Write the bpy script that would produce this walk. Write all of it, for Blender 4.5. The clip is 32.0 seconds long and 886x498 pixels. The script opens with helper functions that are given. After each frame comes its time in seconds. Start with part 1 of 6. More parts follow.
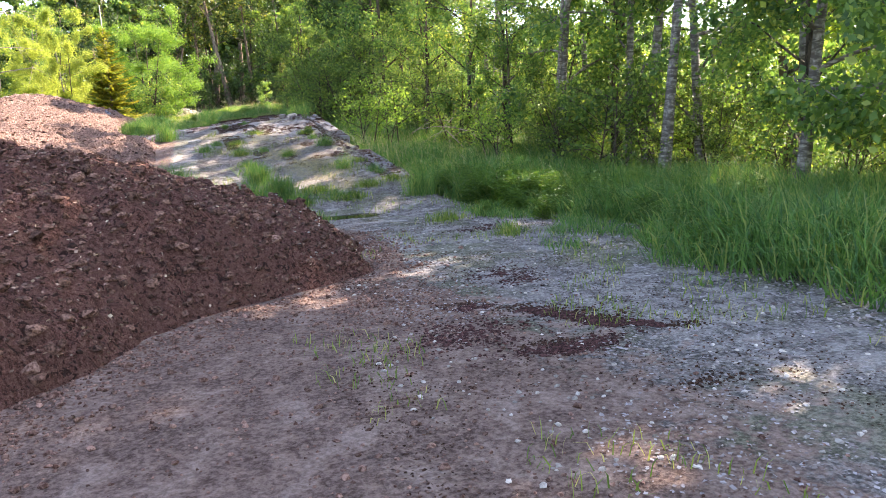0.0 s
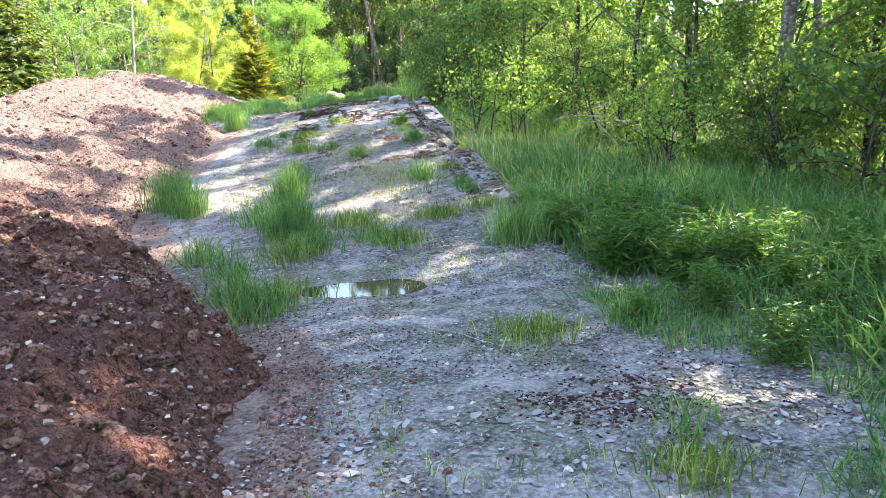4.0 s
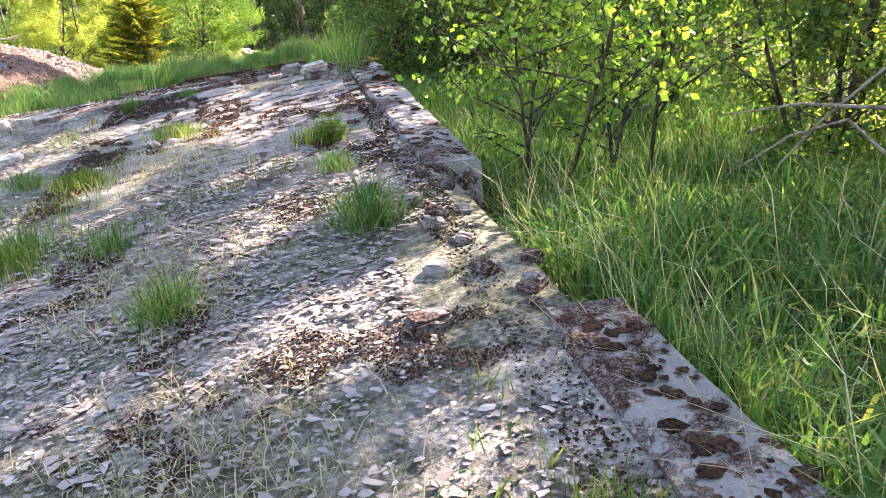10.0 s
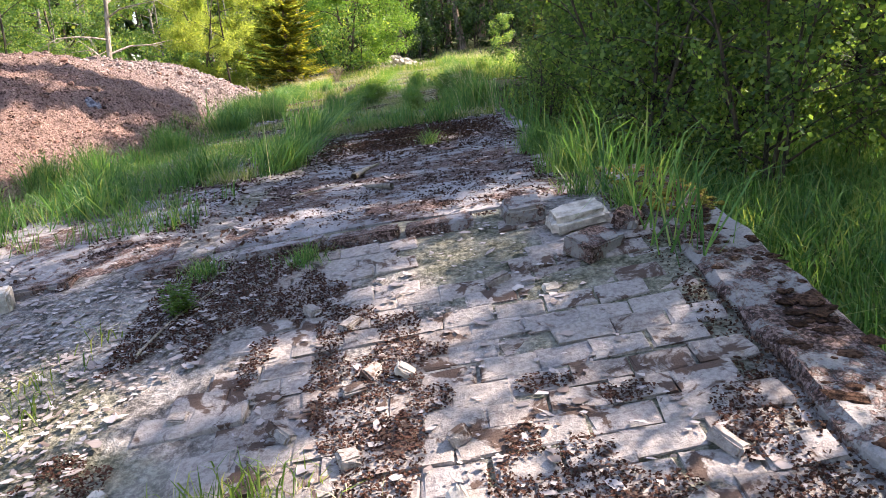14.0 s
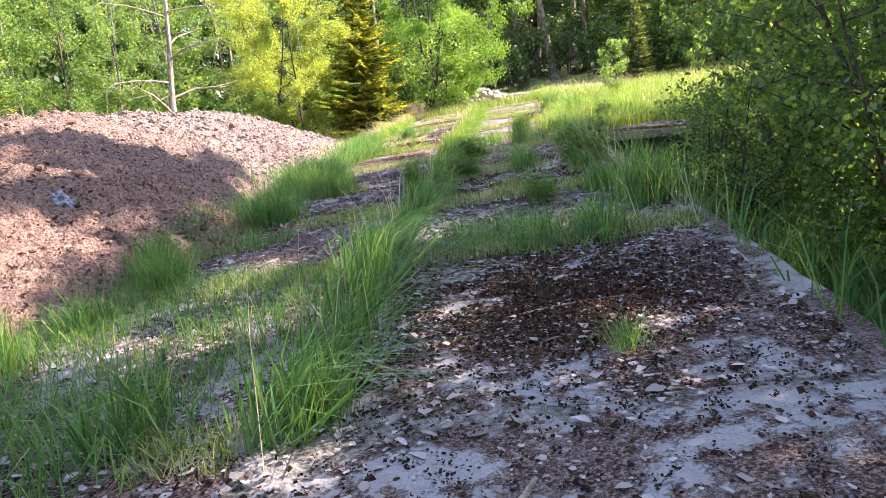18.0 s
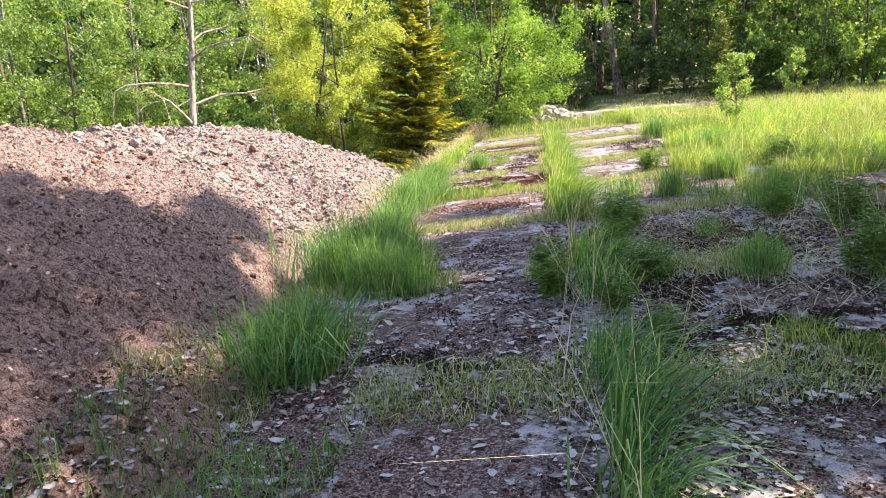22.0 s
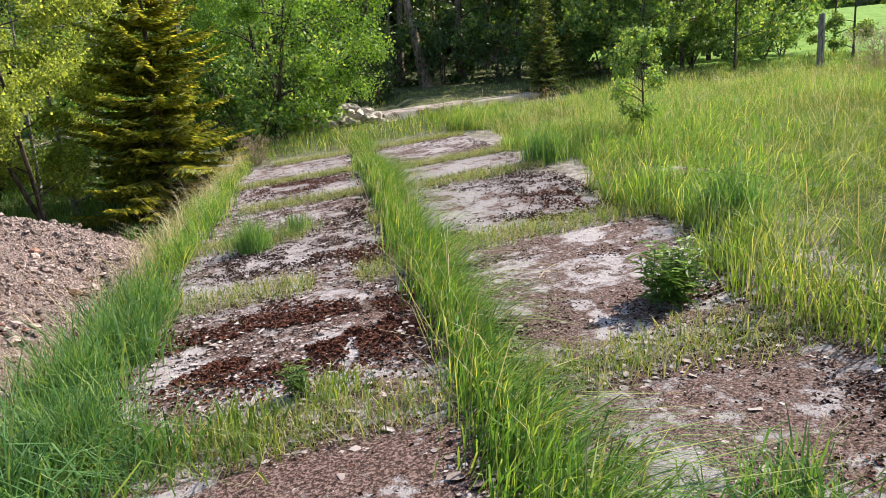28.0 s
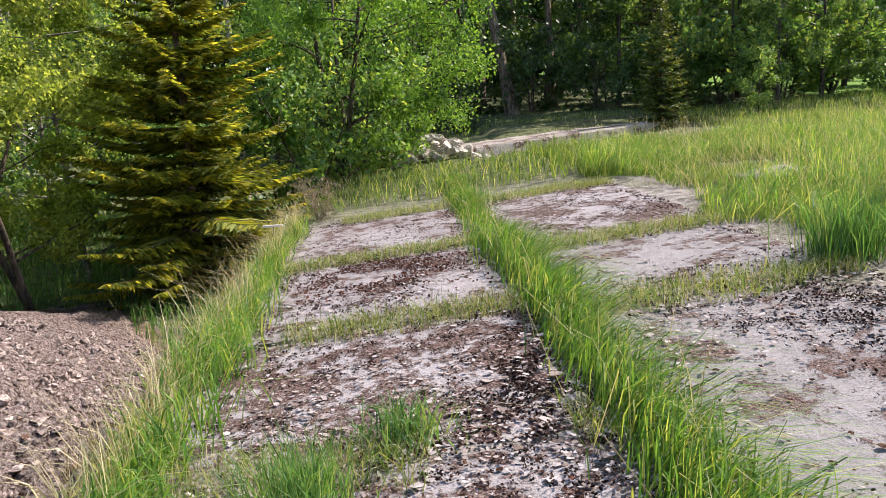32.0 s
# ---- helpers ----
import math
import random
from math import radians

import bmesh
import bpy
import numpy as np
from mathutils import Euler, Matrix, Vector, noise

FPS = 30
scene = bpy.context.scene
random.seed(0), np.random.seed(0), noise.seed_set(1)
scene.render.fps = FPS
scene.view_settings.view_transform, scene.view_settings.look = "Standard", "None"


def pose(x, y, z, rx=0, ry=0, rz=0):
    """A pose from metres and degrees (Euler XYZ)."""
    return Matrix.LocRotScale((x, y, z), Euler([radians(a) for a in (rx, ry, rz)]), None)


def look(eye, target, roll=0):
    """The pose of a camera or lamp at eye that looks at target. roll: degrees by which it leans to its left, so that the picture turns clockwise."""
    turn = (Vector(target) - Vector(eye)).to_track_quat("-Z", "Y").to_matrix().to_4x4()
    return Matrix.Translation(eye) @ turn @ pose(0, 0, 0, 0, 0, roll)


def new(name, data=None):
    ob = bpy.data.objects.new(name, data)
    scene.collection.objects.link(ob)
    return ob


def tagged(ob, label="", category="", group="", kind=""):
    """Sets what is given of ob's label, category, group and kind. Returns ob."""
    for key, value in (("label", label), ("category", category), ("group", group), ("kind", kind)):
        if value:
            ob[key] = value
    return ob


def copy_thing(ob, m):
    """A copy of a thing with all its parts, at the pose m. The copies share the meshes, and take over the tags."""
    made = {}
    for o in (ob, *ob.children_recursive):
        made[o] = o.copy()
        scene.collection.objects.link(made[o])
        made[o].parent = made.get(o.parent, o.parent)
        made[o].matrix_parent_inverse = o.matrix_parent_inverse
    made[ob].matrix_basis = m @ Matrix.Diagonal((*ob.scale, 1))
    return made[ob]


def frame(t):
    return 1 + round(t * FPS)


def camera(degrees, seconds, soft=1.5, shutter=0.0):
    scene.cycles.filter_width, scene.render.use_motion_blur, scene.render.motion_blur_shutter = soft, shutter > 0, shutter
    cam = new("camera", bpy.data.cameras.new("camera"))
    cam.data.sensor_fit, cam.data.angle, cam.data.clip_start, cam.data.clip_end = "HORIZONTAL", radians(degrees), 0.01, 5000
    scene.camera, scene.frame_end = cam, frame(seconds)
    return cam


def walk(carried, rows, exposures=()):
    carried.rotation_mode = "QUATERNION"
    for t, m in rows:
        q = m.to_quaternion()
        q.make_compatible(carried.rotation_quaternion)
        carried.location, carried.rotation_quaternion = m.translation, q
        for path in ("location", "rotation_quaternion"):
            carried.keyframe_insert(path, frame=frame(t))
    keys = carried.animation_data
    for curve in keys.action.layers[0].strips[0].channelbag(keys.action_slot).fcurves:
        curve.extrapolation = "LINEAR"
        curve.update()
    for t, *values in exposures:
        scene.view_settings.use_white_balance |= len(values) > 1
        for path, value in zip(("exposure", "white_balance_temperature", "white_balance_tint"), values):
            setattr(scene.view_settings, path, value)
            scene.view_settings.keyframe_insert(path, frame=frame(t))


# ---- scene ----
cam = camera(63.8, 32.0, soft=0.6)
PATH = [
    (0.0, (0.110, -0.139, 1.628), (1.837, 4.467, 0.733), -2.70),
    (0.5, (0.610, 0.503, 1.616), (1.916, 5.254, 0.766), -3.50),
    (1.0, (0.983, 1.138, 1.645), (2.086, 5.940, 0.795), -3.50),
    (1.5, (1.406, 1.754, 1.699), (2.488, 6.557, 0.827), -3.50),
    (2.0, (1.816, 2.420, 1.749), (2.671, 7.260, 0.831), -3.20),
    (2.5, (2.063, 3.175, 1.770), (2.648, 8.047, 0.808), -3.20),
    (4.5, (3.136, 6.475, 1.564), (3.851, 11.335, 0.632), -1.00),
    (5.0, (3.389, 7.275, 1.619), (4.984, 11.927, 0.714), 0.90),
    (5.5, (3.556, 8.100, 1.651), (5.557, 12.604, 0.809), 0.70),
    (6.0, (3.653, 8.892, 1.682), (5.984, 13.235, 0.842), -0.80),
    (6.5, (3.762, 9.667, 1.659), (6.044, 14.039, 0.836), -2.50),
    (7.0, (3.823, 10.375, 1.685), (5.954, 14.825, 0.870), -2.60),
    (7.5, (3.992, 11.052, 1.715), (6.040, 15.498, 0.692), -2.40),
    (8.0, (3.982, 11.853, 1.745), (5.378, 16.512, 0.583), -2.40),
    (8.5, (3.897, 12.672, 1.766), (5.036, 17.400, 0.606), -4.30),
    (9.0, (3.861, 13.623, 1.808), (4.783, 18.400, 0.658), -6.10),
    (9.5, (3.742, 14.491, 1.875), (4.850, 19.195, 0.593), -4.10),
    (10.0, (3.706, 15.348, 1.989), (4.687, 20.078, 0.699), -4.30),
    (10.5, (3.616, 16.141, 2.072), (4.396, 20.892, 0.725), -4.40),
    (11.0, (3.529, 16.725, 2.219), (4.118, 21.496, 0.842), -3.40),
    (11.5, (3.481, 17.396, 2.407), (3.581, 22.214, 1.072), -2.90),
    (12.0, (3.350, 18.103, 2.482), (3.455, 22.928, 1.177), -2.70),
    (12.5, (3.343, 18.786, 2.560), (3.411, 23.618, 1.275), -2.70),
    (13.0, (3.319, 19.457, 2.634), (3.130, 24.296, 1.389), -3.70),
    (13.5, (3.310, 20.116, 2.732), (3.331, 24.958, 1.484), -3.00),
    (14.0, (3.328, 20.794, 2.858), (3.419, 25.635, 1.609), -3.00),
    (14.5, (3.175, 21.437, 2.913), (3.179, 26.280, 1.673), -3.20),
    (15.0, (3.145, 21.939, 3.012), (3.094, 26.788, 1.795), -3.20),
    (15.5, (3.159, 22.526, 3.148), (2.963, 27.383, 1.975), -3.20),
    (17.5, (2.937, 24.830, 3.309), (2.460, 29.697, 2.264), -4.40),
    (18.0, (2.833, 25.394, 3.332), (2.366, 30.260, 2.282), -4.50),
    (18.5, (2.636, 25.963, 3.524), (1.695, 30.763, 2.486), -4.60),
    (19.0, (2.405, 26.437, 3.564), (1.154, 31.168, 2.539), -4.50),
    (19.5, (2.228, 26.900, 3.564), (-0.140, 31.206, 2.644), -3.40),
    (20.0, (2.013, 27.446, 3.586), (-1.445, 30.956, 2.741), -1.40),
    (20.5, (1.764, 28.058, 3.566), (-1.476, 31.769, 2.716), -0.60),
    (21.0, (1.738, 28.820, 3.570), (-0.500, 33.201, 2.680), -1.90),
    (21.5, (1.558, 29.505, 3.540), (0.130, 34.203, 2.600), -1.30),
    (22.0, (1.336, 30.163, 3.564), (0.670, 35.025, 2.604), -2.30),
    (22.5, (1.226, 30.904, 3.579), (1.145, 35.801, 2.572), -3.10),
    (23.0, (1.060, 31.573, 3.569), (1.655, 36.428, 2.534), -2.80),
    (23.5, (1.074, 32.242, 3.589), (2.641, 36.862, 2.491), -5.10),
    (24.0, (1.150, 32.895, 3.649), (3.403, 37.199, 2.464), -5.20),
    (24.5, (1.170, 33.578, 3.645), (4.106, 37.426, 2.390), -4.00),
    (26.5, (1.355, 36.689, 3.797), (4.822, 40.047, 2.490), -2.60),
    (27.0, (1.178, 37.408, 3.826), (3.791, 41.487, 2.586), -3.50),
    (27.5, (1.043, 37.963, 3.901), (2.716, 42.526, 2.729), -3.70),
    (28.0, (0.956, 38.569, 3.948), (1.681, 43.392, 2.843), -3.90),
    (28.5, (0.823, 39.235, 3.933), (1.456, 44.071, 2.833), -3.90),
    (29.0, (0.827, 39.918, 3.940), (1.468, 44.755, 2.845), -3.40),
    (29.5, (0.793, 40.680, 3.982), (1.431, 45.522, 2.909), -3.20),
    (30.0, (0.691, 41.437, 3.979), (1.341, 46.283, 2.934), -3.00),
    (30.5, (0.643, 42.257, 3.987), (1.283, 47.111, 2.974), -2.50),
    (31.0, (0.526, 42.940, 4.002), (1.096, 47.813, 3.039), -2.10),
    (31.5, (0.436, 43.537, 4.018), (0.884, 48.428, 3.086), -2.90),
    (32.0, (0.457, 44.206, 4.029), (0.806, 49.112, 3.129), -3.30),
]
EXPOSURE = [(0, 2.4, 7200, 18), (2, 2.92, 6900, 14), (5, 2.85, 6500, 10), (6, 3.12, 6900, 15), (7, 2.75, 7000, 14), (8, 3.15, 7700, 16), (9, 2.65, 7400, 18), (10, 2.6, 7200, 18), (11, 2.5, 6700, 11), (12, 2.1, 6800, 16), (14, 1.95, 6900, 18), (15, 2.32, 6700, 18), (16, 2.2, 6700, 18), (18, 2.32, 6900, 20), (20, 1.85, 7000, 20), (22, 2.1, 7100, 18), (23, 2.08, 7250, 20), (24, 2.32, 7500, 22), (26.5, 2.15, 8000, 18), (27, 1.5, 7400, 14), (28, 1.05, 6700, 11), (29, 0.95, 6500, 10), (32, 1.04, 6550, 14)]
walk(cam, [(t, look(eye, target, roll)) for t, eye, target, roll in PATH], EXPOSURE)

# ---- light ----
SUN_AZ, SUN_EL = 68.0, 45.0      # degrees: clockwise from +y, above the horizon
world = bpy.data.worlds.new("sky")
scene.world = world
world.use_nodes = True
wn, wl = world.node_tree.nodes, world.node_tree.links
sky = wn.new("ShaderNodeTexSky")
sky.sky_type = "NISHITA"
sky.sun_disc = False
sky.sun_elevation = radians(SUN_EL)
sky.sun_rotation = radians(SUN_AZ)
wl.new(sky.outputs[0], wn["Background"].inputs[0])
wn["Background"].inputs[1].default_value = 0.14
sun = new("sun", bpy.data.lights.new("sun", "SUN"))
sun.data.energy, sun.data.angle, sun.data.color = 4.3, radians(0.5), (1.0, 0.93, 0.82)
sun_way = Vector((math.sin(radians(SUN_AZ)) * math.cos(radians(SUN_EL)), math.cos(radians(SUN_AZ)) * math.cos(radians(SUN_EL)), math.sin(radians(SUN_EL))))
sun.matrix_world = look(sun_way * 60, (0, 0, 0))



# ---- materials ----
def material(name, rough=0.8, spec=0.3):
    m = bpy.data.materials.new(name)
    m.use_nodes = True
    n = m.node_tree.nodes
    b = n["Principled BSDF"]
    b.inputs["Roughness"].default_value = rough
    b.inputs["Specular IOR Level"].default_value = spec
    return m, n, m.node_tree.links, b


def tex_noise(n, l, co, scale, detail=6.0, rough=0.6, dist=0.0):
    t = n.new("ShaderNodeTexNoise")
    t.inputs["Scale"].default_value = scale
    t.inputs["Detail"].default_value = detail
    t.inputs["Roughness"].default_value = rough
    t.inputs["Distortion"].default_value = dist
    l.new(co, t.inputs["Vector"])
    k = n.new("ShaderNodeMapRange")
    k.inputs["From Min"].default_value, k.inputs["From Max"].default_value = 0.23, 0.77
    l.new(t.outputs["Fac"], k.inputs["Value"])
    return k.outputs["Result"]


def ramp(n, l, fac, stops, interp="LINEAR"):
    r = n.new("ShaderNodeValToRGB")
    e = r.color_ramp.elements
    while len(e) < len(stops):
        e.new(0.5)
    for k, (p, c) in enumerate(stops):
        e[k].position = p
        e[k].color = (*c, 1) if len(c) == 3 else c
    r.color_ramp.interpolation = interp
    l.new(fac, r.inputs[0])
    return r.outputs[0]


def mix(n, l, fac, a, b, kind="MIX"):
    m = n.new("ShaderNodeMix")
    m.data_type, m.blend_type = "RGBA", kind
    for slot, v in ((0, fac), (6, a), (7, b)):
        if isinstance(v, (int, float)):
            m.inputs[slot].default_value = v
        elif isinstance(v, tuple):
            m.inputs[slot].default_value = (*v, 1)
        else:
            l.new(v, m.inputs[slot])
    return m.outputs[2]


def bump(n, l, b, height, strength=0.5, dist=0.02, before=None):
    k = n.new("ShaderNodeBump")
    k.inputs["Strength"].default_value = strength
    k.inputs["Distance"].default_value = dist
    l.new(height, k.inputs["Height"])
    if before:
        l.new(before, k.inputs["Normal"])
    l.new(k.outputs[0], b.inputs["Normal"])
    return k.outputs[0]


def coords(n):
    return n.new("ShaderNodeNewGeometry").outputs["Position"]


def attr(n, name):
    a = n.new("ShaderNodeAttribute")
    a.attribute_name = name
    return a.outputs["Fac"]


def mat_ground():
    m, n, l, b = material("soil_and_litter", 0.95, 0.15)
    p = coords(n)
    big, mid, fine = tex_noise(n, l, p, 0.7, 4), tex_noise(n, l, p, 4.0, 6, 0.65, 0.4), tex_noise(n, l, p, 34, 5, 0.7)
    grit = ramp(n, l, fine, [(0.32, (0.05, 0.046, 0.044)), (0.5, (0.22, 0.19, 0.175)), (0.66, (0.48, 0.44, 0.41))])
    pale = ramp(n, l, mid, [(0.33, (0.09, 0.08, 0.073)), (0.5, (0.27, 0.235, 0.215)), (0.66, (0.46, 0.415, 0.385))])
    col = mix(n, l, 0.55, grit, pale)
    moss = ramp(n, l, big, [(0.5, (0, 0, 0)), (0.62, (1, 1, 1))])
    mossy = ramp(n, l, fine, [(0.3, (0.05, 0.06, 0.02)), (0.7, (0.2, 0.2, 0.09))])
    half = n.new("ShaderNodeMath")
    half.operation = "MULTIPLY"
    half.inputs[1].default_value = 0.45
    l.new(moss, half.inputs[0])
    col = mix(n, l, half.outputs[0], col, mossy)
    turf = ramp(n, l, mid, [(0.3, (0.03, 0.045, 0.012)), (0.6, (0.1, 0.12, 0.035)), (0.75, (0.17, 0.15, 0.06))])
    col = mix(n, l, attr(n, "turf"), col, turf)
    meadow = ramp(n, l, big, [(0.35, (0.1, 0.2, 0.025)), (0.65, (0.17, 0.29, 0.045))])
    col = mix(n, l, attr(n, "field"), col, meadow)
    peat = mix(n, l, 0.5, ramp(n, l, mid, [(0.3, (0.09, 0.05, 0.04)), (0.55, (0.22, 0.14, 0.112)), (0.75, (0.38, 0.28, 0.235))]), ramp(n, l, fine, [(0.3, (0.06, 0.035, 0.028)), (0.7, (0.36, 0.26, 0.215))]))
    wob = n.new("ShaderNodeMath")
    wob.operation = "MULTIPLY_ADD"
    wob.inputs[1].default_value, wob.inputs[2].default_value = 1.1, -0.55
    l.new(mid, wob.inputs[0])
    s = n.new("ShaderNodeMath")
    s.operation, s.use_clamp = "ADD", True
    l.new(attr(n, "peat"), s.inputs[0])
    l.new(wob.outputs[0], s.inputs[1])
    edge = ramp(n, l, s.outputs[0], [(0.35, (0, 0, 0)), (0.6, (1, 1, 1))])
    col = mix(n, l, edge, col, peat)
    l.new(col, b.inputs["Base Color"])
    k = bump(n, l, b, fine, 0.7, 0.02)
    bump(n, l, b, mid, 0.6, 0.06, k)
    return m


def mat_peat(name="peat", pale=1.0):
    m, n, l, b = material(name, 0.97, 0.1)
    p = coords(n)
    big, mid, fine, dust = tex_noise(n, l, p, 1.1, 5, 0.6, 0.3), tex_noise(n, l, p, 7, 6, 0.72), tex_noise(n, l, p, 26, 5, 0.75, 0.4), tex_noise(n, l, p, 110, 3, 0.7)
    c1 = ramp(n, l, fine, [(0.3, (0.04, 0.018, 0.014)), (0.4, (0.2, 0.1, 0.08)), (0.5, (0.47, 0.29, 0.245)), (0.68, (0.66, 0.48, 0.42))])
    c2 = ramp(n, l, dust, [(0.3, (0.1, 0.05, 0.04)), (0.5, (0.44, 0.28, 0.235)), (0.7, (0.72, 0.55, 0.49))])
    col = mix(n, l, 0.42, c1, c2)
    col = mix(n, l, ramp(n, l, big, [(0.4, (0, 0, 0)), (0.62, (0.6, 0.6, 0.6))]), col, mix(n, l, 0.5, col, (0.5, 0.335, 0.275)))
    peat_xyz = n.new("ShaderNodeSeparateXYZ")
    l.new(p, peat_xyz.inputs[0])
    # Below y 17 the near end's shade is multiplied into the peat colour.
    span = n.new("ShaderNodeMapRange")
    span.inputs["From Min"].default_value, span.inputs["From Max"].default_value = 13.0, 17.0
    l.new(peat_xyz.outputs["Y"], span.inputs["Value"])
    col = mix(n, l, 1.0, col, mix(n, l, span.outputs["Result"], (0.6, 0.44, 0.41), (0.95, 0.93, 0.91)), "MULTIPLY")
    crust = n.new("ShaderNodeMapRange")
    crust.inputs["From Min"].default_value, crust.inputs["From Max"].default_value, crust.inputs["To Max"].default_value = 34.0, 41.0, 0.6
    l.new(peat_xyz.outputs["Y"], crust.inputs["Value"])
    col = mix(n, l, crust.outputs["Result"], col, ramp(n, l, fine, [(0.32, (0.09, 0.075, 0.07)), (0.5, (0.36, 0.31, 0.3)), (0.68, (0.56, 0.5, 0.49))]))
    # Dark specks painted in for the shaded holes between clods.
    hole_shade = tex_noise(n, l, p, 13, 4, 0.6, 1.2)
    col = mix(n, l, ramp(n, l, hole_shade, [(0.62, (0, 0, 0)), (0.72, (0.9, 0.9, 0.9))]), col, (0.055, 0.028, 0.023))
    l.new(col, b.inputs["Base Color"])
    k = bump(n, l, b, dust, 0.8, 0.02)
    k = bump(n, l, b, fine, 1.0, 0.06, k)
    bump(n, l, b, mid, 1.0, 0.1, k)
    return m


def mat_concrete(name, moss=0.5, tint=(0.42, 0.385, 0.37)):
    m, n, l, b = material(name, 0.9, 0.25)
    p = coords(n)
    info = n.new("ShaderNodeObjectInfo").outputs["Random"]
    big, mid, fine = tex_noise(n, l, p, 1.3, 5, 0.62, 0.6), tex_noise(n, l, p, 6.5, 6, 0.7), tex_noise(n, l, p, 55, 4, 0.7)
    base = ramp(n, l, mid, [(0.3, tuple(c * 0.55 for c in tint)), (0.52, tint), (0.72, tuple(min(1, c * 1.3) for c in tint))])
    base = mix(n, l, 0.45, base, ramp(n, l, fine, [(0.3, tuple(c * 0.5 for c in tint)), (0.6, tuple(min(1, c * 1.25) for c in tint))]))
    base = mix(n, l, 0.35, base, ramp(n, l, info, [(0.0, (0.3, 0.27, 0.25)), (1.0, (0.5, 0.46, 0.45))]))
    def chain(kind, a_, k_, c_=0.0):
        q = n.new("ShaderNodeMath")
        q.operation = kind
        l.new(a_, q.inputs[0])
        for slot, v_ in ((1, k_), (2, c_)):
            if isinstance(v_, float):
                q.inputs[slot].default_value = v_
            else:
                l.new(v_, q.inputs[slot])
        return q.outputs[0]
    s = chain("MULTIPLY_ADD", mid, 0.9, moss - 1.14)
    s = chain("MULTIPLY_ADD", fine, 0.5, s)
    s = chain("MULTIPLY_ADD", info, 0.16, s)
    s = chain("ADD", big, s)
    cover = ramp(n, l, s, [(0.5, (0, 0, 0)), (0.6, (1, 1, 1))])
    dark = ramp(n, l, fine, [(0.36, (0.025, 0.014, 0.011)), (0.5, (0.095, 0.052, 0.042)), (0.68, (0.24, 0.17, 0.155))])
    col = mix(n, l, cover, base, dark)
    l.new(col, b.inputs["Base Color"])
    k = bump(n, l, b, fine, 0.5, 0.012)
    k = bump(n, l, b, cover, 0.5, 0.02, k)
    bump(n, l, b, mid, 0.4, 0.03, k)
    return m


def mat_leaf(name, dark, light, dry=None, translucent=0.45, rough=0.5):
    m, n, l, b = material(name, rough, 0.35)
    g = n.new("ShaderNodeNewGeometry")
    isl = g.outputs["Random Per Island"]
    info = n.new("ShaderNodeObjectInfo").outputs["Random"]
    col = ramp(n, l, isl, [(0.0, dark), (0.75, light)] + ([(0.9, dry)] if dry else []))
    tone = ramp(n, l, info, [(0.0, (0.78, 0.82, 0.7)), (1.0, (1.15, 1.1, 1.0))])
    col = mix(n, l, 1.0, col, tone, "MULTIPLY")
    l.new(col, b.inputs["Base Color"])
    t = n.new("ShaderNodeBsdfTranslucent")
    bright = mix(n, l, 1.0, col, (2.1, 1.9, 0.85), "MULTIPLY")
    l.new(bright, t.inputs["Color"])
    x = n.new("ShaderNodeMixShader")
    x.inputs[0].default_value = translucent
    l.new(b.outputs[0], x.inputs[1])
    l.new(t.outputs[0], x.inputs[2])
    l.new(x.outputs[0], n["Material Output"].inputs[0])
    return m


def mat_bark(name, a, c, scale=9, stretch=0.25):
    m, n, l, b = material(name, 0.9, 0.2)
    co = n.new("ShaderNodeTexCoord").outputs["Object"]
    mp = n.new("ShaderNodeMapping")
    mp.inputs["Scale"].default_value = (1, 1, stretch)
    l.new(co, mp.inputs["Vector"])
    f = tex_noise(n, l, mp.outputs[0], scale, 6, 0.7, 0.5)
    l.new(ramp(n, l, f, [(0.35, a), (0.6, c)]), b.inputs["Base Color"])
    bump(n, l, b, f, 0.8, 0.03)
    return m


def mat_birch():
    m, n, l, b = material("birch_bark", 0.75, 0.3)
    co = n.new("ShaderNodeTexCoord").outputs["Object"]
    mp = n.new("ShaderNodeMapping")
    mp.inputs["Scale"].default_value = (1.2, 1.2, 5.0)
    l.new(co, mp.inputs["Vector"])
    f = tex_noise(n, l, mp.outputs[0], 3.2, 5, 0.65, 0.6)
    g = tex_noise(n, l, co, 14, 4)
    pale = ramp(n, l, g, [(0.3, (0.16, 0.14, 0.12)), (0.7, (0.42, 0.38, 0.34))])
    marks = ramp(n, l, f, [(0.4, (1, 1, 1)), (0.6, (0, 0, 0))])
    l.new(mix(n, l, marks, pale, (0.12, 0.1, 0.085)), b.inputs["Base Color"])
    bump(n, l, b, f, 0.5, 0.02)
    return m


def mat_plain(name, a, c, scale=20, rough=0.85, spec=0.25, per_island=False, bumpy=0.4):
    m, n, l, b = material(name, rough, spec)
    f = tex_noise(n, l, coords(n), scale, 6, 0.65)
    col = ramp(n, l, f, [(0.3, a), (0.7, c)])
    if per_island:
        isl = n.new("ShaderNodeNewGeometry").outputs["Random Per Island"]
        col = mix(n, l, 1.0, col, ramp(n, l, isl, [(0.0, (0.5, 0.48, 0.46)), (1.0, (1.35, 1.3, 1.25))]), "MULTIPLY")
    l.new(col, b.inputs["Base Color"])
    bump(n, l, b, f, bumpy, 0.02)
    return m


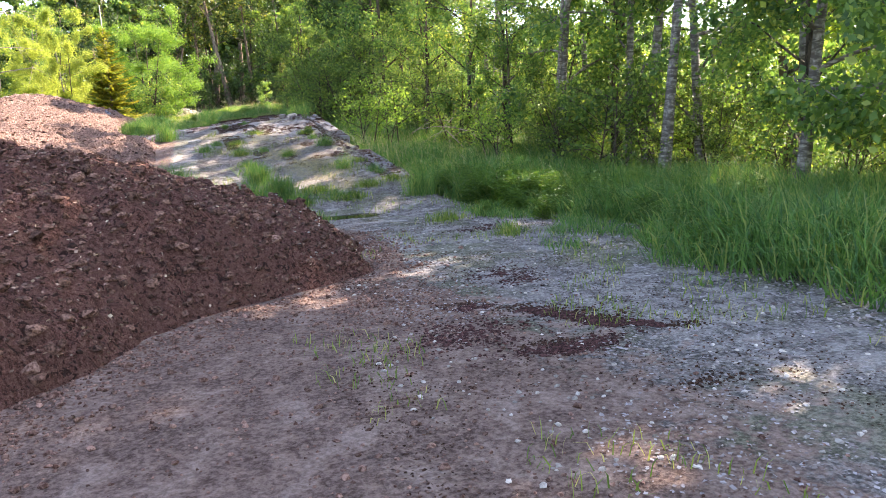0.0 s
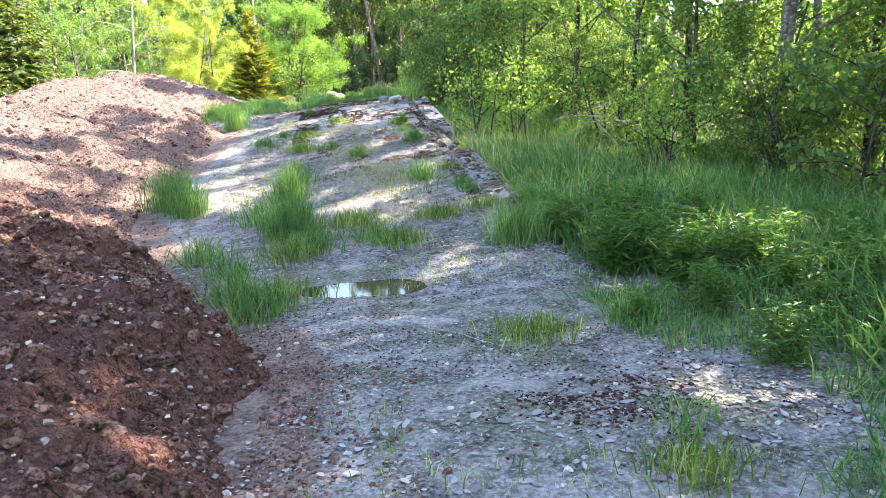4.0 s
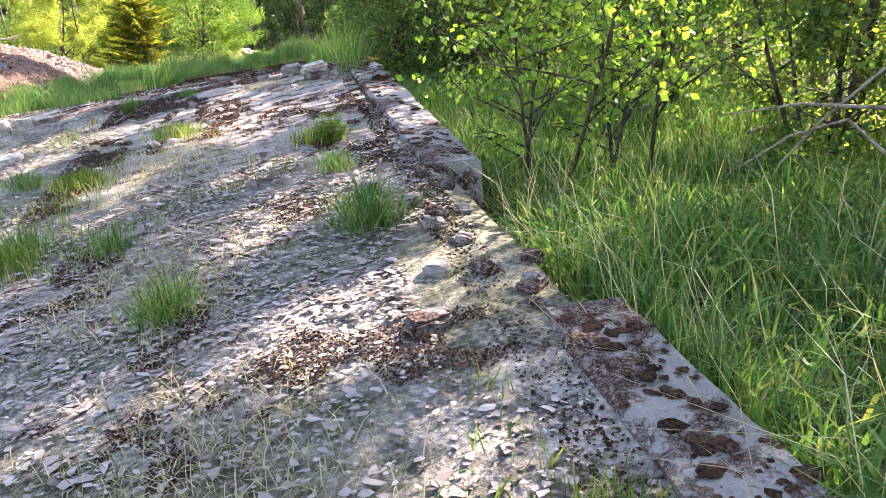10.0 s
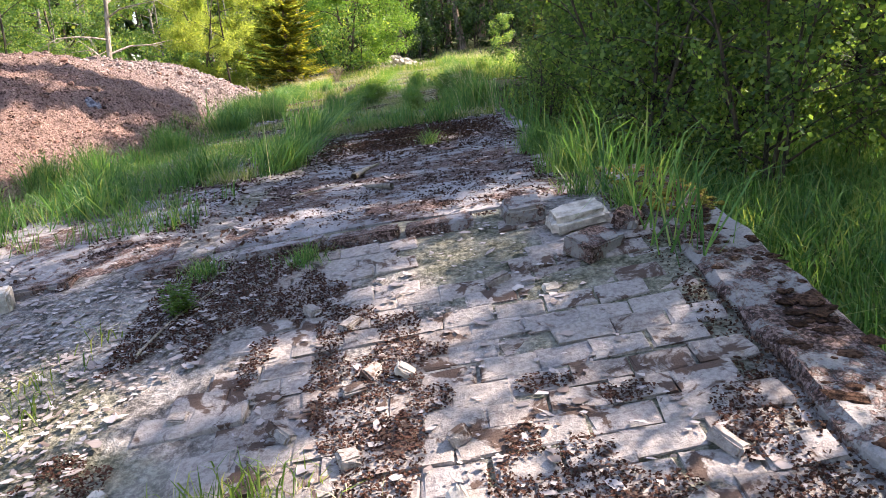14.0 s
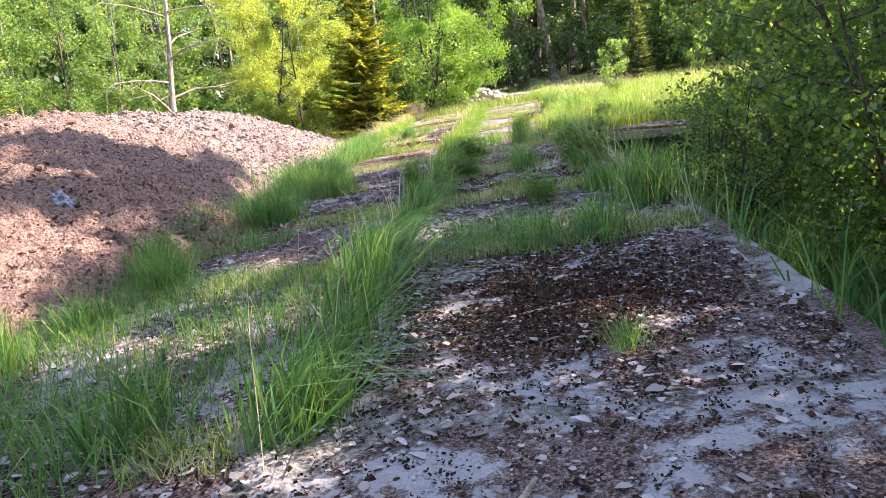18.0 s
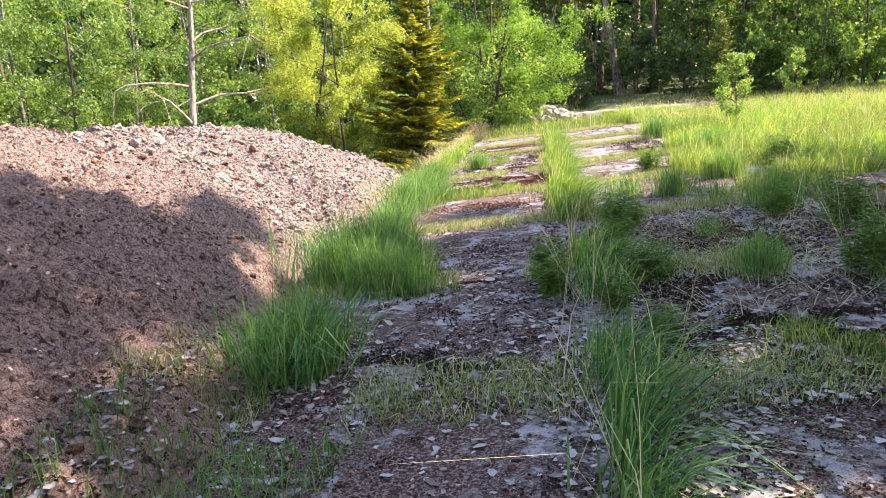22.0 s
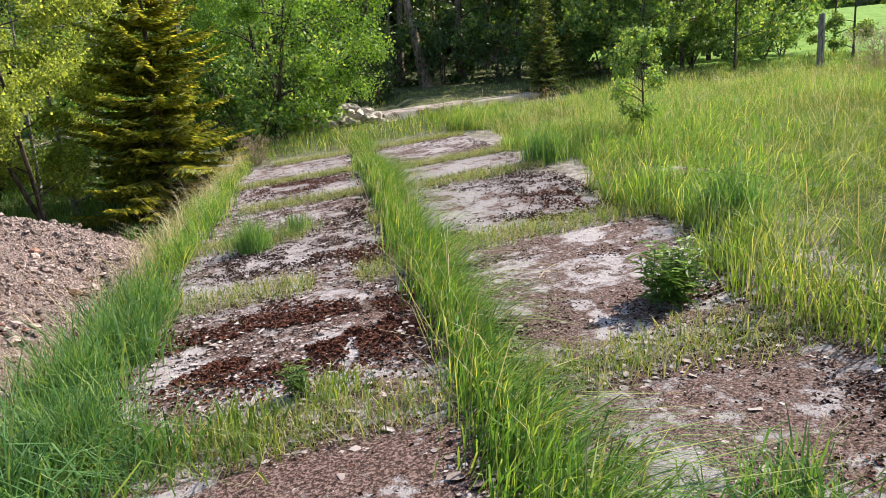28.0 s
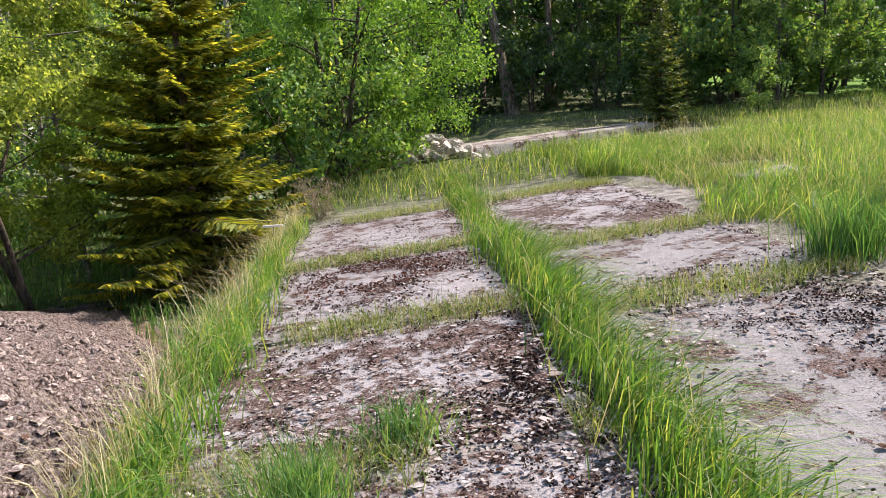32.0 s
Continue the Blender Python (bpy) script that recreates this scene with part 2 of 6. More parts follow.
def mat_litter():
    m, n, l, b = material("dead_leaves", 0.8, 0.25)
    isl = n.new("ShaderNodeNewGeometry").outputs["Random Per Island"]
    l.new(ramp(n, l, isl, [(0.0, (0.14, 0.1, 0.085)), (0.25, (0.26, 0.21, 0.195)), (0.7, (0.37, 0.32, 0.31)), (1.0, (0.46, 0.41, 0.405))]), b.inputs["Base Color"])
    return m


def mat_brick():
    m, n, l, b = material("pale_brick", 0.9, 0.2)
    p = coords(n)
    info = n.new("ShaderNodeObjectInfo").outputs["Random"]
    isl = n.new("ShaderNodeNewGeometry").outputs["Random Per Island"]
    f, big = tex_noise(n, l, p, 40, 5, 0.7), tex_noise(n, l, p, 5, 5, 0.65, 0.5)
    add = n.new("ShaderNodeMath")
    add.operation = "FRACT"
    s = n.new("ShaderNodeMath")
    l.new(info, s.inputs[0])
    l.new(isl, s.inputs[1])
    l.new(s.outputs[0], add.inputs[0])
    base = ramp(n, l, add.outputs[0], [(0.0, (0.25, 0.195, 0.175)), (0.4, (0.35, 0.305, 0.285)), (0.75, (0.39, 0.34, 0.32)), (1.0, (0.31, 0.28, 0.285))])
    col = mix(n, l, 0.45, base, ramp(n, l, f, [(0.3, (0.12, 0.085, 0.07)), (0.65, (0.4, 0.355, 0.32))]))
    col = mix(n, l, ramp(n, l, big, [(0.58, (0, 0, 0)), (0.66, (1, 1, 1))]), col, (0.1, 0.065, 0.052))
    l.new(col, b.inputs["Base Color"])
    bump(n, l, b, f, 0.6, 0.012)
    return m


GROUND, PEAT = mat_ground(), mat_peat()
# The pit wall's tint is near black to put the void's shade in it.
SLAB, KERB, PITWALL = mat_concrete("weathered_slab", 0.385, (0.36, 0.325, 0.345)), mat_concrete("kerb_concrete", 0.36, (0.26, 0.235, 0.225)), mat_concrete("pit_shade_wall", 0.5, (0.06, 0.05, 0.045))
MOSSYSLAB = mat_concrete("mossy_weathered_slab", 0.51, (0.33, 0.3, 0.32))
BARESLAB = mat_concrete("bare_slab", 0.36, (0.27, 0.25, 0.265))
BRICK, LITTER = mat_brick(), mat_litter()
CLOD = mat_plain("peat_clod", (0.11, 0.055, 0.042), (0.37, 0.23, 0.185), 40, 0.97, 0.1, True)
MOSS = mat_plain("dry_moss", (0.035, 0.018, 0.013), (0.15, 0.085, 0.06), 60, 0.97, 0.1, True, 0.9)
GREENMOSS = mat_plain("green_moss", (0.1, 0.1, 0.02), (0.3, 0.25, 0.05), 60, 0.97, 0.1, True, 0.9)
RUBBLE = mat_plain("broken_concrete", (0.3, 0.27, 0.24), (0.6, 0.55, 0.5), 14, 0.9, 0.2, True)
TRACK = mat_concrete("track_concrete", 0.3, (0.37, 0.32, 0.27))
WOOD = mat_bark("grey_wood", (0.12, 0.1, 0.085), (0.3, 0.26, 0.22), 14, 0.15)
DRYWOOD = mat_bark("bleached_branch", (0.3, 0.24, 0.18), (0.52, 0.45, 0.37), 25, 0.15)
BARK = mat_bark("dark_bark", (0.03, 0.024, 0.018), (0.13, 0.1, 0.075))
PINE = mat_bark("pine_bark", (0.08, 0.055, 0.04), (0.26, 0.19, 0.14))
DEADBARK = mat_bark("dead_bark", (0.2, 0.155, 0.125), (0.42, 0.35, 0.29))
BIRCH = mat_birch()
GRASS = mat_leaf("green_grass", (0.035, 0.108, 0.038), (0.13, 0.26, 0.095), (0.24, 0.3, 0.125), 0.42)
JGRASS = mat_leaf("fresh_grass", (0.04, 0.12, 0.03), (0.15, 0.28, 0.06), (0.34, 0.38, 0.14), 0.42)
FIBRE = mat_leaf("peat_fibre", (0.05, 0.025, 0.018), (0.5, 0.33, 0.27), (0.72, 0.56, 0.48), 0.05, 0.9)
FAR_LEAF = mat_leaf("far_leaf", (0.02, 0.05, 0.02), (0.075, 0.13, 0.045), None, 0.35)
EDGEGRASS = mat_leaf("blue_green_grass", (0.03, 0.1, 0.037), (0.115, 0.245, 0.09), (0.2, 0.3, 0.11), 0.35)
# Brighter copy of the far leaf; its colour stands for sunlight.
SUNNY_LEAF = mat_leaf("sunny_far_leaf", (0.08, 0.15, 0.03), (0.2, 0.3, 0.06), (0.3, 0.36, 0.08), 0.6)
YGRASS = mat_leaf("yellow_green_grass", (0.055, 0.12, 0.03), (0.17, 0.25, 0.065), (0.36, 0.365, 0.19), 0.45)
STRAW = mat_leaf("straw", (0.32, 0.28, 0.19), (0.52, 0.47, 0.34), None, 0.2)
LEAF = mat_leaf("birch_leaf", (0.05, 0.12, 0.045), (0.16, 0.28, 0.09), (0.3, 0.37, 0.11), 0.42)
LEAF_DARK = mat_leaf("shrub_leaf", (0.045, 0.1, 0.035), (0.13, 0.21, 0.07), (0.22, 0.3, 0.09), 0.5)
LEAF_LIME = mat_leaf("lime_green_leaf", (0.08, 0.18, 0.035), (0.19, 0.33, 0.07), (0.27, 0.4, 0.09), 0.42)
LEAF_YELLOW = mat_leaf("yellow_green_leaf", (0.12, 0.185, 0.05), (0.29, 0.36, 0.11), (0.36, 0.4, 0.14), 0.6)
NEEDLE = mat_leaf("spruce_needle", (0.025, 0.055, 0.018), (0.12, 0.17, 0.045), (0.28, 0.29, 0.065), 0.3)
NEEDLE_GOLD = mat_leaf("golden_spruce_needle", (0.065, 0.1, 0.022), (0.26, 0.29, 0.052), (0.46, 0.42, 0.075), 0.5)
WEED = mat_leaf("weed_leaf", (0.05, 0.12, 0.028), (0.12, 0.22, 0.05), None, 0.4)
HEATH = mat_leaf("dead_bramble", (0.17, 0.12, 0.11), (0.33, 0.26, 0.24), None, 0.2)


# ---- mesh helpers ----
def obj(name, v, f, mats, parent=None, smooth=False, where=None):
    me = bpy.data.meshes.new(name)
    me.from_pydata(np.asarray(v, dtype=float), [], f)
    for m in (mats if isinstance(mats, (list, tuple)) else [mats]):
        me.materials.append(m)
    if smooth:
        me.shade_smooth()
    me.update()
    ob = new(name, me)
    if parent is not None:
        ob.parent = parent
    if where is not None:
        ob.matrix_basis = where
    return ob


def part(name, bm, mat, parent, label=""):
    me = bpy.data.meshes.new(name)
    bm.to_mesh(me)
    bm.free()
    me.materials.append(mat)
    ob = new(name, me)
    ob.parent = parent
    return tagged(ob, label) if label else ob


def empty(name, m=Matrix()):
    ob = new(name)
    ob.matrix_basis = m
    return ob


LAT = np.random.default_rng(3).random((4, 256, 256))


def vnoise(x, y, k=0):
    x, y = np.asarray(x, float), np.asarray(y, float)
    xi, yi = np.floor(x).astype(int), np.floor(y).astype(int)
    fx, fy = x - xi, y - yi
    fx, fy = fx * fx * (3 - 2 * fx), fy * fy * (3 - 2 * fy)
    t = LAT[k % 4]
    a, b = t[xi & 255, yi & 255], t[(xi + 1) & 255, yi & 255]
    c, d = t[xi & 255, (yi + 1) & 255], t[(xi + 1) & 255, (yi + 1) & 255]
    return (a + (b - a) * fx) * (1 - fy) + (c + (d - c) * fx) * fy - 0.5


def fbm(x, y, octaves=4, k=0):
    return sum(vnoise(x * 2.03 ** o + 17.3 * o, y * 2.03 ** o + 9.1 * o, k + o) * 0.5 ** o for o in range(octaves))


def step(a, b, x):
    t = np.clip((x - a) / (b - a), 0, 1)
    return t * t * (3 - 2 * t)


# ---- levels of the ground ----
def deck(x, y):
    """The top of the ramp and of the slabs."""
    xc = np.clip(x, -1.5, 5.0)
    up, flat = -2.596 + 0.1613 * y + 0.132 * xc, 1.014 + 0.024 * y + 0.088 * xc
    return np.minimum(np.maximum(up, 0.25 * np.log1p(np.exp(np.clip(up / 0.25, -30, 30)))), flat)


def ground_z(x, y):
    x, y = np.asarray(x, float), np.asarray(y, float)
    left = np.interp(y, [-60, 8, 20, 30, 60, 80, 200], [0, 0, 0.6, 0.8, 0.9, 2.2, 4]) + 0.0 * x
    right = np.interp(y, [-60, 12.5, 16, 20, 26, 38.6, 60, 200], [0, 0, 0.42, 0.8, 0.95, 0.8, 0.9, 3]) - step(5.6, 8.5, x) * np.interp(y, [12, 18, 24, 38], [0, 0.3, 0.45, 0.2])
    plateau = 2.33 + 0.026 * (y - 39.3) + 0.02 * np.clip(x - 5, -2, 40) + 0.06 * np.clip(np.hypot(np.clip(x - 20, 0, None), np.clip(y - 62, 0, None)) - 8, 0, 130)
    right = np.where(y > np.where(x > 4.72, 40.95, 39.25), plateau, right)
    under = deck(x, y) - np.where(y < 25.2, 0.014, 0.03)
    edge = np.where(y < 26.2, 4.72 + 0.012 * (24 - y), 4.5)
    out = np.where(y > 14.0, under + (right - under) * step(edge, edge + 0.12, x), under + (right - under) * step(4.5, 5.5, x))
    out = np.where((y > 38.5) & (x > 4.3), np.where(y > 40.95, under + (right - under) * step(4.3, 5.2, x), np.where(y > 39.25, under + (right - under) * step(4.66, 4.74, x), out)), out)
    far = step(57, 62, y)
    lo = left + (under - left) * step(-2.0, -1.25, x)
    out = np.where(x < 0, lo, out)
    out = out + far * step(-2.5, -1, x) * np.where(x < 4.5, 0.07, 0)
    across = y - (67.4 + 0.66 * (x - 2.9))
    out = out - 0.45 * np.exp(-((across + 2.0) / 0.8) ** 2) * step(2.4, 3.6, x) * (1 - step(10, 11.5, x))
    rough = step(7, 12, np.abs(x - 2))
    out = out + 0.09 * (1 - step(8.0, 11.5, y))
    out = out + 0.03 * fbm(x * 1.7, y * 1.7, 3) + rough * 0.25 * fbm(x * 0.35, y * 0.35, 3, 2)
    level = np.exp(-(((x - 2.95) / 1.15) ** 2 + ((y - 12.0) / 0.85) ** 2) ** 2)
    return out * (1 - level) + 0.045 * level - 0.07 * np.exp(-(((x - 2.95) / 0.62) ** 2 + ((y - 12.08) / 0.36) ** 2) ** 2) * (0.75 + 1.1 * vnoise(x * 2.7, y * 2.7, 1))


FOOT_Y = [-8, 0, 3, 4.4, 4.9, 5.6, 6.1, 6.5, 7, 8.5, 9.9, 11, 12.5, 15, 17, 18, 21, 24, 25.3, 27.4, 30, 32, 33.5, 35.5, 38, 40, 43, 46, 50, 54, 58]
FOOT_X = [-1.8, -1.6, -1.4, -0.95, -0.4, -0.1, 0.6, 1.3, 2.1, 2.4, 2.45, 2.15, 1.3, 0.3, -0.3, -0.35, -0.1, 0.1, -0.5, -1.2, -1.2, -0.6, -0.1, -0.8, -1.4, -1.6, -1.3, -1.7, -1.8, -2.6, -5]
CREST_Y = [-8, 2, 5, 7, 11, 14, 18, 22, 26, 29, 31, 34, 37, 42, 47, 50, 53, 56, 59]
CREST_Z = [0.8, 1.1, 1.6, 1.75, 1.75, 1.35, 1.4, 1.9, 2.4, 2.9, 3.0, 3.38, 3.53, 3.38, 3.25, 2.75, 2.1, 1.2, 0.6]


def heap_z(x, y):
    """The surface of the peat heap, well under the ground outside its foot."""
    foot = np.interp(y, FOOT_Y, FOOT_X) + 0.25 * vnoise(y * 1.3, x * 0 + 3.1)
    top = np.interp(y, CREST_Y, CREST_Z)
    crest = np.interp(y, [-8, 12, 20, 28, 60], [-3.2, -3.6, -4.6, -5.4, -5.6])
    d = (foot - x) / np.maximum(foot - crest, 0.5)
    base = ground_z(np.minimum(foot, 4.0), y)
    rise = 1 - np.clip(1 - d, 0, 1) ** 1.75
    z = base + (top - base) * rise
    back = np.clip((crest - x) / 6.0, 0, 1)
    z = z - (top + 0.7) * back ** 1.6 - 1.6 * step(-3.0, -7.0, y)
    lump = 0.16 * np.abs(vnoise(x * 3.4 + 7, y * 3.4, 3)) + 0.2 * fbm(x * 0.9, y * 0.9, 3, 1) + 0.15 * np.abs(fbm(x * 2.6, y * 2.6, 3, 2)) + 0.13 * np.abs(fbm(x * 5.5, y * 5.5, 2)) + 0.08 * np.abs(fbm(x * 11.3, y * 11.3, 1, 3)) - 0.055 * np.abs(vnoise(x * 8.1 + 3, y * 8.1, 1)) + 0.04 * vnoise(x * 19, y * 19, 2)
    inside = step(-0.02, 0.12, d)
    return np.where(d < -0.02, base - 0.35, z - 0.08 + lump * inside - 0.1 * (1 - inside))


def verge_x(y):
    """Where the trodden soil gives way to the grass of the verge."""
    return np.interp(y, [2, 5, 6, 7, 8, 9.5, 11.5, 12.4, 13.1, 14.3, 15.4, 26], [4.9, 4.75, 4.95, 5.45, 5.8, 5.75, 5.85, 5.3, 4.85, 4.6, 5.12, 5.0])


def surface_z(x, y):
    """What a foot would meet: ground, deck or heap."""
    x, y = np.asarray(x, float), np.asarray(y, float)
    on = (x > -1.3) & (x < 4.45) & (y > 14) & (y < 58)
    return np.maximum(np.where(on, np.maximum(deck(x, y), ground_z(x, y)), ground_z(x, y)), heap_z(x, y))


def lines(*spans):
    return np.unique(np.round(np.concatenate([np.arange(a, b, s) for a, b, s in spans]), 4))


def sheet(xs, ys):
    gx, gy = np.meshgrid(xs, ys)
    nx, ny = len(xs), len(ys)
    i = np.arange(nx * ny).reshape(ny, nx)
    f = np.stack([i[:-1, :-1], i[:-1, 1:], i[1:, 1:], i[1:, :-1]], -1).reshape(-1, 4)
    return gx.ravel(), gy.ravel(), f


def float_attr(ob, name, values):
    ob.data.attributes.new(name, "FLOAT", "POINT").data.foreach_set("value", np.asarray(values, dtype=np.float32))


# ---- ground ----
xs = lines((-420, -60, 30), (-60, -16, 2.2), (-16, -2.4, 0.6), (-2.4, 8, 0.15), (8, 16, 0.5), (16, 60, 2.2), (60, 430, 30))
ys = lines((-120, -8, 8), (-8, 0, 0.5), (0, 60, 0.2), (60, 80, 0.6), (80, 130, 3), (130, 460, 30))
gx, gy, gf = sheet(xs, ys)
gz = ground_z(gx, gy)
ground = obj("ground", np.stack([gx, gy, gz], -1), gf, GROUND, smooth=True)
tagged(ground, "pale grey soil with leaf litter, turf and a green field", "ground", kind="structure")
turf = np.clip(step(0.1, 0.6, gx - verge_x(gy)) * step(0, 3, gy) + step(55, 60, gy) + step(-2, -6, gx) + step(5.5, 7, gx), 0, 1)
float_attr(ground, "turf", turf * 0.9)
float_attr(ground, "field", step(22, 26, gx + 0.15 * (gy - 60)) * step(66, 74, gy + 0.5 * (gx - 20)))
foot = np.interp(gy, FOOT_Y, FOOT_X)
fan = np.exp(-((gx - 0.3) / 2.3) ** 2 - ((gy - 3.0) / 3.4) ** 2) * 1.5 + np.exp(-((gx - 1.7) / 0.6) ** 2 - ((gy - 5.7) / 0.9) ** 2) * 1.1
float_attr(ground, "peat", np.clip(np.where(gy < 58, step(0.5, -0.05, gx - foot) * step(-12, -9, gx), 0) + fan, 0, 1))

# ---- peat heap ----
hx, hy, hf = sheet(lines((-16, -6, 0.4), (-6, -4.5, 0.12), (-4.5, 2.9, 0.052)), lines((-8, 1.5, 0.3), (1.5, 14, 0.052), (14, 22, 0.08), (22, 38, 0.055), (38, 52, 0.11), (52, 60, 0.3)))
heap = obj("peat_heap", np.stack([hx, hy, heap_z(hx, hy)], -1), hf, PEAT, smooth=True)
tagged(heap, "long heap of loose reddish-brown peat beside the slabs", "heap")
# ---- plants ----
def blades(px, py, pz, height, width, lean=0.35, seed=1, droop=0.5, flop=(0.0, 0.0)):
    """Tapered, bent grass blades as one set of vertices and faces."""
    r = np.random.default_rng(seed)
    n = len(px)
    h = height * r.uniform(0.55, 1.25, n)
    w = width * r.uniform(0.6, 1.3, n)
    a, b = r.uniform(0, 2 * np.pi, n), r.uniform(0, 2 * np.pi, n)
    ln = h * lean * r.uniform(0.1, 1.6, n)
    dx, dy = np.cos(a) + flop[0], np.sin(a) + flop[1]
    sx, sy = np.cos(b) * w / 2, np.sin(b) * w / 2
    v = np.empty((n, 5, 3))
    for k, (s, up, out) in enumerate(((1, 0, 0), (-1, 0, 0), (0.8, 0.6, 0.35), (-0.8, 0.6, 0.35))):
        v[:, k] = np.stack([px + s * sx + dx * ln * out, py + s * sy + dy * ln * out, pz + h * up - (0.02 if up == 0 else 0)], -1)
    v[:, 4] = np.stack([px + dx * ln, py + dy * ln, pz + h * (1 - droop * (ln / h) ** 2 * 0.5)], -1)
    i = np.arange(n)[:, None] * 5
    quads = np.concatenate([i, i + 1, i + 3, i + 2], 1)
    tris = np.concatenate([i + 2, i + 3, i + 4], 1)
    return v.reshape(-1, 3), quads.tolist() + tris.tolist()


def grass(name, label, px, py, height, width, mat, lean=0.4, seed=1, z=None, flop=(0.0, 0.0)):
    pz = surface_z(px, py) if z is None else z
    v, f = blades(px, py, pz, height, width, lean, seed, 0.5, flop)
    return tagged(obj(name, v, f, mat), label, "grass", kind="stuff")


def leaves(c, size, seed=1, flat=0.0, long=1.5):
    """Rhombic leaves, folded a little, at the points c."""
    r = np.random.default_rng(seed)
    n = len(c)
    u = r.normal(size=(n, 3))
    u[:, 2] -= 0.4
    u /= np.linalg.norm(u, axis=1)[:, None]
    w = r.normal(size=(n, 3))
    if flat:
        u[:, 2] *= 1 - flat
        w[:, 2] *= 1 - flat
    w -= (w * u).sum(1)[:, None] * u
    w /= np.linalg.norm(w, axis=1)[:, None] + 1e-6
    s = (size * r.uniform(0.6, 1.3, n))[:, None]
    v = np.stack([c, c + u * s * long * 0.5 + w * s * 0.5, c + u * s * long, c + u * s * long * 0.5 - w * s * 0.5], 1)
    i = np.arange(n)[:, None] * 4
    return v.reshape(-1, 3), np.concatenate([i, i + 1, i + 2, i + 3], 1).tolist()


def tubes(lines_, most=5):
    """Tapered tubes along polylines: each a list of (point, radius)."""
    vs, fs, base = [], [], 0
    for pts in lines_:
        sides = most if len(pts) != 3 or most > 5 else 3
        ang = np.arange(sides) * 2 * np.pi / sides
        p = np.array([q for q, _ in pts], float)
        rad = np.array([q for _, q in pts], float)
        d = np.gradient(p, axis=0)
        d /= np.linalg.norm(d, axis=1)[:, None] + 1e-9
        ref = np.where(np.abs(d[:, 2:3]) > 0.9, np.array([[1.0, 0, 0]]), np.array([[0, 0, 1.0]]))
        a = np.cross(d, ref)
        a /= np.linalg.norm(a, axis=1)[:, None] + 1e-9
        b = np.cross(d, a)
        ring = p[:, None] + rad[:, None, None] * (np.cos(ang)[None, :, None] * a[:, None] + np.sin(ang)[None, :, None] * b[:, None])
        vs.append(ring.reshape(-1, 3))
        m = len(p)
        i = base + np.arange(m * sides).reshape(m, sides)
        j = np.roll(i, -1, 1)
        fs += np.stack([i[:-1], j[:-1], j[1:], i[1:]], -1).reshape(-1, 4).tolist()
        fs.append(i[-1].tolist())
        base += m * sides
    return np.concatenate(vs), fs


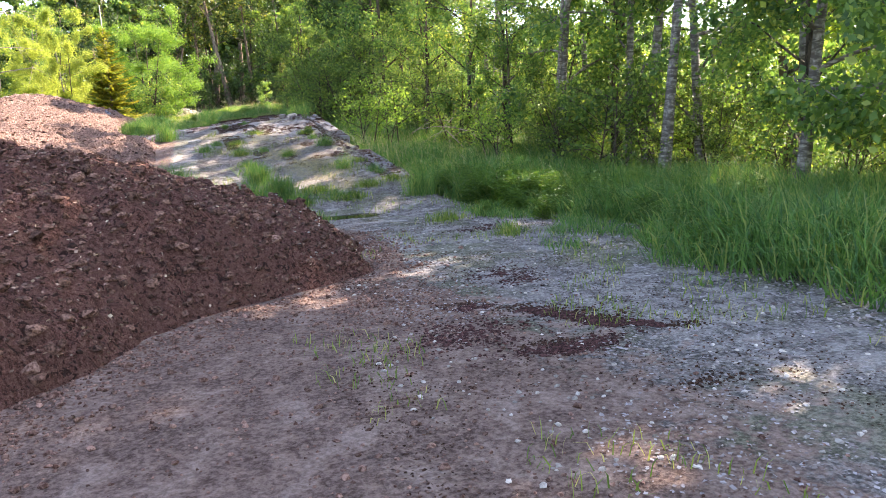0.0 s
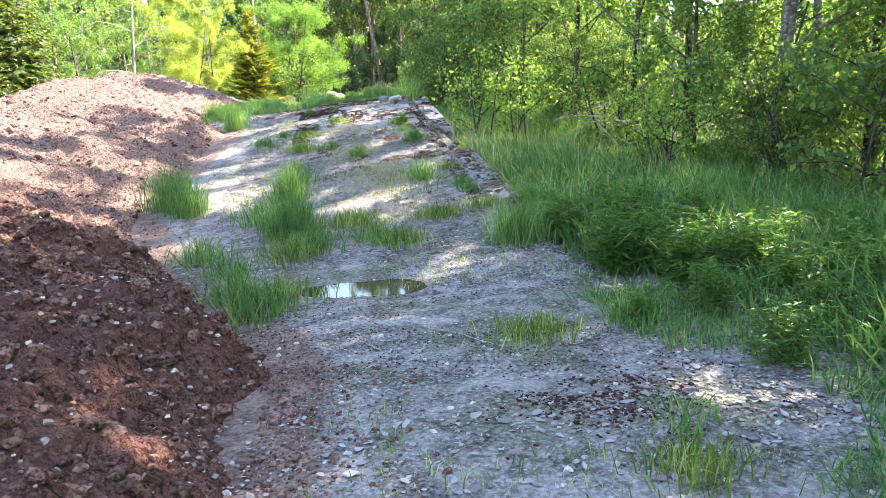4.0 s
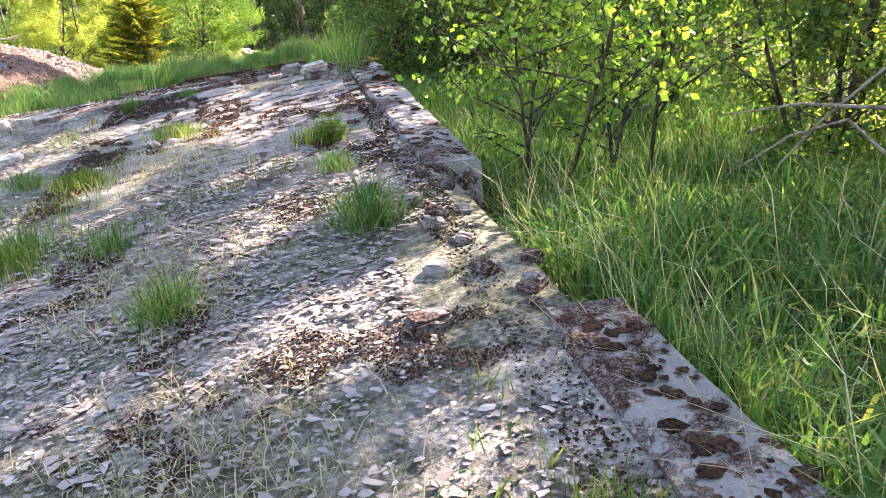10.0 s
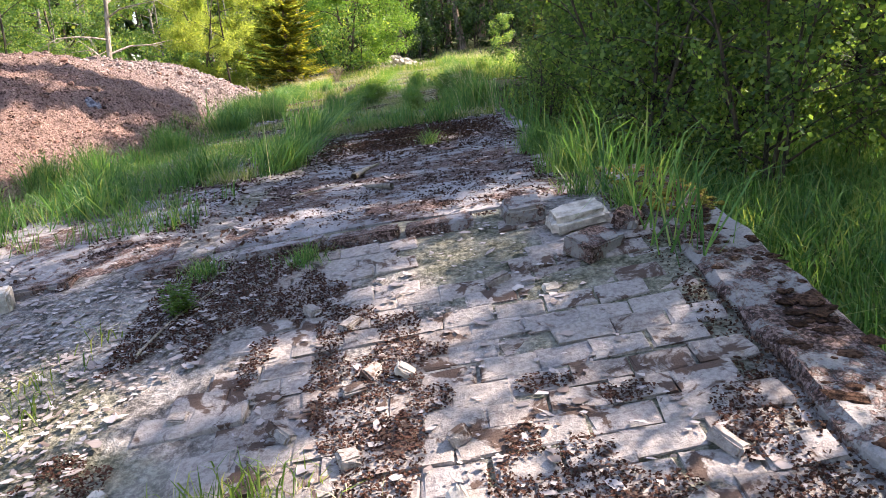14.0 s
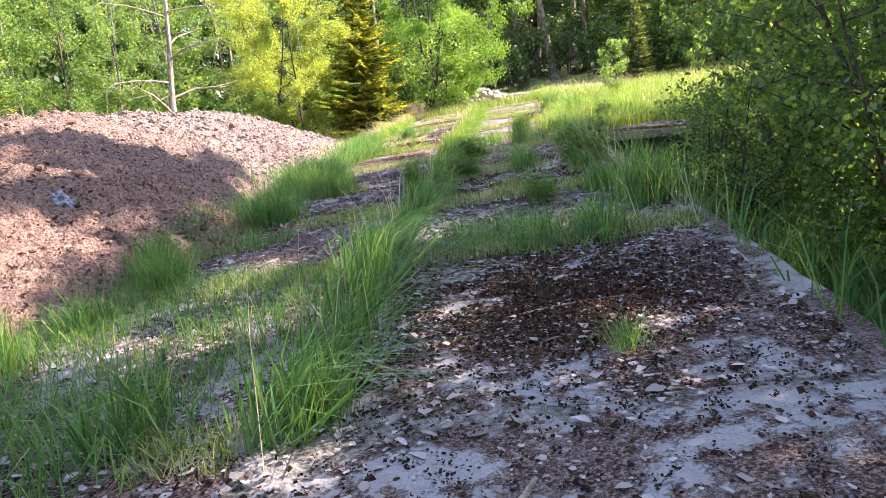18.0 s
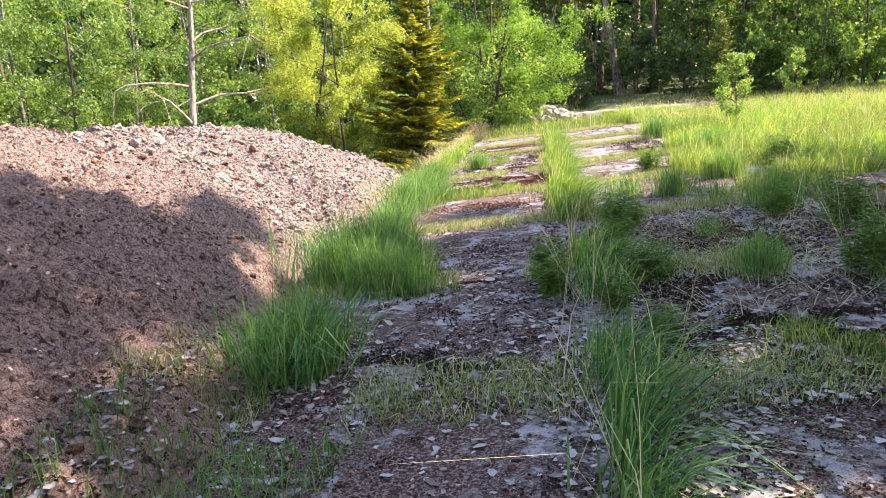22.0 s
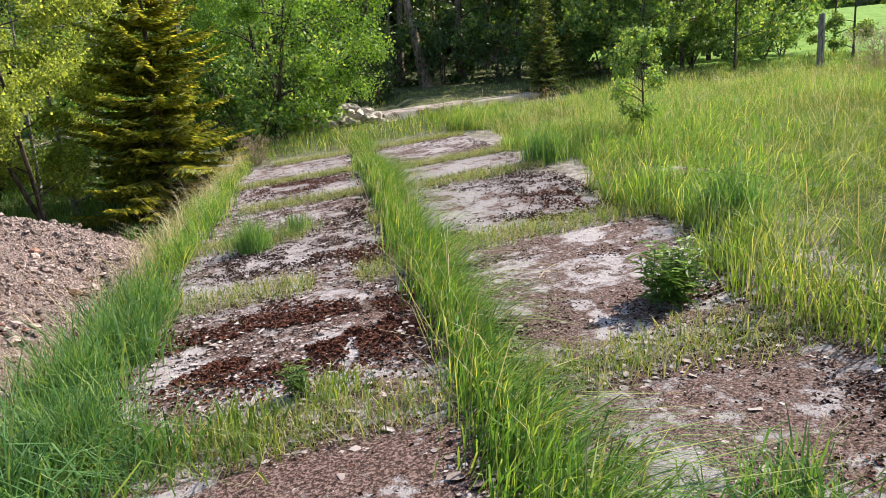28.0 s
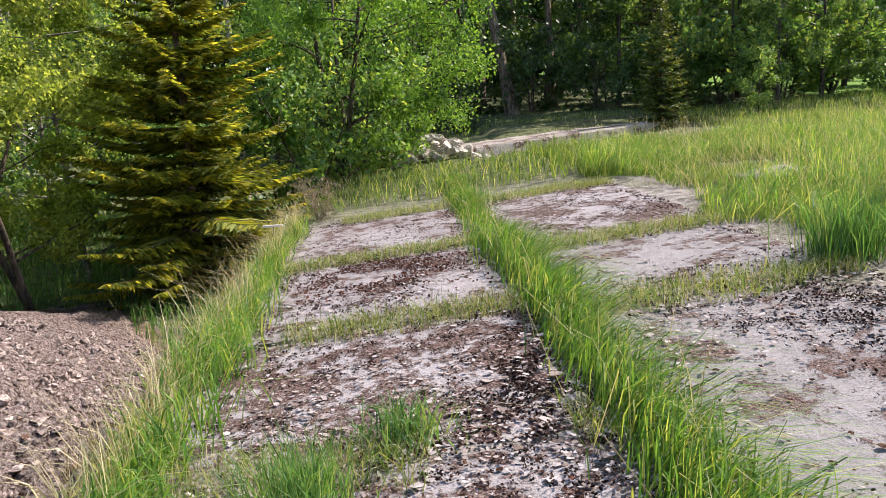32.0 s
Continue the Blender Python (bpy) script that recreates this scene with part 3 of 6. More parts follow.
def tree(name, label, height, radius, spread, bark, leaf, count, size, seed, first=0.25, droop=0.0, stems=1, category="tree", leafy=1.0, lift=0.7, wide=0.5):
    """A broadleaf tree or shrub: stems, limbs and twigs, and a crown of small leaves round the twigs."""
    r = np.random.default_rng(seed)
    wood, spots = [], []
    for s in range(stems):
        lean = r.normal(0, 0.06 if stems == 1 else 0.28, 2)
        top = height * r.uniform(0.75, 1.0) if s else height
        k = np.linspace(0, 1, 9)
        wob = np.cumsum(r.normal(0, 0.02, (9, 2)), 0) * height * 0.35
        foot = r.normal(0, 0.0 if stems == 1 else 0.15, 2)
        line = np.stack([foot[0] + lean[0] * k * top + wob[:, 0] * k, foot[1] + lean[1] * k * top + wob[:, 1] * k, k * top - 0.15], -1)
        wood.append([(p, radius * (1 - 0.9 * q) * (1.35 if q == 0 else 1) + 0.006) for p, q in zip(line, k)])
        limbs = int(r.integers(13, 18) / (1 if stems == 1 else 1.5))
        for q in range(limbs):
            t = first + (0.97 - first) * (q + r.random()) / limbs
            at = np.array([np.interp(t, k, line[:, c]) for c in range(3)])
            az = q * 2.4 + r.normal(0, 0.4)
            env = math.sin(math.pi * min(1, (t - first) / (1 - first) * 0.82 + 0.16)) ** wide
            length = spread * env * r.uniform(0.65, 1.2)
            d = np.array([math.cos(az), math.sin(az), lift * r.uniform(0.4, 1.4)])
            m = np.linspace(0, 1, 5)
            limb = at + m[:, None] * d * length
            limb[:, 2] -= droop * length * m ** 2
            limb += r.normal(0, 0.04 * length, (5, 3)) * m[:, None]
            rad = radius * (1 - 0.85 * t) * 0.4 + 0.006
            wood.append([(p, rad * (1 - 0.85 * e) + 0.002) for p, e in zip(limb, m)])
            for w in range(5):
                e = r.uniform(0.3, 1)
                a0 = np.array([np.interp(e, m, limb[:, c]) for c in range(3)])
                td = r.normal(0, 1, 3) + d * 0.6
                td /= np.linalg.norm(td)
                tl = length * r.uniform(0.18, 0.42)
                tip = a0 + td * tl
                tip[2] -= droop * tl * 1.3
                mid = (a0 + tip) / 2 + r.normal(0, 0.03, 3)
                wood.append([(a0, rad * 0.35 + 0.002), (mid, rad * 0.2 + 0.002), (tip, 0.0015)])
                spots.append((a0, mid, tip, tl))
    tw = np.array([np.stack(s[:3]) for s in spots])
    pick = r.integers(0, len(tw), int(count * leafy))
    t = r.random(len(pick))[:, None]
    c = np.where(t < 0.5, tw[pick, 0] + (tw[pick, 1] - tw[pick, 0]) * t * 2, tw[pick, 1] + (tw[pick, 2] - tw[pick, 1]) * (t * 2 - 1))
    tl = np.array([s[3] for s in spots])[pick][:, None]
    c = c + r.normal(0, 1, c.shape) * (0.05 + 0.13 * tl)
    if droop:
        c[:, 2] -= np.abs(r.normal(0, droop * 0.5, len(c)))
    c[:, 2] = np.maximum(c[:, 2], 0.12)
    root = empty(name)
    v, f = tubes(wood)
    obj("trunk", v, f, bark, root, True)
    if count:
        v, f = leaves(c, size, seed)
        obj("crown", v, f, leaf, root)
    return tagged(root, label, category)


def conifer(name, label, height, spread, bark, needle, seed, whorls=34, fine=1.0, count=8, ragged=0.7, thin=1.0):
    r = np.random.default_rng(seed)
    wood = [[(np.array([0, 0, -0.2]), height * 0.016), (np.array([0.02, 0, height * 0.5]), height * 0.009), (np.array([0, 0, height]), 0.008)]]
    cs, us, ls = [], [], []
    for w in range(whorls):
        for q in range(count):
            t = 0.03 + 0.95 * min(1, max(0, (w + r.uniform(-0.7, 0.7)) / whorls))
            az = q * 2 * math.pi / count + r.normal(0, 0.3) + w
            length = spread * (1 - t) ** 0.85 * r.uniform(ragged, 1.15) + 0.12
            d = np.array([math.cos(az), math.sin(az), 0.25 - 0.5 * (1 - t)])
            at = np.array([0, 0, t * height])
            m = np.linspace(0, 1, 4)
            limb = at + m[:, None] * d * length
            limb[:, 2] += 0.16 * length * m ** 3
            wood.append([(p, 0.014 * (1 - 0.8 * e) * (1.2 - t)) for p, e in zip(limb, m)])
            k = int(max(8, 26 * length * fine))
            e = r.uniform(0.12, 1, k)
            base = np.stack([np.interp(e, m, limb[:, c]) for c in range(3)], -1)
            side = np.array([-d[1], d[0], 0]) * r.choice([-1, 1], k)[:, None]
            u = side * r.uniform(0.4, 1, k)[:, None] + d * r.uniform(0.3, 0.9, k)[:, None] + np.array([0, 0, -0.25]) * r.uniform(0, 1.4, k)[:, None]
            cs.append(base)
            us.append(u / np.linalg.norm(u, axis=1)[:, None])
            ls.append((0.1 + 0.24 * length * (1.1 - e)) * (0.55 + 0.45 * thin) * r.uniform(0.6, 1.2, k))
    c, u, ln = np.concatenate(cs), np.concatenate(us), np.concatenate(ls)[:, None]
    w = np.cross(u, r.normal(size=u.shape))
    w /= np.linalg.norm(w, axis=1)[:, None]
    wd = (0.02 + 0.1 * ln) * thin
    v = np.stack([c - w * wd * 0.4, c + w * wd * 0.4, c + u * ln * 0.6 + w * wd, c + u * ln, c + u * ln * 0.6 - w * wd], 1).reshape(-1, 3)
    i = np.arange(len(c))[:, None] * 5
    f = np.concatenate([i, i + 1, i + 2, i + 3, i + 4], 1).tolist()
    root = empty(name)
    tv, tf = tubes(wood)
    obj("trunk", tv, tf, bark, root, True)
    obj("crown", v, f, needle, root)
    return tagged(root, label, "tree")


def put(ob, x, y, turn=0.0, k=1.0, first=False, sink=0.05, group=""):
    z = float(surface_z(x, y)) - sink
    m = Matrix.LocRotScale((x, y, z), Euler((0, 0, turn)), (k, k, k))
    if first:
        ob.matrix_basis = m
        c = ob
    else:
        c = copy_thing(ob, m)
        c.matrix_basis = m
    if group:
        c["group"] = group
    return c


def plant_all(kinds, spots, group="", seed=5):
    """Stands copies of some kinds of tree at (x, y, scale)."""
    r = random.Random(seed)
    used = set()
    for x, y, k in spots:
        q = r.randrange(len(kinds))
        put(kinds[q], x, y, r.uniform(0, 6.28), k, q not in used, 0.05, group)
        used.add(q)
    for q, ob in enumerate(kinds):
        if q not in used:
            put(ob, spots[0][0] + 3 + 2 * q, spots[0][1] + 2, 0, 1, True, 0.05, group)


def scatter(n, x0, x1, y0, y1, seed):
    r = np.random.default_rng(seed)
    return r.uniform(x0, x1, n), r.uniform(y0, y1, n)


# ---- the slab deck: two rows of cast slabs with grassy joints ----
def slab_piece(x0, x1, y0, y1, seed, thick=0.13, lift=0.0, parent=None, name="slab", mat=None):
    r = np.random.default_rng(seed)
    ex, ey = max(2, int((x1 - x0) / 0.3)), max(2, int((y1 - y0) / 0.3))
    gx_, gy_ = np.meshgrid(np.linspace(x0, x1, ex + 1), np.linspace(y0, y1, ey + 1))
    rim = np.minimum(np.minimum(gx_ - x0, x1 - gx_), np.minimum(gy_ - y0, y1 - gy_)) < 0.01
    gx_ = gx_ + np.where(rim, r.normal(0, 0.02, gx_.shape), 0)
    gy_ = gy_ + np.where(rim, r.normal(0, 0.02, gy_.shape), 0)
    gz_ = deck(gx_, gy_) + lift + r.normal(0, 0.008) - np.where(rim, 0.02, 0) + 0.008 * vnoise(gx_ * 3, gy_ * 3)
    top = np.stack([gx_, gy_, gz_], -1).reshape(-1, 3)
    i = np.arange(len(top)).reshape(gx_.shape)
    f = np.stack([i[:-1, :-1], i[:-1, 1:], i[1:, 1:], i[1:, :-1]], -1).reshape(-1, 4).tolist()
    loop = np.concatenate([i[0, :], i[1:, -1], i[-1, -2::-1], i[-2:0:-1, 0]])
    low = top[loop] - np.array([0, 0, thick])
    n0, m = len(top), len(loop)
    f += [[int(loop[k]), n0 + k, n0 + (k + 1) % m, int(loop[(k + 1) % m])] for k in range(m)]
    return obj(name, np.concatenate([top, low]), f, mat or SLAB, parent, False)


deck_left = [25.35, 28.3, 31.4, 34.1, 36.7, 39.5, 42.4, 45.4, 47.9, 50.4, 53.3, 56.6]
deck_right = [25.35, 28.35, 31.4, 34.0, 36.5, 39.3, 42.4, 45.8, 49.9, 52.4, 56.6]
pavement = empty("pavement")
tagged(pavement, "old cast concrete slabs with mossy, grass-grown joints", "pavement", kind="structure")
for row, (x0, x1) in ((deck_left, (-1.15, 1.58)), (deck_right, (1.9, 4.42))):
    for k in range(len(row) - 1):
        slab_piece(x0, x1, row[k] + 0.05, row[k + 1] - 0.07, 40 + k + int(x0 * 10) % 7, parent=pavement, mat=BARESLAB if row[k] < 28 or (x0 > 1 and 45 < row[k] < 52) else MOSSYSLAB if row[k] < 41 else SLAB)

# ---- kerb beam beside the ramp, wall below the slabs, wall of the pit ----
def beam(name, xa, xb, y0, y1, top, bottom, mat, parent=None, seed=1, pieces=60, shift=lambda y: 0.0):
    """A long cast beam with worn edges whose top follows a slope."""
    r = np.random.default_rng(seed)
    yy = np.linspace(y0, y1, pieces)
    prof = [(xa, 0), (xa, 0.8), (xa + 0.025, 1), (xb - 0.025, 1), (xb, 0.8), (xb, 0)]
    v = []
    for y in yy:
        for x, q in prof:
            hi, lo = top(x, y), bottom(x, y)
            z = lo if q == 0 else hi - (0.03 if q == 0.8 else 0)
            v.append((x + shift(y) + (r.normal(0, 0.009) if q else 0), y, z + (r.normal(0, 0.008) if q else 0)))
    m = len(prof)
    f = [[k * m + j, k * m + j + 1, (k + 1) * m + j + 1, (k + 1) * m + j] for k in range(pieces - 1) for j in range(m - 1)]
    f += [list(range(m)), list(range((pieces - 1) * m, pieces * m))[::-1]]
    f = [q[::-1] for q in f]
    return obj(name, v, f, mat, parent)


def kerb_shift(y):
    return 0.012 * (24 - y)


for y0, y1, label in ((14.7, 18.0, "sunken lower end of the kerb wall, dotted with moss"), (20.15, 26.0, "low concrete kerb wall with dark moss cushions beside the brick ramp")):
    kerb = beam("kerb_wall", 4.58, 4.97, y0, y1, lambda x, y: float(deck(4.5, y)) + 0.05, lambda x, y: -0.3, KERB, seed=4 + int(y0), shift=kerb_shift, pieces=int(6 * (y1 - y0)))
    tagged(kerb, label, "wall", kind="structure")
wall_side = beam("wall_east", 4.4, 4.62, 26.0, 41.0, lambda x, y: float(deck(4.42, y)) - 0.015, lambda x, y: -0.3, KERB, seed=5)
tagged(wall_side, "concrete retaining wall under the slab edge", "wall", kind="structure")


def wall_along_x(name, x0, x1, ya, yb, z0, z1, mat, seed, pieces=50):
    r = np.random.default_rng(seed)
    v = []
    prof = [(ya, z0), (ya, z1 - 0.03), (ya + 0.03, z1), (yb - 0.03, z1), (yb, z1 - 0.03), (yb, z0)]
    for x in np.linspace(x0, x1, pieces):
        for y, z in prof:
            v.append((x, y + r.normal(0, 0.01), z + r.normal(0, 0.008) + 0.012 * (x - x0)))
    m = len(prof)
    f = [[k * m + j, k * m + j + 1, (k + 1) * m + j + 1, (k + 1) * m + j] for k in range(pieces - 1) for j in range(m - 1)]
    f += [list(range(m)), list(range((pieces - 1) * m, pieces * m))[::-1]]
    return obj(name, v, f, mat)


# Walls coloured for the pit's shade; the end wall is added to close it.
tagged(wall_along_x("wall_south", 4.63, 17.0, 40.75, 41.0, -0.2, 2.24, PITWALL, 3), "concrete wall of a sunken pit, coloured near black for its shade", "wall", kind="structure")
tagged(wall_along_x("wall_east_end", 13.0, 13.25, 38.9, 40.75, -0.2, 2.16, PITWALL, 8, 4), "added end wall closing the sunken pit, shade put in its colour", "wall", kind="structure")
tagged(wall_along_x("cover_slab", 4.7, 13.3, 39.05, 41.2, 2.27, 2.42, mat_concrete("mossy_slab", 0.5, (0.36, 0.28, 0.12)), 6), "mossy concrete cover slab strewn with leaves over the pit", "slab")

# ---- water ----
a = np.linspace(0, 2 * np.pi, 40, endpoint=False)
pr = 0.62 + 0.05 * np.sin(3 * a + 1)
pv = np.stack([2.95 + pr * np.cos(a) * 1.25, 12.06 + pr * np.sin(a) * 0.72, np.full(40, 0.022)], -1)
wm, wn_, wl_, wb = material("water", 0.04, 0.5)
wb.inputs["Base Color"].default_value = (0.03, 0.028, 0.025, 1)
puddle = obj("puddle", np.concatenate([pv, pv * [1, 1, 0] + [0, 0, -0.06]]), [list(range(40))] + [[k, 40 + k, 40 + (k + 1) % 40, (k + 1) % 40] for k in range(40)], wm)
tagged(puddle, "shallow puddle of rainwater on trodden soil", "puddle", kind="structure")

# ---- woods ----
birch_kinds = [tree("birch_tree", "young birch with a pale trunk and fresh green leaves", 11 + 1.2 * k, 0.085 + 0.01 * k, 2.6, BIRCH, LEAF, 12500, 0.066, 20 + k, 0.1, 0.35) for k in range(2)]
dark_kinds = [tree("alder_tree", "dark-barked young tree with dense green leaves", 9.5 + k, 0.1, 2.8, BARK, LEAF, 11000, 0.068, 31 + k, 0.06, 0.2) for k in range(2)]
shrub_kinds = [tree("shrub", "dense dark green leafy shrub", 4.4 + 0.5 * k, 0.045, 1.7, BARK, LEAF_DARK, 8500, 0.06, 41 + k, 0.05, 0.1, 4, "shrub") for k in range(2)]
young_kinds = [tree("sapling", "slim sapling with bright green leaves", 3.0, 0.025, 0.65, BARK, LEAF, 4200, 0.05, 51 + k, 0.12, 0.1, 1, "tree") for k in range(2)]
back_kinds = [tree("forest_tree", "leafy green tree of the wood", 13 + k, 0.14, 3.6, BIRCH if k else BARK, (LEAF, LEAF_DARK)[k % 2] if k < 2 else LEAF, 6500, 0.125, 55 + k, 0.05, 0.2, 1, "tree", 1.0, 0.6) for k in range(3)]
thicket_kinds = [tree("undergrowth_bush", "green bush of the wood's undergrowth", 4.0, 0.04, 2.0, BARK, LEAF, 3000, 0.12, 58 + k, 0.04, 0.1, 3, "shrub") for k in range(2)]

right_birches = [(9.0, 12.2, 1.1), (11.2, 15.4, 1.2), (13.0, 11.0, 1.2), (9.6, 8.6, 1.15), (11.8, 13.4, 1.2), (9.3, 5.6, 1.2), (10.4, 17.6, 1.1), (12.0, 24.5, 0.9), (10.5, 7.0, 1.0), (13.2, 30.5, 0.9), (9.8, 1.0, 1.0), (14.9, 20.6, 1.0)]
plant_all(birch_kinds, right_birches, "birches at the wood's edge", 3)
right_dark = [(13.4, 12.9, 1.0), (10.2, 22.8, 0.85), (9.0, 30.0, 1.15), (9.5, 18.8, 0.55), (9.3, 21.6, 0.82), (10.4, 20.9, 0.95), (13.2, 21.5, 0.95), (12, 17.2, 1.2), (14.5, 13.5, 1.2), (8.6, 32.0, 1.2), (12, 27.5, 0.9), (19.3, 46.3, 0.6), (22.5, 49.5, 0.5), (16.0, 41.6, 0.65), (11.4, 37.6, 0.9), (10.6, 9.4, 0.8), (9.6, 25.8, 0.7), (8.9, 24.3, 0.72)]
plant_all(dark_kinds, right_dark, "trees of the wood's edge", 4)
shrubs = [(7.3, 30.5, 1.0), (7.0, 33.0, 1.0), (7.2, 36.3, 0.8), (7.2, 35.0, 0.7), (5.6, 35.2, 0.45), (5.5, 33.8, 0.45), (6.3, 36.1, 0.4), (8.6, 28.2, 0.9), (9.0, 25.2, 0.7), (8.8, 21.4, 0.65), (9.6, 15.8, 0.55), (11, 19, 0.8), (12.5, 16.5, 0.7), (11.5, 12.8, 0.5), (10.6, 4.5, 0.7), (10.5, 34.8, 0.8), (8.2, 34.8, 0.8), (14.6, 43.6, 0.8), (16.4, 44.6, 0.95), (15.6, 41.2, 0.8), (18.2, 46.0, 0.9), (13.9, 39.2, 0.6), (6.3, 30.0, 0.8), (6.5, 31.8, 0.72), (7.0, 28.4, 0.7)]
plant_all(shrub_kinds, shrubs, "shrubs of the wood's edge", 6)
rw = random.Random(21)
right_back = [(rw.uniform(20, 29), -8 + 46 * k / 10 + rw.uniform(-1.5, 1.5), rw.uniform(0.5, 0.75)) for k in range(10)] + [(12.5, -3, 0.8), (9.5, -7, 0.9)]
# Crowns out of view, placed to shade the path and the near heap.
tall_kinds = [tree("tall_birch", "tall birch of the wood, its high crown placed to cast shade", 16.0, 0.12, 3.3, BIRCH if k else BARK, LEAF, 15000, 0.1, 151 + k, 0.36, 0.2, 1, "tree", 1.0, 0.6, 0.4) for k in range(2)]
plant_all(tall_kinds, [(13.4, 4.6, 1.0), (12.4, 8.6, 1.05), (11.2, 14.7, 1.1), (12.2, 11.0, 1.15), (14.4, 9.6, 1.1), (14.6, 15.8, 1.0), (12.8, 29.0, 0.72), (11.2, 31.6, 0.75), (13.2, 1.2, 1.0), (10.6, 3.2, 0.9), (13, 6.4, 1.05), (10.2, 12.8, 1.0), (16.6, 41.0, 1.0)], "tall birches of the wood", 19)
# Added trees: high crowns shade the ramp's left and let sun onto its bricks.
high_kinds = [tree("high_birch", "slim birch with leaves only high up, added to shape shade on the ramp", 17.0, 0.11, 2.6, BIRCH, LEAF, 12000, 0.1, 191, 0.63, 0.2, 1, "tree", 1.0, 0.6, 0.4)]
plant_all(high_kinds, [(12.8, 19.8, 0.95), (11.9, 25.2, 1.0), (12.8, 27.2, 1.0), (9.7, 16.7, 0.62)], "high birches of the wood", 29)
# A few follow real trunks by the pit; the others only cast shade.
shade_kinds = [tree("tall_alder", "tall dark-trunked alder placed at the wood's edge to cast shade", 16.0, 0.07, 3.4, BARK, FAR_LEAF, 19000, 0.11, 171, 0.33, 0.2, 1, "tree", 1.0, 0.6, 0.4)]
plant_all(shade_kinds, [(13.7, 41.8, 1.15), (15.2, 42.6, 1.25), (12.6, 38.4, 0.9), (9.9, 37.4, 1.0), (9.6, 33.4, 0.8), (10.3, 38.4, 1.12), (11.8, 31.9, 0.75), (12.2, 6.9, 0.9), (12.9, 18.5, 0.8), (11.6, 4.6, 0.85), (15.4, 14.6, 0.9)], "tall alders at the wood's edge", 27)
plant_all(back_kinds, right_back, "trees deep in the wood", 22)
plant_all(thicket_kinds, [(rw.uniform(13.5, 26), -4 + 42 * k / 10 + rw.uniform(-1, 1), rw.uniform(0.5, 0.85)) for k in range(10)], "undergrowth", 23)
brush_kinds = [tree("undergrowth_bush", "low leafy bush of the wood's undergrowth", 2.3, 0.02, 1.25, BARK, (LEAF, LEAF_DARK)[k], 1900, 0.065, 181 + k, 0.04, 0.1, 3, "shrub") for k in range(2)]
plant_all(brush_kinds, [(rw.uniform(8.6, 12.5) + 0.05 * k, -3 + 24 * k / 22 + rw.uniform(-0.5, 0.5), rw.uniform(0.6, 1.15)) for k in range(22)] + [(rw.uniform(12.5, 17), -3 + 30 * k / 16 + rw.uniform(-0.8, 0.8), rw.uniform(0.8, 1.3)) for k in range(16)], "undergrowth at the wood's edge", 28)

hazels = [tree("hazel_sapling", "leaning hazel sapling with large lime-green leaves", 2.5, 0.018, 1.1, BARK, LEAF_LIME, 1500, 0.052, 161, 0.3, 0.1, 3, "tree")]
plant_all(hazels, [(5.65, 20.8, 0.85), (6.6, 21.2, 0.9), (8.4, 17.6, 0.8)], "hazel saplings in the meadow", 26)

# trees on the heap's side
plant_all(dark_kinds, [(-14.6, 30.0, 1.0), (-16.2, 34.4, 1.0), (-17.2, 40.6, 0.9), (-16.6, 44.6, 0.95), (-17.0, 48.6, 1.1), (-14.8, 53.8, 0.9), (-15.2, 59.5, 1.0), (-14.4, 22.8, 0.9), (-19.5, 57.4, 0.75)], "trees behind the heap", 7)
plant_all(birch_kinds, [(-14, 31.8, 1.0), (-15, 33, 0.9), (-18, 43.5, 0.9), (-14, 56, 0.8), (-12, 66, 0.9), (-15.5, 28.5, 1.0), (-16.5, 36, 0.9), (-16, 50.5, 0.9), (-13.5, 25, 0.9), (-13.2, 20.5, 0.9), (-17.5, 55, 1.0)], "birches behind the heap", 8)
left_back = [(rw.uniform(-24, -18), 6 + 84 * k / 20 + rw.uniform(-1.2, 1.2), rw.uniform(0.8, 1.1)) for k in range(20)] + [(-9, 74, 0.8), (-5, 80, 0.9), (-13, 72, 0.9), (-11, 80, 1.0), (-19, 38, 1.25), (-20, 33, 1.2), (-19.5, 28.5, 1.2), (-20, 43, 1.2)]
plant_all(back_kinds, left_back, "trees behind the heap", 24)
plant_all(thicket_kinds, [(-15.5, 35, 0.8), (-17, 42.5, 0.9), (-17.6, 46, 0.9), (-14, 52.5, 0.6), (-11, 57, 0.8), (-10.5, 62, 0.9), (-13, 30, 0.8), (-12.5, 25, 0.8), (-9.5, 67, 0.9), (-13.0, 36.4, 0.85), (-18, 53, 1), (-15, 58, 1), (-14, 20, 1), (-7, 69, 0.9), (-6.2, 63.5, 0.55), (-16, 64, 1.1), (-8, 56.5, 0.6)], "bushes behind the heap", 9)
spruce_kinds = [conifer("spruce_tree", "dark green spruce with drooping boughs", 8.5, 2.1, PINE, NEEDLE, 61), conifer("spruce_tree", "dark green spruce with drooping boughs", 7.0, 1.8, PINE, NEEDLE, 62)]
plant_all(spruce_kinds, [(-11.8, 37.7, 0.85), (-12.9, 44.3, 1.25), (11.3, 71.8, 0.7), (13.6, 76.5, 0.6), (16, 84, 1.2), (-2, 88, 1.2), (22, 86, 1.2)], "spruces", 10)
golden = conifer("golden_spruce", "bushy spruce with golden-green shoots", 8.6, 3.0, PINE, NEEDLE_GOLD, 65, 34, 4.4, 11, 0.25, 0.6)
put(golden, -3.4, 58.6, 0.4, 1.0, True)
limes = tree("willow_tree", "bright lime-green leafy tree", 9.0, 0.09, 3.7, BARK, LEAF_LIME, 62000, 0.06, 71, 0.02, 0.15, 3, "tree", 1.0, 0.5, 0.22)
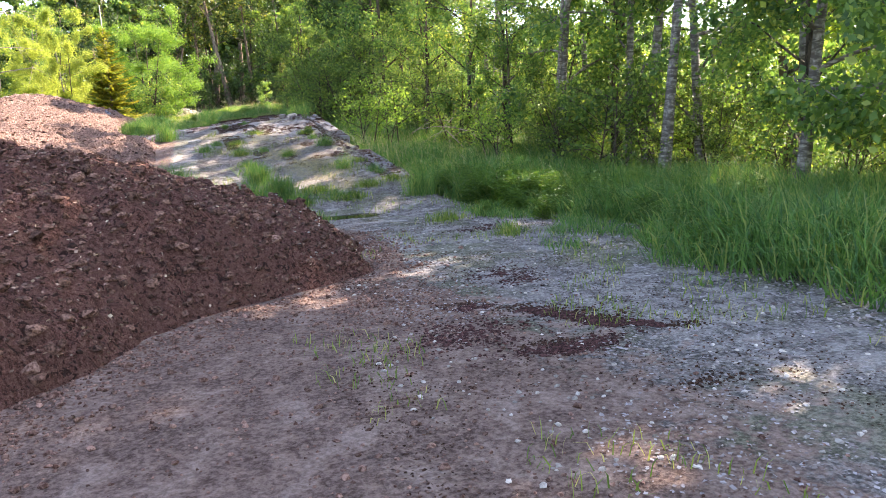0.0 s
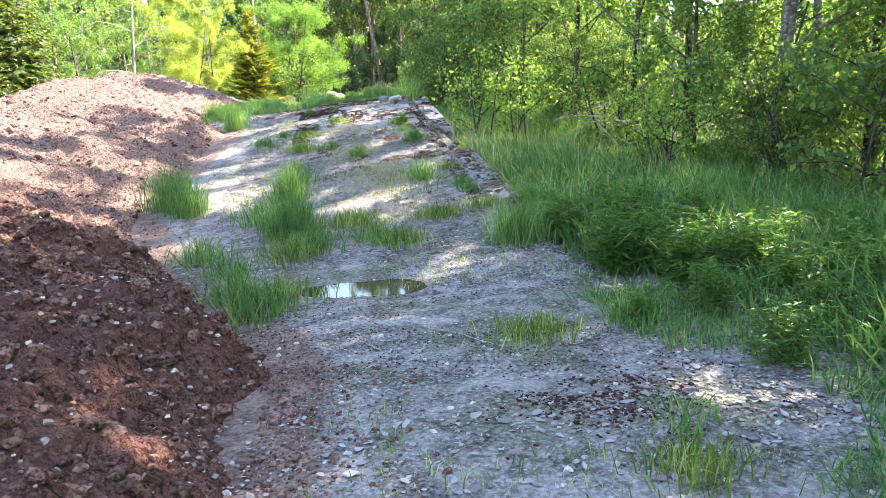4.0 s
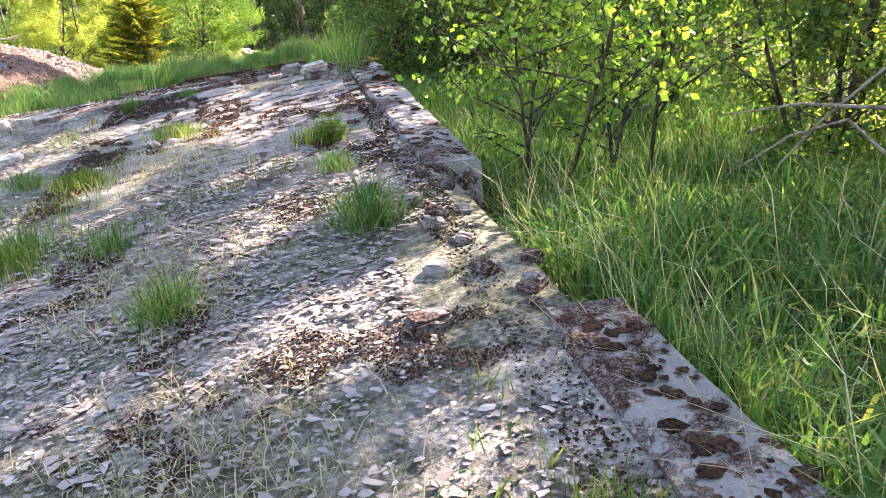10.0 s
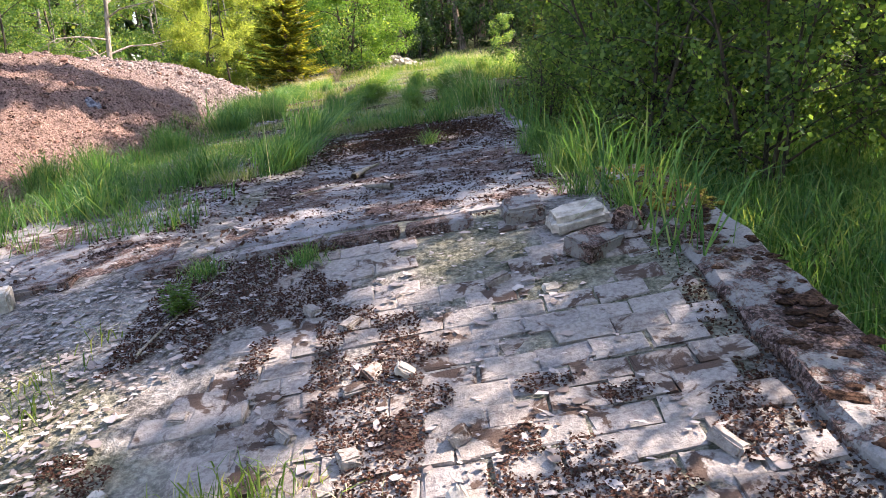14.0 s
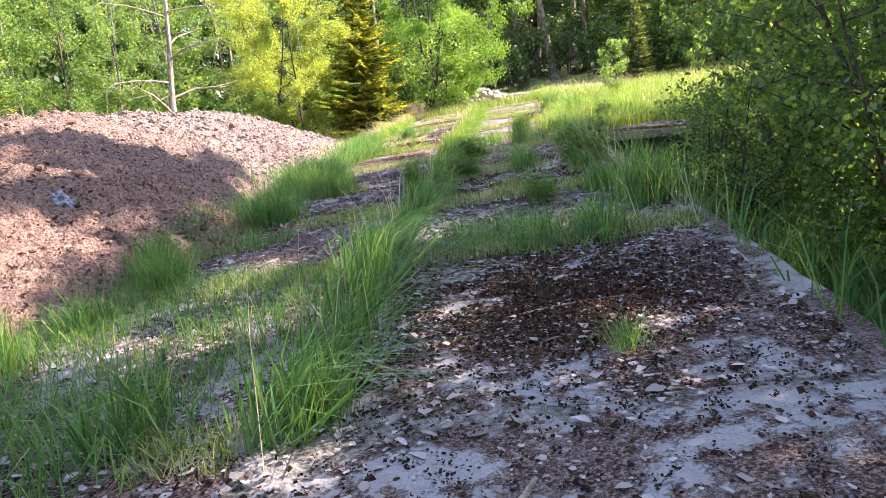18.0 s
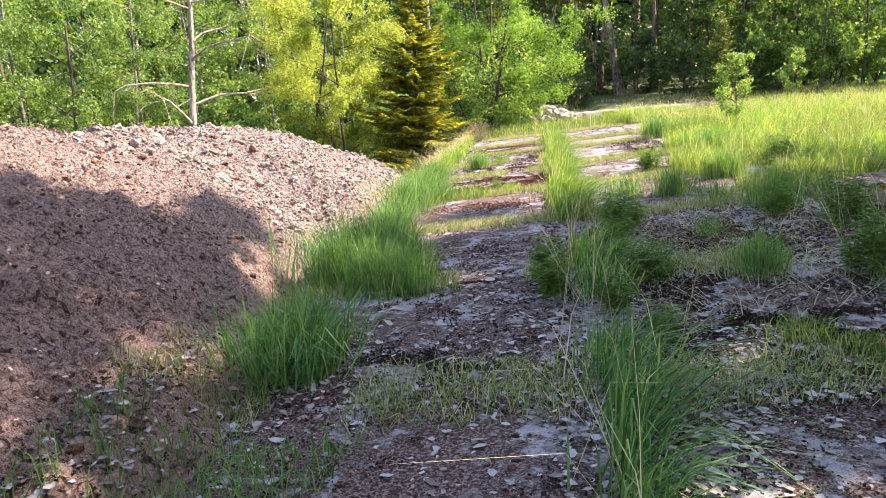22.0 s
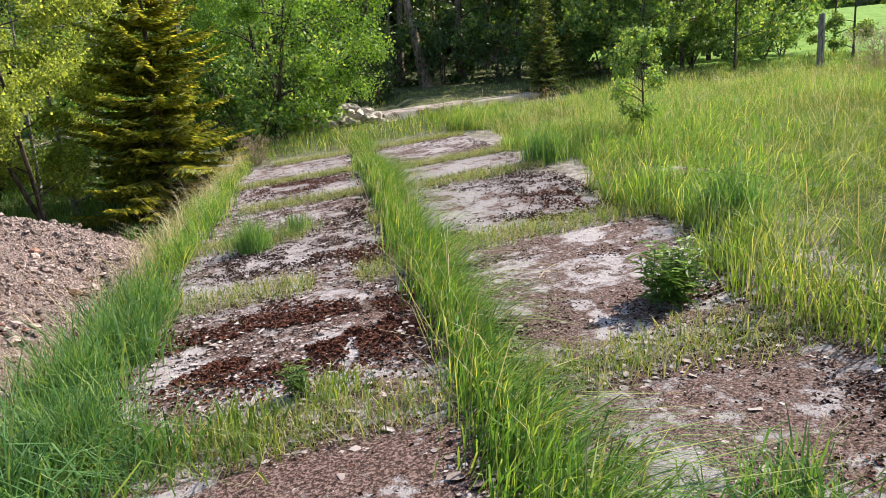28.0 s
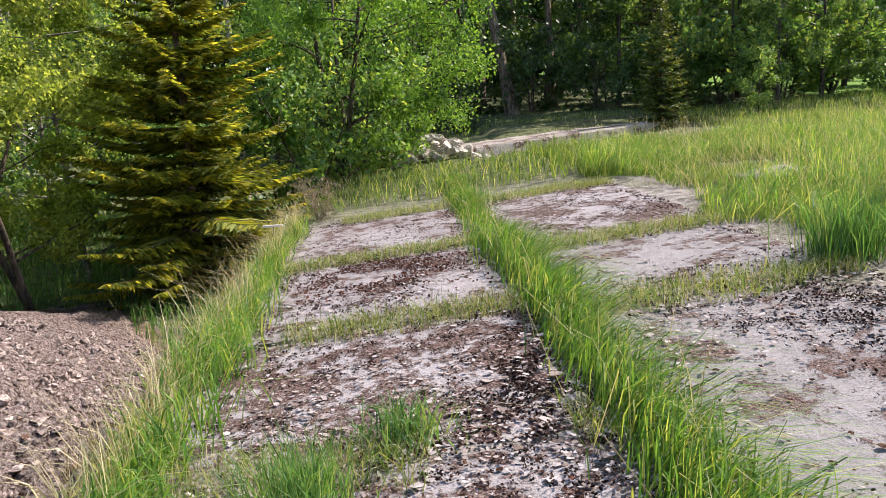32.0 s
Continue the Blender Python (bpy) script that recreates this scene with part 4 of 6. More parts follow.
put(limes, -0.6, 64.0, 1.0, 1.0, True)
yellow = tree("birch_tree", "yellow-green birch beside the golden spruce", 9.5, 0.07, 3.0, BIRCH, LEAF_YELLOW, 34000, 0.065, 72, 0.03, 0.15, 1, "tree", 1.0, 0.5, 0.3)
put(yellow, -6.4, 60.5, 0.0, 1.0, True)
put(yellow, -8.8, 64.5, 2.0, 1.05)
airy = tree("alder_tree", "slim alder with small yellow-green leaves beside the spruce", 8.0, 0.06, 2.5, BARK, LEAF_YELLOW, 36000, 0.05, 73, 0.1, 0.1, 2, "tree", 1.0, 0.5, 0.3)
put(airy, -5.7, 56.6, 0.6, 1.0, True)
put(airy, -7.6, 57.6, 2.9, 0.95)
dead = tree("dead_tree", "bare dead tree with grey branches", 10.5, 0.16, 3.3, DEADBARK, LEAF, 0, 0.1, 81, 0.06, 0.25, 1, "tree", 1.0, 0.5, 0.25)
put(dead, -10.1, 52.7, 0.0, 1.0, True)
pines = [tree("pine_tree", "tall bare-trunked pine of the far wood", 17, 0.3, 3.0, PINE, NEEDLE, 3000, 0.22, 91 + k, 0.45, 0.0) for k in range(2)]
r9 = random.Random(12)
plant_all(pines, [(6.9, 80, 1.0), (1.4, 82, 0.8), (2.3, 83, 0.75), (5.9, 84, 0.8), (4.4, 85, 0.85), (9.6, 83, 0.8)] + [(-8 + 3.4 * k + r9.uniform(-1, 1), 95 + r9.uniform(0, 16), r9.uniform(0.8, 1.15)) for k in range(12)], "pines of the far wood", 11)
plant_all(back_kinds, [(-20 + 4.6 * k + r9.uniform(-1, 1), 99 + r9.uniform(0, 8), r9.uniform(0.9, 1.2)) for k in range(10)] + [(16, 88, 0.7), (20, 83, 0.7), (24, 82, 0.6), (28, 88, 0.8)], "trees of the far wood", 13)
plant_all(thicket_kinds, [(31, 58, 0.8), (36, 52, 1), (-1.3, 62.4, 0.8), (-2.3, 63.4, 0.9), (-0.4, 65.6, 1.0), (-4.6, 62.6, 0.7)], "bushes before the far wood", 14)
plant_all(young_kinds, [(6.93, 51.5, 0.78), (14.8, 71, 1.0), (16.6, 47.5, 0.9), (19, 50, 0.9), (23, 60, 0.7), (13.2, 45.5, 0.8)], "saplings", 15)

far_kinds = [tree("far_tree", "dark tree of the far wood", 17 + 2 * k, 0.2, 4.6, PINE, LEAF_DARK if k else LEAF, 2300, 0.46, 95 + k, 0.04, 0.15, 1, "tree", 1.0, 0.45, 0.35) for k in range(2)]
plant_all(far_kinds, [(-44 + 3.3 * k + r9.uniform(-1, 1), 100 + r9.uniform(0, 8), r9.uniform(0.8, 1.1)) for k in range(24)], "trees of the far wood", 25)


def far_foliage(name, label, n, x0, x1, y0, y1, low, high, size, mat, seed):
    """The closed leaf mass of a wood's far side, ragged at the top."""
    r = np.random.default_rng(seed)
    x, y = r.uniform(x0, x1, n), r.uniform(y0, y1, n)
    run = x if x1 - x0 > y1 - y0 else y
    top = high * (0.82 + 0.5 * vnoise(run * 0.16, run * 0 + seed) + 0.3 * vnoise(run * 0.6, run * 0 + seed + 4))
    z = ground_z(x, y) + low + (top - low) * r.random(n) ** 0.85
    v, f = leaves(np.stack([x, y, z], -1), size, seed)
    return tagged(obj(name, v, f, mat), label, "wood", kind="stuff")


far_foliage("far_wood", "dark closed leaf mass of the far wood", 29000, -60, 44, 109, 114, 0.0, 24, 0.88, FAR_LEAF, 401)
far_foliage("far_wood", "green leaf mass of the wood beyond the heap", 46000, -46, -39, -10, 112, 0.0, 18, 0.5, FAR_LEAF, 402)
far_foliage("far_wood", "leaf mass of the wood beyond the meadow, coloured as if sunlit", 20000, 42, 50, -30, 44, 0.0, 12, 0.6, SUNNY_LEAF, 403)
far_foliage("far_wood", "distant wood beyond the green field", 9000, 30, 250, 226, 234, 0.0, 17, 2.3, FAR_LEAF, 404)
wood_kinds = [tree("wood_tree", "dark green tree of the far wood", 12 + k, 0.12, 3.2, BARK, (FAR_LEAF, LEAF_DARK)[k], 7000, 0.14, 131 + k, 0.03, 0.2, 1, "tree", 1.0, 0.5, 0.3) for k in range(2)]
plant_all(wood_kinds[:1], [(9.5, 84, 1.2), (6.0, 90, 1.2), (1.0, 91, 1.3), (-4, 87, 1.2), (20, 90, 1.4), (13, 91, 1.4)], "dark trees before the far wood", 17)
plant_all(wood_kinds[1:], [(12.5, 80.5, 1.0), (15.5, 83.5, 1.2), (18.5, 80, 1.1), (21.5, 83.5, 1.25), (24.5, 80.5, 1.0), (27.0, 84, 1.1), (14.2, 78.6, 0.8), (17.2, 78, 0.75), (22.0, 73.4, 0.62), (28.6, 73.2, 0.58), (20.2, 75.6, 0.8), (17.6, 74.6, 0.62), (29.6, 76, 0.6)], "green trees before the far wood", 17)
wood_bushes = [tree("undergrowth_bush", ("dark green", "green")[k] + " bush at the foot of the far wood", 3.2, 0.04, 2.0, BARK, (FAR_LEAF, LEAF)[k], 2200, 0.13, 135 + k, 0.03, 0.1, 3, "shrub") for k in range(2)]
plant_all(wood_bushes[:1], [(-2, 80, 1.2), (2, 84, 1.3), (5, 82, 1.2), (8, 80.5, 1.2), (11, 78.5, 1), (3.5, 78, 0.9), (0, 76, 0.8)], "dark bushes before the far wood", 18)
plant_all(wood_bushes[1:], [(14, 78, 1.1), (16.5, 77.5, 1.4), (19, 76.5, 1.1), (21.5, 77, 1.5), (24, 76.5, 1), (26.5, 78, 1.3), (29, 80, 1.0)], "green bushes before the far wood", 18)
# a young birch bent into an arch behind the heap
arch = empty("bent_birch", pose(-12.2, 31.6, float(surface_z(-12.2, 31.6))))
tagged(arch, "thin pale birch trunk bent over into an arch", "tree")
av, af = tubes([[(np.array([0.0, 0.0, -0.3]), 0.033), (np.array([0.05, 0.3, 1.2]), 0.030), (np.array([0.1, 1.0, 2.2]), 0.025), (np.array([0.1, 2.0, 2.8]), 0.020), (np.array([0.1, 3.2, 3.05]), 0.013), (np.array([0.1, 4.3, 3.0]), 0.012)]], 7)
obj("trunk", av, af, BIRCH, arch, True)

# ---- grass ----
def keep(mask, *a):
    return [q[mask] for q in a]


def strip(n, x, spread, y0, y1, seed):
    r = np.random.default_rng(seed)
    y = r.uniform(y0, y1, n)
    y = y[vnoise(y * 1.3, y * 0 + seed) + r.normal(0, 0.15, n) > -0.28]
    return x + 0.12 * vnoise(y * 0.8, y * 0 + seed + 9) + r.normal(0, 1, len(y)) * spread * (1 + 0.9 * vnoise(y * 0.9, y * 0 + seed + 5)), y


px, py = strip(11000, 1.74, 0.1, 28.2, 60, 1)
px, py = keep((py > 39.3) | ((py < 34.6) & (np.abs(px - 1.76) < 0.3)) | (vnoise(py * 0.9 + 3, py * 0) > 0.12), px, py)
py2 = np.random.default_rng(5).uniform(39.2, 60, 9000)
grass("joint_fresh_grass", "sunlit fresh green grass in the long slab joint", 1.74 + np.random.default_rng(6).normal(0, 0.11, 9000), py2, 0.29 * (1 + 0.9 * vnoise(py2 * 1.1 + 8, py2 * 0)), 0.01, JGRASS, 1.2, 31, None, (0.9, -0.3))
tall_ = np.where(py > 40, 0.28, np.where(py < 35, 0.5, 0.4)) * (1 + 0.9 * vnoise(py * 1.1 + 8, py * 0))
# Nearer blades take the darker grass colour to put shade into them.
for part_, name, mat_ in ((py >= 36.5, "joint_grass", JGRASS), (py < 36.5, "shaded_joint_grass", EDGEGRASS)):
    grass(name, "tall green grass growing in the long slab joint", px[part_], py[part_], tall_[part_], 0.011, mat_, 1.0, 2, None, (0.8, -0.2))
px, py = strip(12500, 0.0, 1.0, 34.3, 58, 3)
px, py = keep((vnoise(py * 1.15 + 2, py * 0) > -0.18) & ((py < 38.6) | (py > 39.6)), px, py)
spread_ = np.interp(py, [34, 35.3, 36.4, 38.4, 39.5, 42, 45, 47, 50, 58], [0.13, 0.13, 0.3, 0.28, 0.14, 0.3, 0.28, 0.17, 0.14, 0.12])
px = px * spread_ + np.interp(py, [34, 35.4, 36.5, 38, 40, 42, 44, 46, 48, 52, 58], [-0.38, -0.42, -0.75, -0.9, -0.72, -0.8, -1.0, -0.95, -1.1, -1.22, -1.25])
tall_ = np.interp(py, [34, 36, 38.5, 40, 46, 48, 58], [0.5, 0.62, 0.6, 0.5, 0.52, 0.36, 0.32]) * (1 + 0.8 * vnoise(py * 1.4, px * 1.4))
# Blue-green blades before y 45.5, fresh green ones beyond.
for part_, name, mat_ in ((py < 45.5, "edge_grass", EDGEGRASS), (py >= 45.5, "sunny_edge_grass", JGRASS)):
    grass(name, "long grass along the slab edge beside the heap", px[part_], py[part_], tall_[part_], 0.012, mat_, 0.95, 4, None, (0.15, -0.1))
sx_, sy_ = strip(1500, -1.22, 0.1, 46.5, 58, 35)
grass("dry_edge_grass", "bleached dry grass along the slab edge", sx_, sy_, 0.5, 0.008, STRAW, 0.7, 36)
qx, qy = [], []
for row, x0, x1 in ((deck_left, -1.1, 1.6), (deck_right, 1.9, 4.4)):
    for y in row[1:] if x0 < 0 else row[2:]:
        a_, b_ = scatter(1900, x0, x1, -1, 1, int(y * 10))
        b_ = np.sign(b_) * np.abs(b_) ** 1.4 * (0.34 + 0.3 * vnoise(a_ * 1.2, b_ * 0 + y + 50))
        keep_ = vnoise(a_ * 1.1, b_ * 0 + y) > -0.2
        qx.append(a_[keep_])
        qy.append(y + b_[keep_])
jx, jy = np.concatenate(qx), np.concatenate(qy)
odd = np.arange(len(jx)) % 5 < 2
grass("cross_joint_grass", "short olive grass growing in the cross joints", jx[~odd], jy[~odd], 0.15, 0.006, YGRASS, 1.2, 6)
grass("dry_joint_grass", "short dry grass in the cross joints", jx[odd], jy[odd], 0.13, 0.005, STRAW, 1.4, 37)
px, py = scatter(11000, -1.0, 1.6, 26.0, 33.5, 21)
px, py = keep((vnoise(px * 0.9, py * 0.9 + 7) - 0.2 * (px - 0.7) - 0.25 * step(31.6, 32.4, py) + 0.2 * vnoise(px * 4, py * 4) > -0.06), px, py)
grass("low_grass", "low green grass over the slabs beside the heap", px, py, 0.19, 0.007, GRASS, 1.0, 22)
px, py = scatter(700, 5.12, 5.5, 14.2, 16.5, 23)
grass("kerb_grass", "grass growing beside the end of the kerb wall", px, py, 0.3, 0.01, GRASS, 0.6, 24)
px, py = scatter(3000, 3.3, 4.6, 39.3, 44.2, 27)
px, py = keep(vnoise(px * 1.3, py * 1.3) + 0.5 * (px - 4.25) > 0.05, px, py)
grass("slab_side_grass", "grass spreading from the plateau onto the slabs", px, py, 0.42, 0.01, YGRASS, 0.7, 28)
px, py = scatter(9500, 0.8, 5.2, 1.2, 13.5, 29)
px, py = keep((vnoise(px * 0.9 + 3, py * 0.9) + 0.35 * np.exp(-((px - 1.6) / 0.6) ** 2 - ((py - 2.3) / 0.8) ** 2) > 0.16) & (vnoise(px * 3, py * 3) > -0.1), px, py)
grass("sparse_grass", "sparse low olive grass on the trodden soil", px, py, 0.09, 0.007, YGRASS, 0.9, 30)
px, py = scatter(9000, 3.6, 5.6, 4.6, 11.5, 42)
px, py = keep((vnoise(px * 1.4 + 21, py * 1.4) + 0.3 * vnoise(px * 5, py * 5) + 0.35 * (px - 4.6) > 0.1), px, py)
grass("verge_sprouts", "low green grass creeping from the verge onto the path", px, py, 0.16, 0.01, GRASS, 1.2, 43)
px, py = scatter(9000, 1.0, 4.4, 14, 24.5, 32)
px, py = keep((vnoise(px * 0.8 + 9, py * 0.8) > 0.12) & (vnoise(px * 3, py * 3) > -0.15) & ((py < 21.3) | (px < 2.3)), px, py)
grass("ramp_grass", "sparse low grass in the joints of the ramp", px, py, 0.11, 0.007, YGRASS, 0.9, 33)
px, py = strip(5200, 5.12, 0.07, 15, 26.5, 25)
px = px + 0.012 * (24 - py)
grass("overhanging_grass", "grass leaning over the outer side of the kerb wall", px, py, 0.4, 0.011, GRASS, 0.8, 26)
px, py = scatter(60000, 5.1, 10.5, 8, 39, 7)
px, py = keep((vnoise(px * 0.6, py * 0.6) > -0.32) & (px > verge_x(py) + 0.25 * vnoise(px * 1.1, py * 1.1)), px, py)
grass("meadow_grass", "lush green grass below the kerb wall", px, py, 0.45 * (1 + 0.9 * vnoise(px * 0.9 + 2, py * 0.9)), 0.017, GRASS, 1.0, 8, None, (-0.25, -0.2))
px, py = scatter(26000, 4.4, 10, 2.0, 15.5, 9)
px, py = keep((px > verge_x(py) + 0.9 * vnoise(px * 0.9, py * 0.9)) & (px > np.where(py > 13.4, 5.1, 0)), px, py)
grass("verge_grass", "long grass on the verge below the trees", px, py, (0.3 + 0.25 * step(0.0, 0.8, px - verge_x(py))) * (1 + 0.8 * vnoise(px * 0.8 + 2, py * 0.8)), 0.017, GRASS, 1.0, 10, None, (-0.2, 0.1))
px, py = scatter(92000, 3.9, 17, 39.4, 64, 11)
px = 3.9 + 13.1 * ((px - 3.9) / 13.1) ** 1.5
px, py = keep((px > 4.55 + 1.1 * vnoise(py * 0.55, px * 0) + 0.5 * vnoise(py * 1.7, px * 0.9)) & (vnoise(px * 0.9, py * 0.9 + 40) + 0.04 * (px - 4) > -0.24) & ((px < 4.66) | (py > 41.25)), px, py)
grass("plateau_grass", "yellow-green tall grass on the plateau", px, py, 0.35 * (1 + 1.2 * vnoise(px * 1.3 + 5, py * 1.3)), 0.0085, YGRASS, 1.5, 12, None, (0.45, -0.45))
lush = (vnoise(px * 0.5 + 11, py * 0.5) > -0.02) & (np.arange(len(px)) % 2 == 0)
grass("lush_plateau_grass", "fresh green patches of grass on the plateau", px[lush] + 0.07, py[lush] + 0.05, 0.52 * (1 + 0.8 * vnoise(px[lush] * 1.3 + 5, py[lush] * 1.3)), 0.012, JGRASS, 1.1, 34, None, (0.4, -0.3))
px, py = scatter(2600, 4.72, 6.2, 39.25, 41.25, 40)
px, py = keep(vnoise(px * 1.5, py * 1.5) - 0.55 * (px - 5.2) - 0.5 * (40.3 - py) > -0.1, px, py)
grass("cover_edge_grass", "yellow-green grass creeping over the cover slab", px, py, 0.36, 0.011, YGRASS, 1.0, 41, np.full(len(px), 2.42))
px, py = scatter(30000, 9.5, 22, -6, 38, 38)
grass("wood_grass", "thin grass on the floor of the wood", px, py, 0.42, 0.016, GRASS, 0.7, 39)
px, py = scatter(30000, -2, 30, 58, 76, 13)
px, py = keep(~((px > 0) & (px < 12) & (py > 63.5) & (py < 75)), px, py)
grass("far_grass", "sunlit grass towards the far wood", px, py, 0.36, 0.02, YGRASS, 0.8, 14)
px, py = scatter(16000, -13, -1.6, 48, 68, 15)
px, py = keep(heap_z(px, py) < ground_z(px, py) + 0.02, px, py)
grass("hollow_grass", "green grass in the hollow below the spruce", px, py, 0.4, 0.02, GRASS, 0.5, 16)
px, py = scatter(9000, 16, 30, 40, 58, 17)
grass("back_grass", "green grass beyond the plateau", px, py, 0.45, 0.025, GRASS, 0.4, 18)
px, py = scatter(14000, 4.0, 9, 24, 39.2, 19)
px, py = keep((px > 4.45), px, py)
grass("wall_grass", "tall grass hanging over the slab edge", px, py, 0.6, 0.013, GRASS, 0.7, 20)


# ---- bricks of the ramp ----
def brick_box(r):
    l_, w_, h_ = 0.231 + r.normal(0, 0.006), 0.141 + r.normal(0, 0.005), 0.06
    b_ = 0.008
    v = []
    for z, k in ((-h_, 0), (-b_, 0), (0, b_)):
        for sx, sy in ((-1, -1), (1, -1), (1, 1), (-1, 1)):
            v.append((sx * (l_ / 2 - k) + r.normal(0, 0.006), sy * (w_ / 2 - k) + r.normal(0, 0.006), z + (r.normal(0, 0.003) if z > -0.05 else 0)))
    f = [[4 * a_ + k, 4 * a_ + (k + 1) % 4, 4 * a_ + 4 + (k + 1) % 4, 4 * a_ + 4 + k] for a_ in (0, 1) for k in range(4)] + [[8, 9, 10, 11]]
    return np.array(v), f


rb = np.random.default_rng(90)
brick_shapes = [brick_box(rb) for _ in range(12)]
spots = []
for row in range(int(10.2 / 0.146)):
    y = 25.0 - 0.073 - row * 0.146
    for col in range(14):
        x = 1.72 + (col + 0.5 * (row % 2)) * 0.236
        if x > 4.54:
            continue
        cover = float(vnoise(x * 1.1 + 4, y * 1.1)) + 0.25 * float(vnoise(x * 4, y * 4))
        if cover > (0.2 if y > 21.6 and x > 2.35 else -0.2 if y > 21 and x > 2.35 else 0.1 if 15.1 < y < 16.0 and 3.5 < x < 4.4 else -0.4):
            continue
        if rb.random() < 0.05:
            continue
        spots.append((x + rb.normal(0, 0.008), y + rb.normal(0, 0.007), rb.normal(0, 0.03), rb.normal(-0.002, 0.004)))
slope = math.atan(0.1613)
cross = -math.atan(0.132)
ramp_bricks = empty("brick_ramp")
tagged(ramp_bricks, "ramp paved with pale worn bricks, moss in the joints", "pavement", kind="structure")
brick_meshes = []
for v, f in brick_shapes:
    me = bpy.data.meshes.new("brick")
    me.from_pydata(v.tolist(), [], f)
    me.materials.append(BRICK)
    brick_meshes.append(me)
spots.sort(key=lambda s: abs(s[1] - 23.0) + 0.3 * abs(s[0] - 3.2))
rest_v, rest_f = [], []
for k, (x, y, turn, lift) in enumerate(spots):
    z = float(deck(x, y)) + lift + 0.002
    m = Matrix.LocRotScale((x, y, z), Euler((slope, cross, turn)), None)
    if k < 300:
        ob = new("brick", brick_meshes[k * 5 % 12])
        ob.parent = ramp_bricks
        ob.matrix_basis = m
    else:
        v, f = brick_shapes[k * 5 % 12]
        o = len(rest_v)
        rest_v += [tuple(m @ Vector(q)) for q in v.tolist()]
        rest_f += [[i + o for i in q] for q in f]
tagged(obj("worn_bricks", rest_v, rest_f, BRICK, ramp_bricks), kind="stuff")


# ---- rocks, clods, moss ----
ICO_V = np.array([(-1, 1.618, 0), (1, 1.618, 0), (-1, -1.618, 0), (1, -1.618, 0), (0, -1, 1.618), (0, 1, 1.618), (0, -1, -1.618), (0, 1, -1.618), (1.618, 0, -1), (1.618, 0, 1), (-1.618, 0, -1), (-1.618, 0, 1)]) / 1.9
ICO_F = np.array([(0, 11, 5), (0, 5, 1), (0, 1, 7), (0, 7, 10), (0, 10, 11), (1, 5, 9), (5, 11, 4), (11, 10, 2), (10, 7, 6), (7, 1, 8), (3, 9, 4), (3, 4, 2), (3, 2, 6), (3, 6, 8), (3, 8, 9), (4, 9, 5), (2, 4, 11), (6, 2, 10), (8, 6, 7), (9, 8, 1)])


def lumps(px, py, size, seed, flat=0.75, sink=0.25, z=None):
    r = np.random.default_rng(seed)
    n = len(px)
    pz = surface_z(px, py) if z is None else z
    s = size[:, None, None] * (1 + r.normal(0, 0.22, (n, 12, 1)))
    a_ = r.uniform(0, 6.28, n)
    c_, s_ = np.cos(a_)[:, None], np.sin(a_)[:, None]
    v = ICO_V[None] * s
    x = v[..., 0] * c_ - v[..., 1] * s_
    y = v[..., 0] * s_ * 0.85 + v[..., 1] * c_
    v = np.stack([x + px[:, None], y + py[:, None], v[..., 2] * flat + pz[:, None] + (size * flat * (0.5 - sink))[:, None]], -1)
    return v.reshape(-1, 3), (ICO_F[None] + np.arange(n)[:, None, None] * 12).reshape(-1, 3)


def lump_stuff(name, label, px, py, size, mat, seed, flat=0.75, sink=0.25, category="clods", z=None):
    v, f = lumps(px, py, size, seed, flat, sink, z)
    return tagged(obj(name, v, f, mat), label, category, kind="stuff")


r = np.random.default_rng(77)
px, py = r.uniform(-8, 2.6, 42000), r.uniform(0, 50, 42000)
ok = heap_z(px, py) > ground_z(px, py) + 0.03
px, py = px[ok], py[ok]
near = np.where((px > -4.5), 1.0, 0.45)
sel = r.random(len(px)) < near * np.where(vnoise(px * 0.8, py * 0.8) > -0.1, 0.9, 0.45)
px, py = px[sel][:6000], py[sel][:6000]
lump_stuff("peat_clods", "crumbly reddish-brown peat clods on the heap", px, py, np.clip(r.lognormal(-4.1, 0.6, len(px)), 0.008, 0.1), CLOD, 78)
# Near-black clods that stand for shadowed gaps in the heap.
HOLECLOD = mat_plain("shaded_hole_peat", (0.03, 0.016, 0.013), (0.12, 0.065, 0.05), 40, 0.95, 0.15, True)
dx_, dy_ = px[::2] + 0.05, py[::2] + 0.06
lump_stuff("hole_clods", "dark peat clods standing for shaded holes in the heap", dx_, dy_, np.clip(r.lognormal(-4.0, 0.55, len(dx_)), 0.01, 0.08), HOLECLOD, 98, 0.6, 0.45)
fx, fy = r.uniform(-6.5, 2.6, 50000), r.uniform(1, 46, 50000)
fok = heap_z(fx, fy) > ground_z(fx, fy) + 0.02
FIBRE_SPOTS = fx[fok], fy[fok]
# Clod colour for the near end of the heap, darker than peat_clod.
DARKCLOD = mat_plain("dark_clod", (0.05, 0.024, 0.018), (0.29, 0.165, 0.125), 40, 0.97, 0.1, True)
bigx, bigy = r.uniform(-4, 2.4, 9000), r.uniform(2, 14, 9000)
bok = heap_z(bigx, bigy) > ground_z(bigx, bigy) + 0.02
lump_stuff("heap_lumps", "coarse lumps of darker reddish peat on the heap", bigx[bok], bigy[bok], np.clip(r.lognormal(-3.6, 0.45, bok.sum()), 0.012, 0.07), DARKCLOD, 116, 0.7, 0.4)
DRYCLOD = mat_plain("dry_clod", (0.14, 0.105, 0.095), (0.46, 0.39, 0.37), 40, 0.97, 0.1, True)
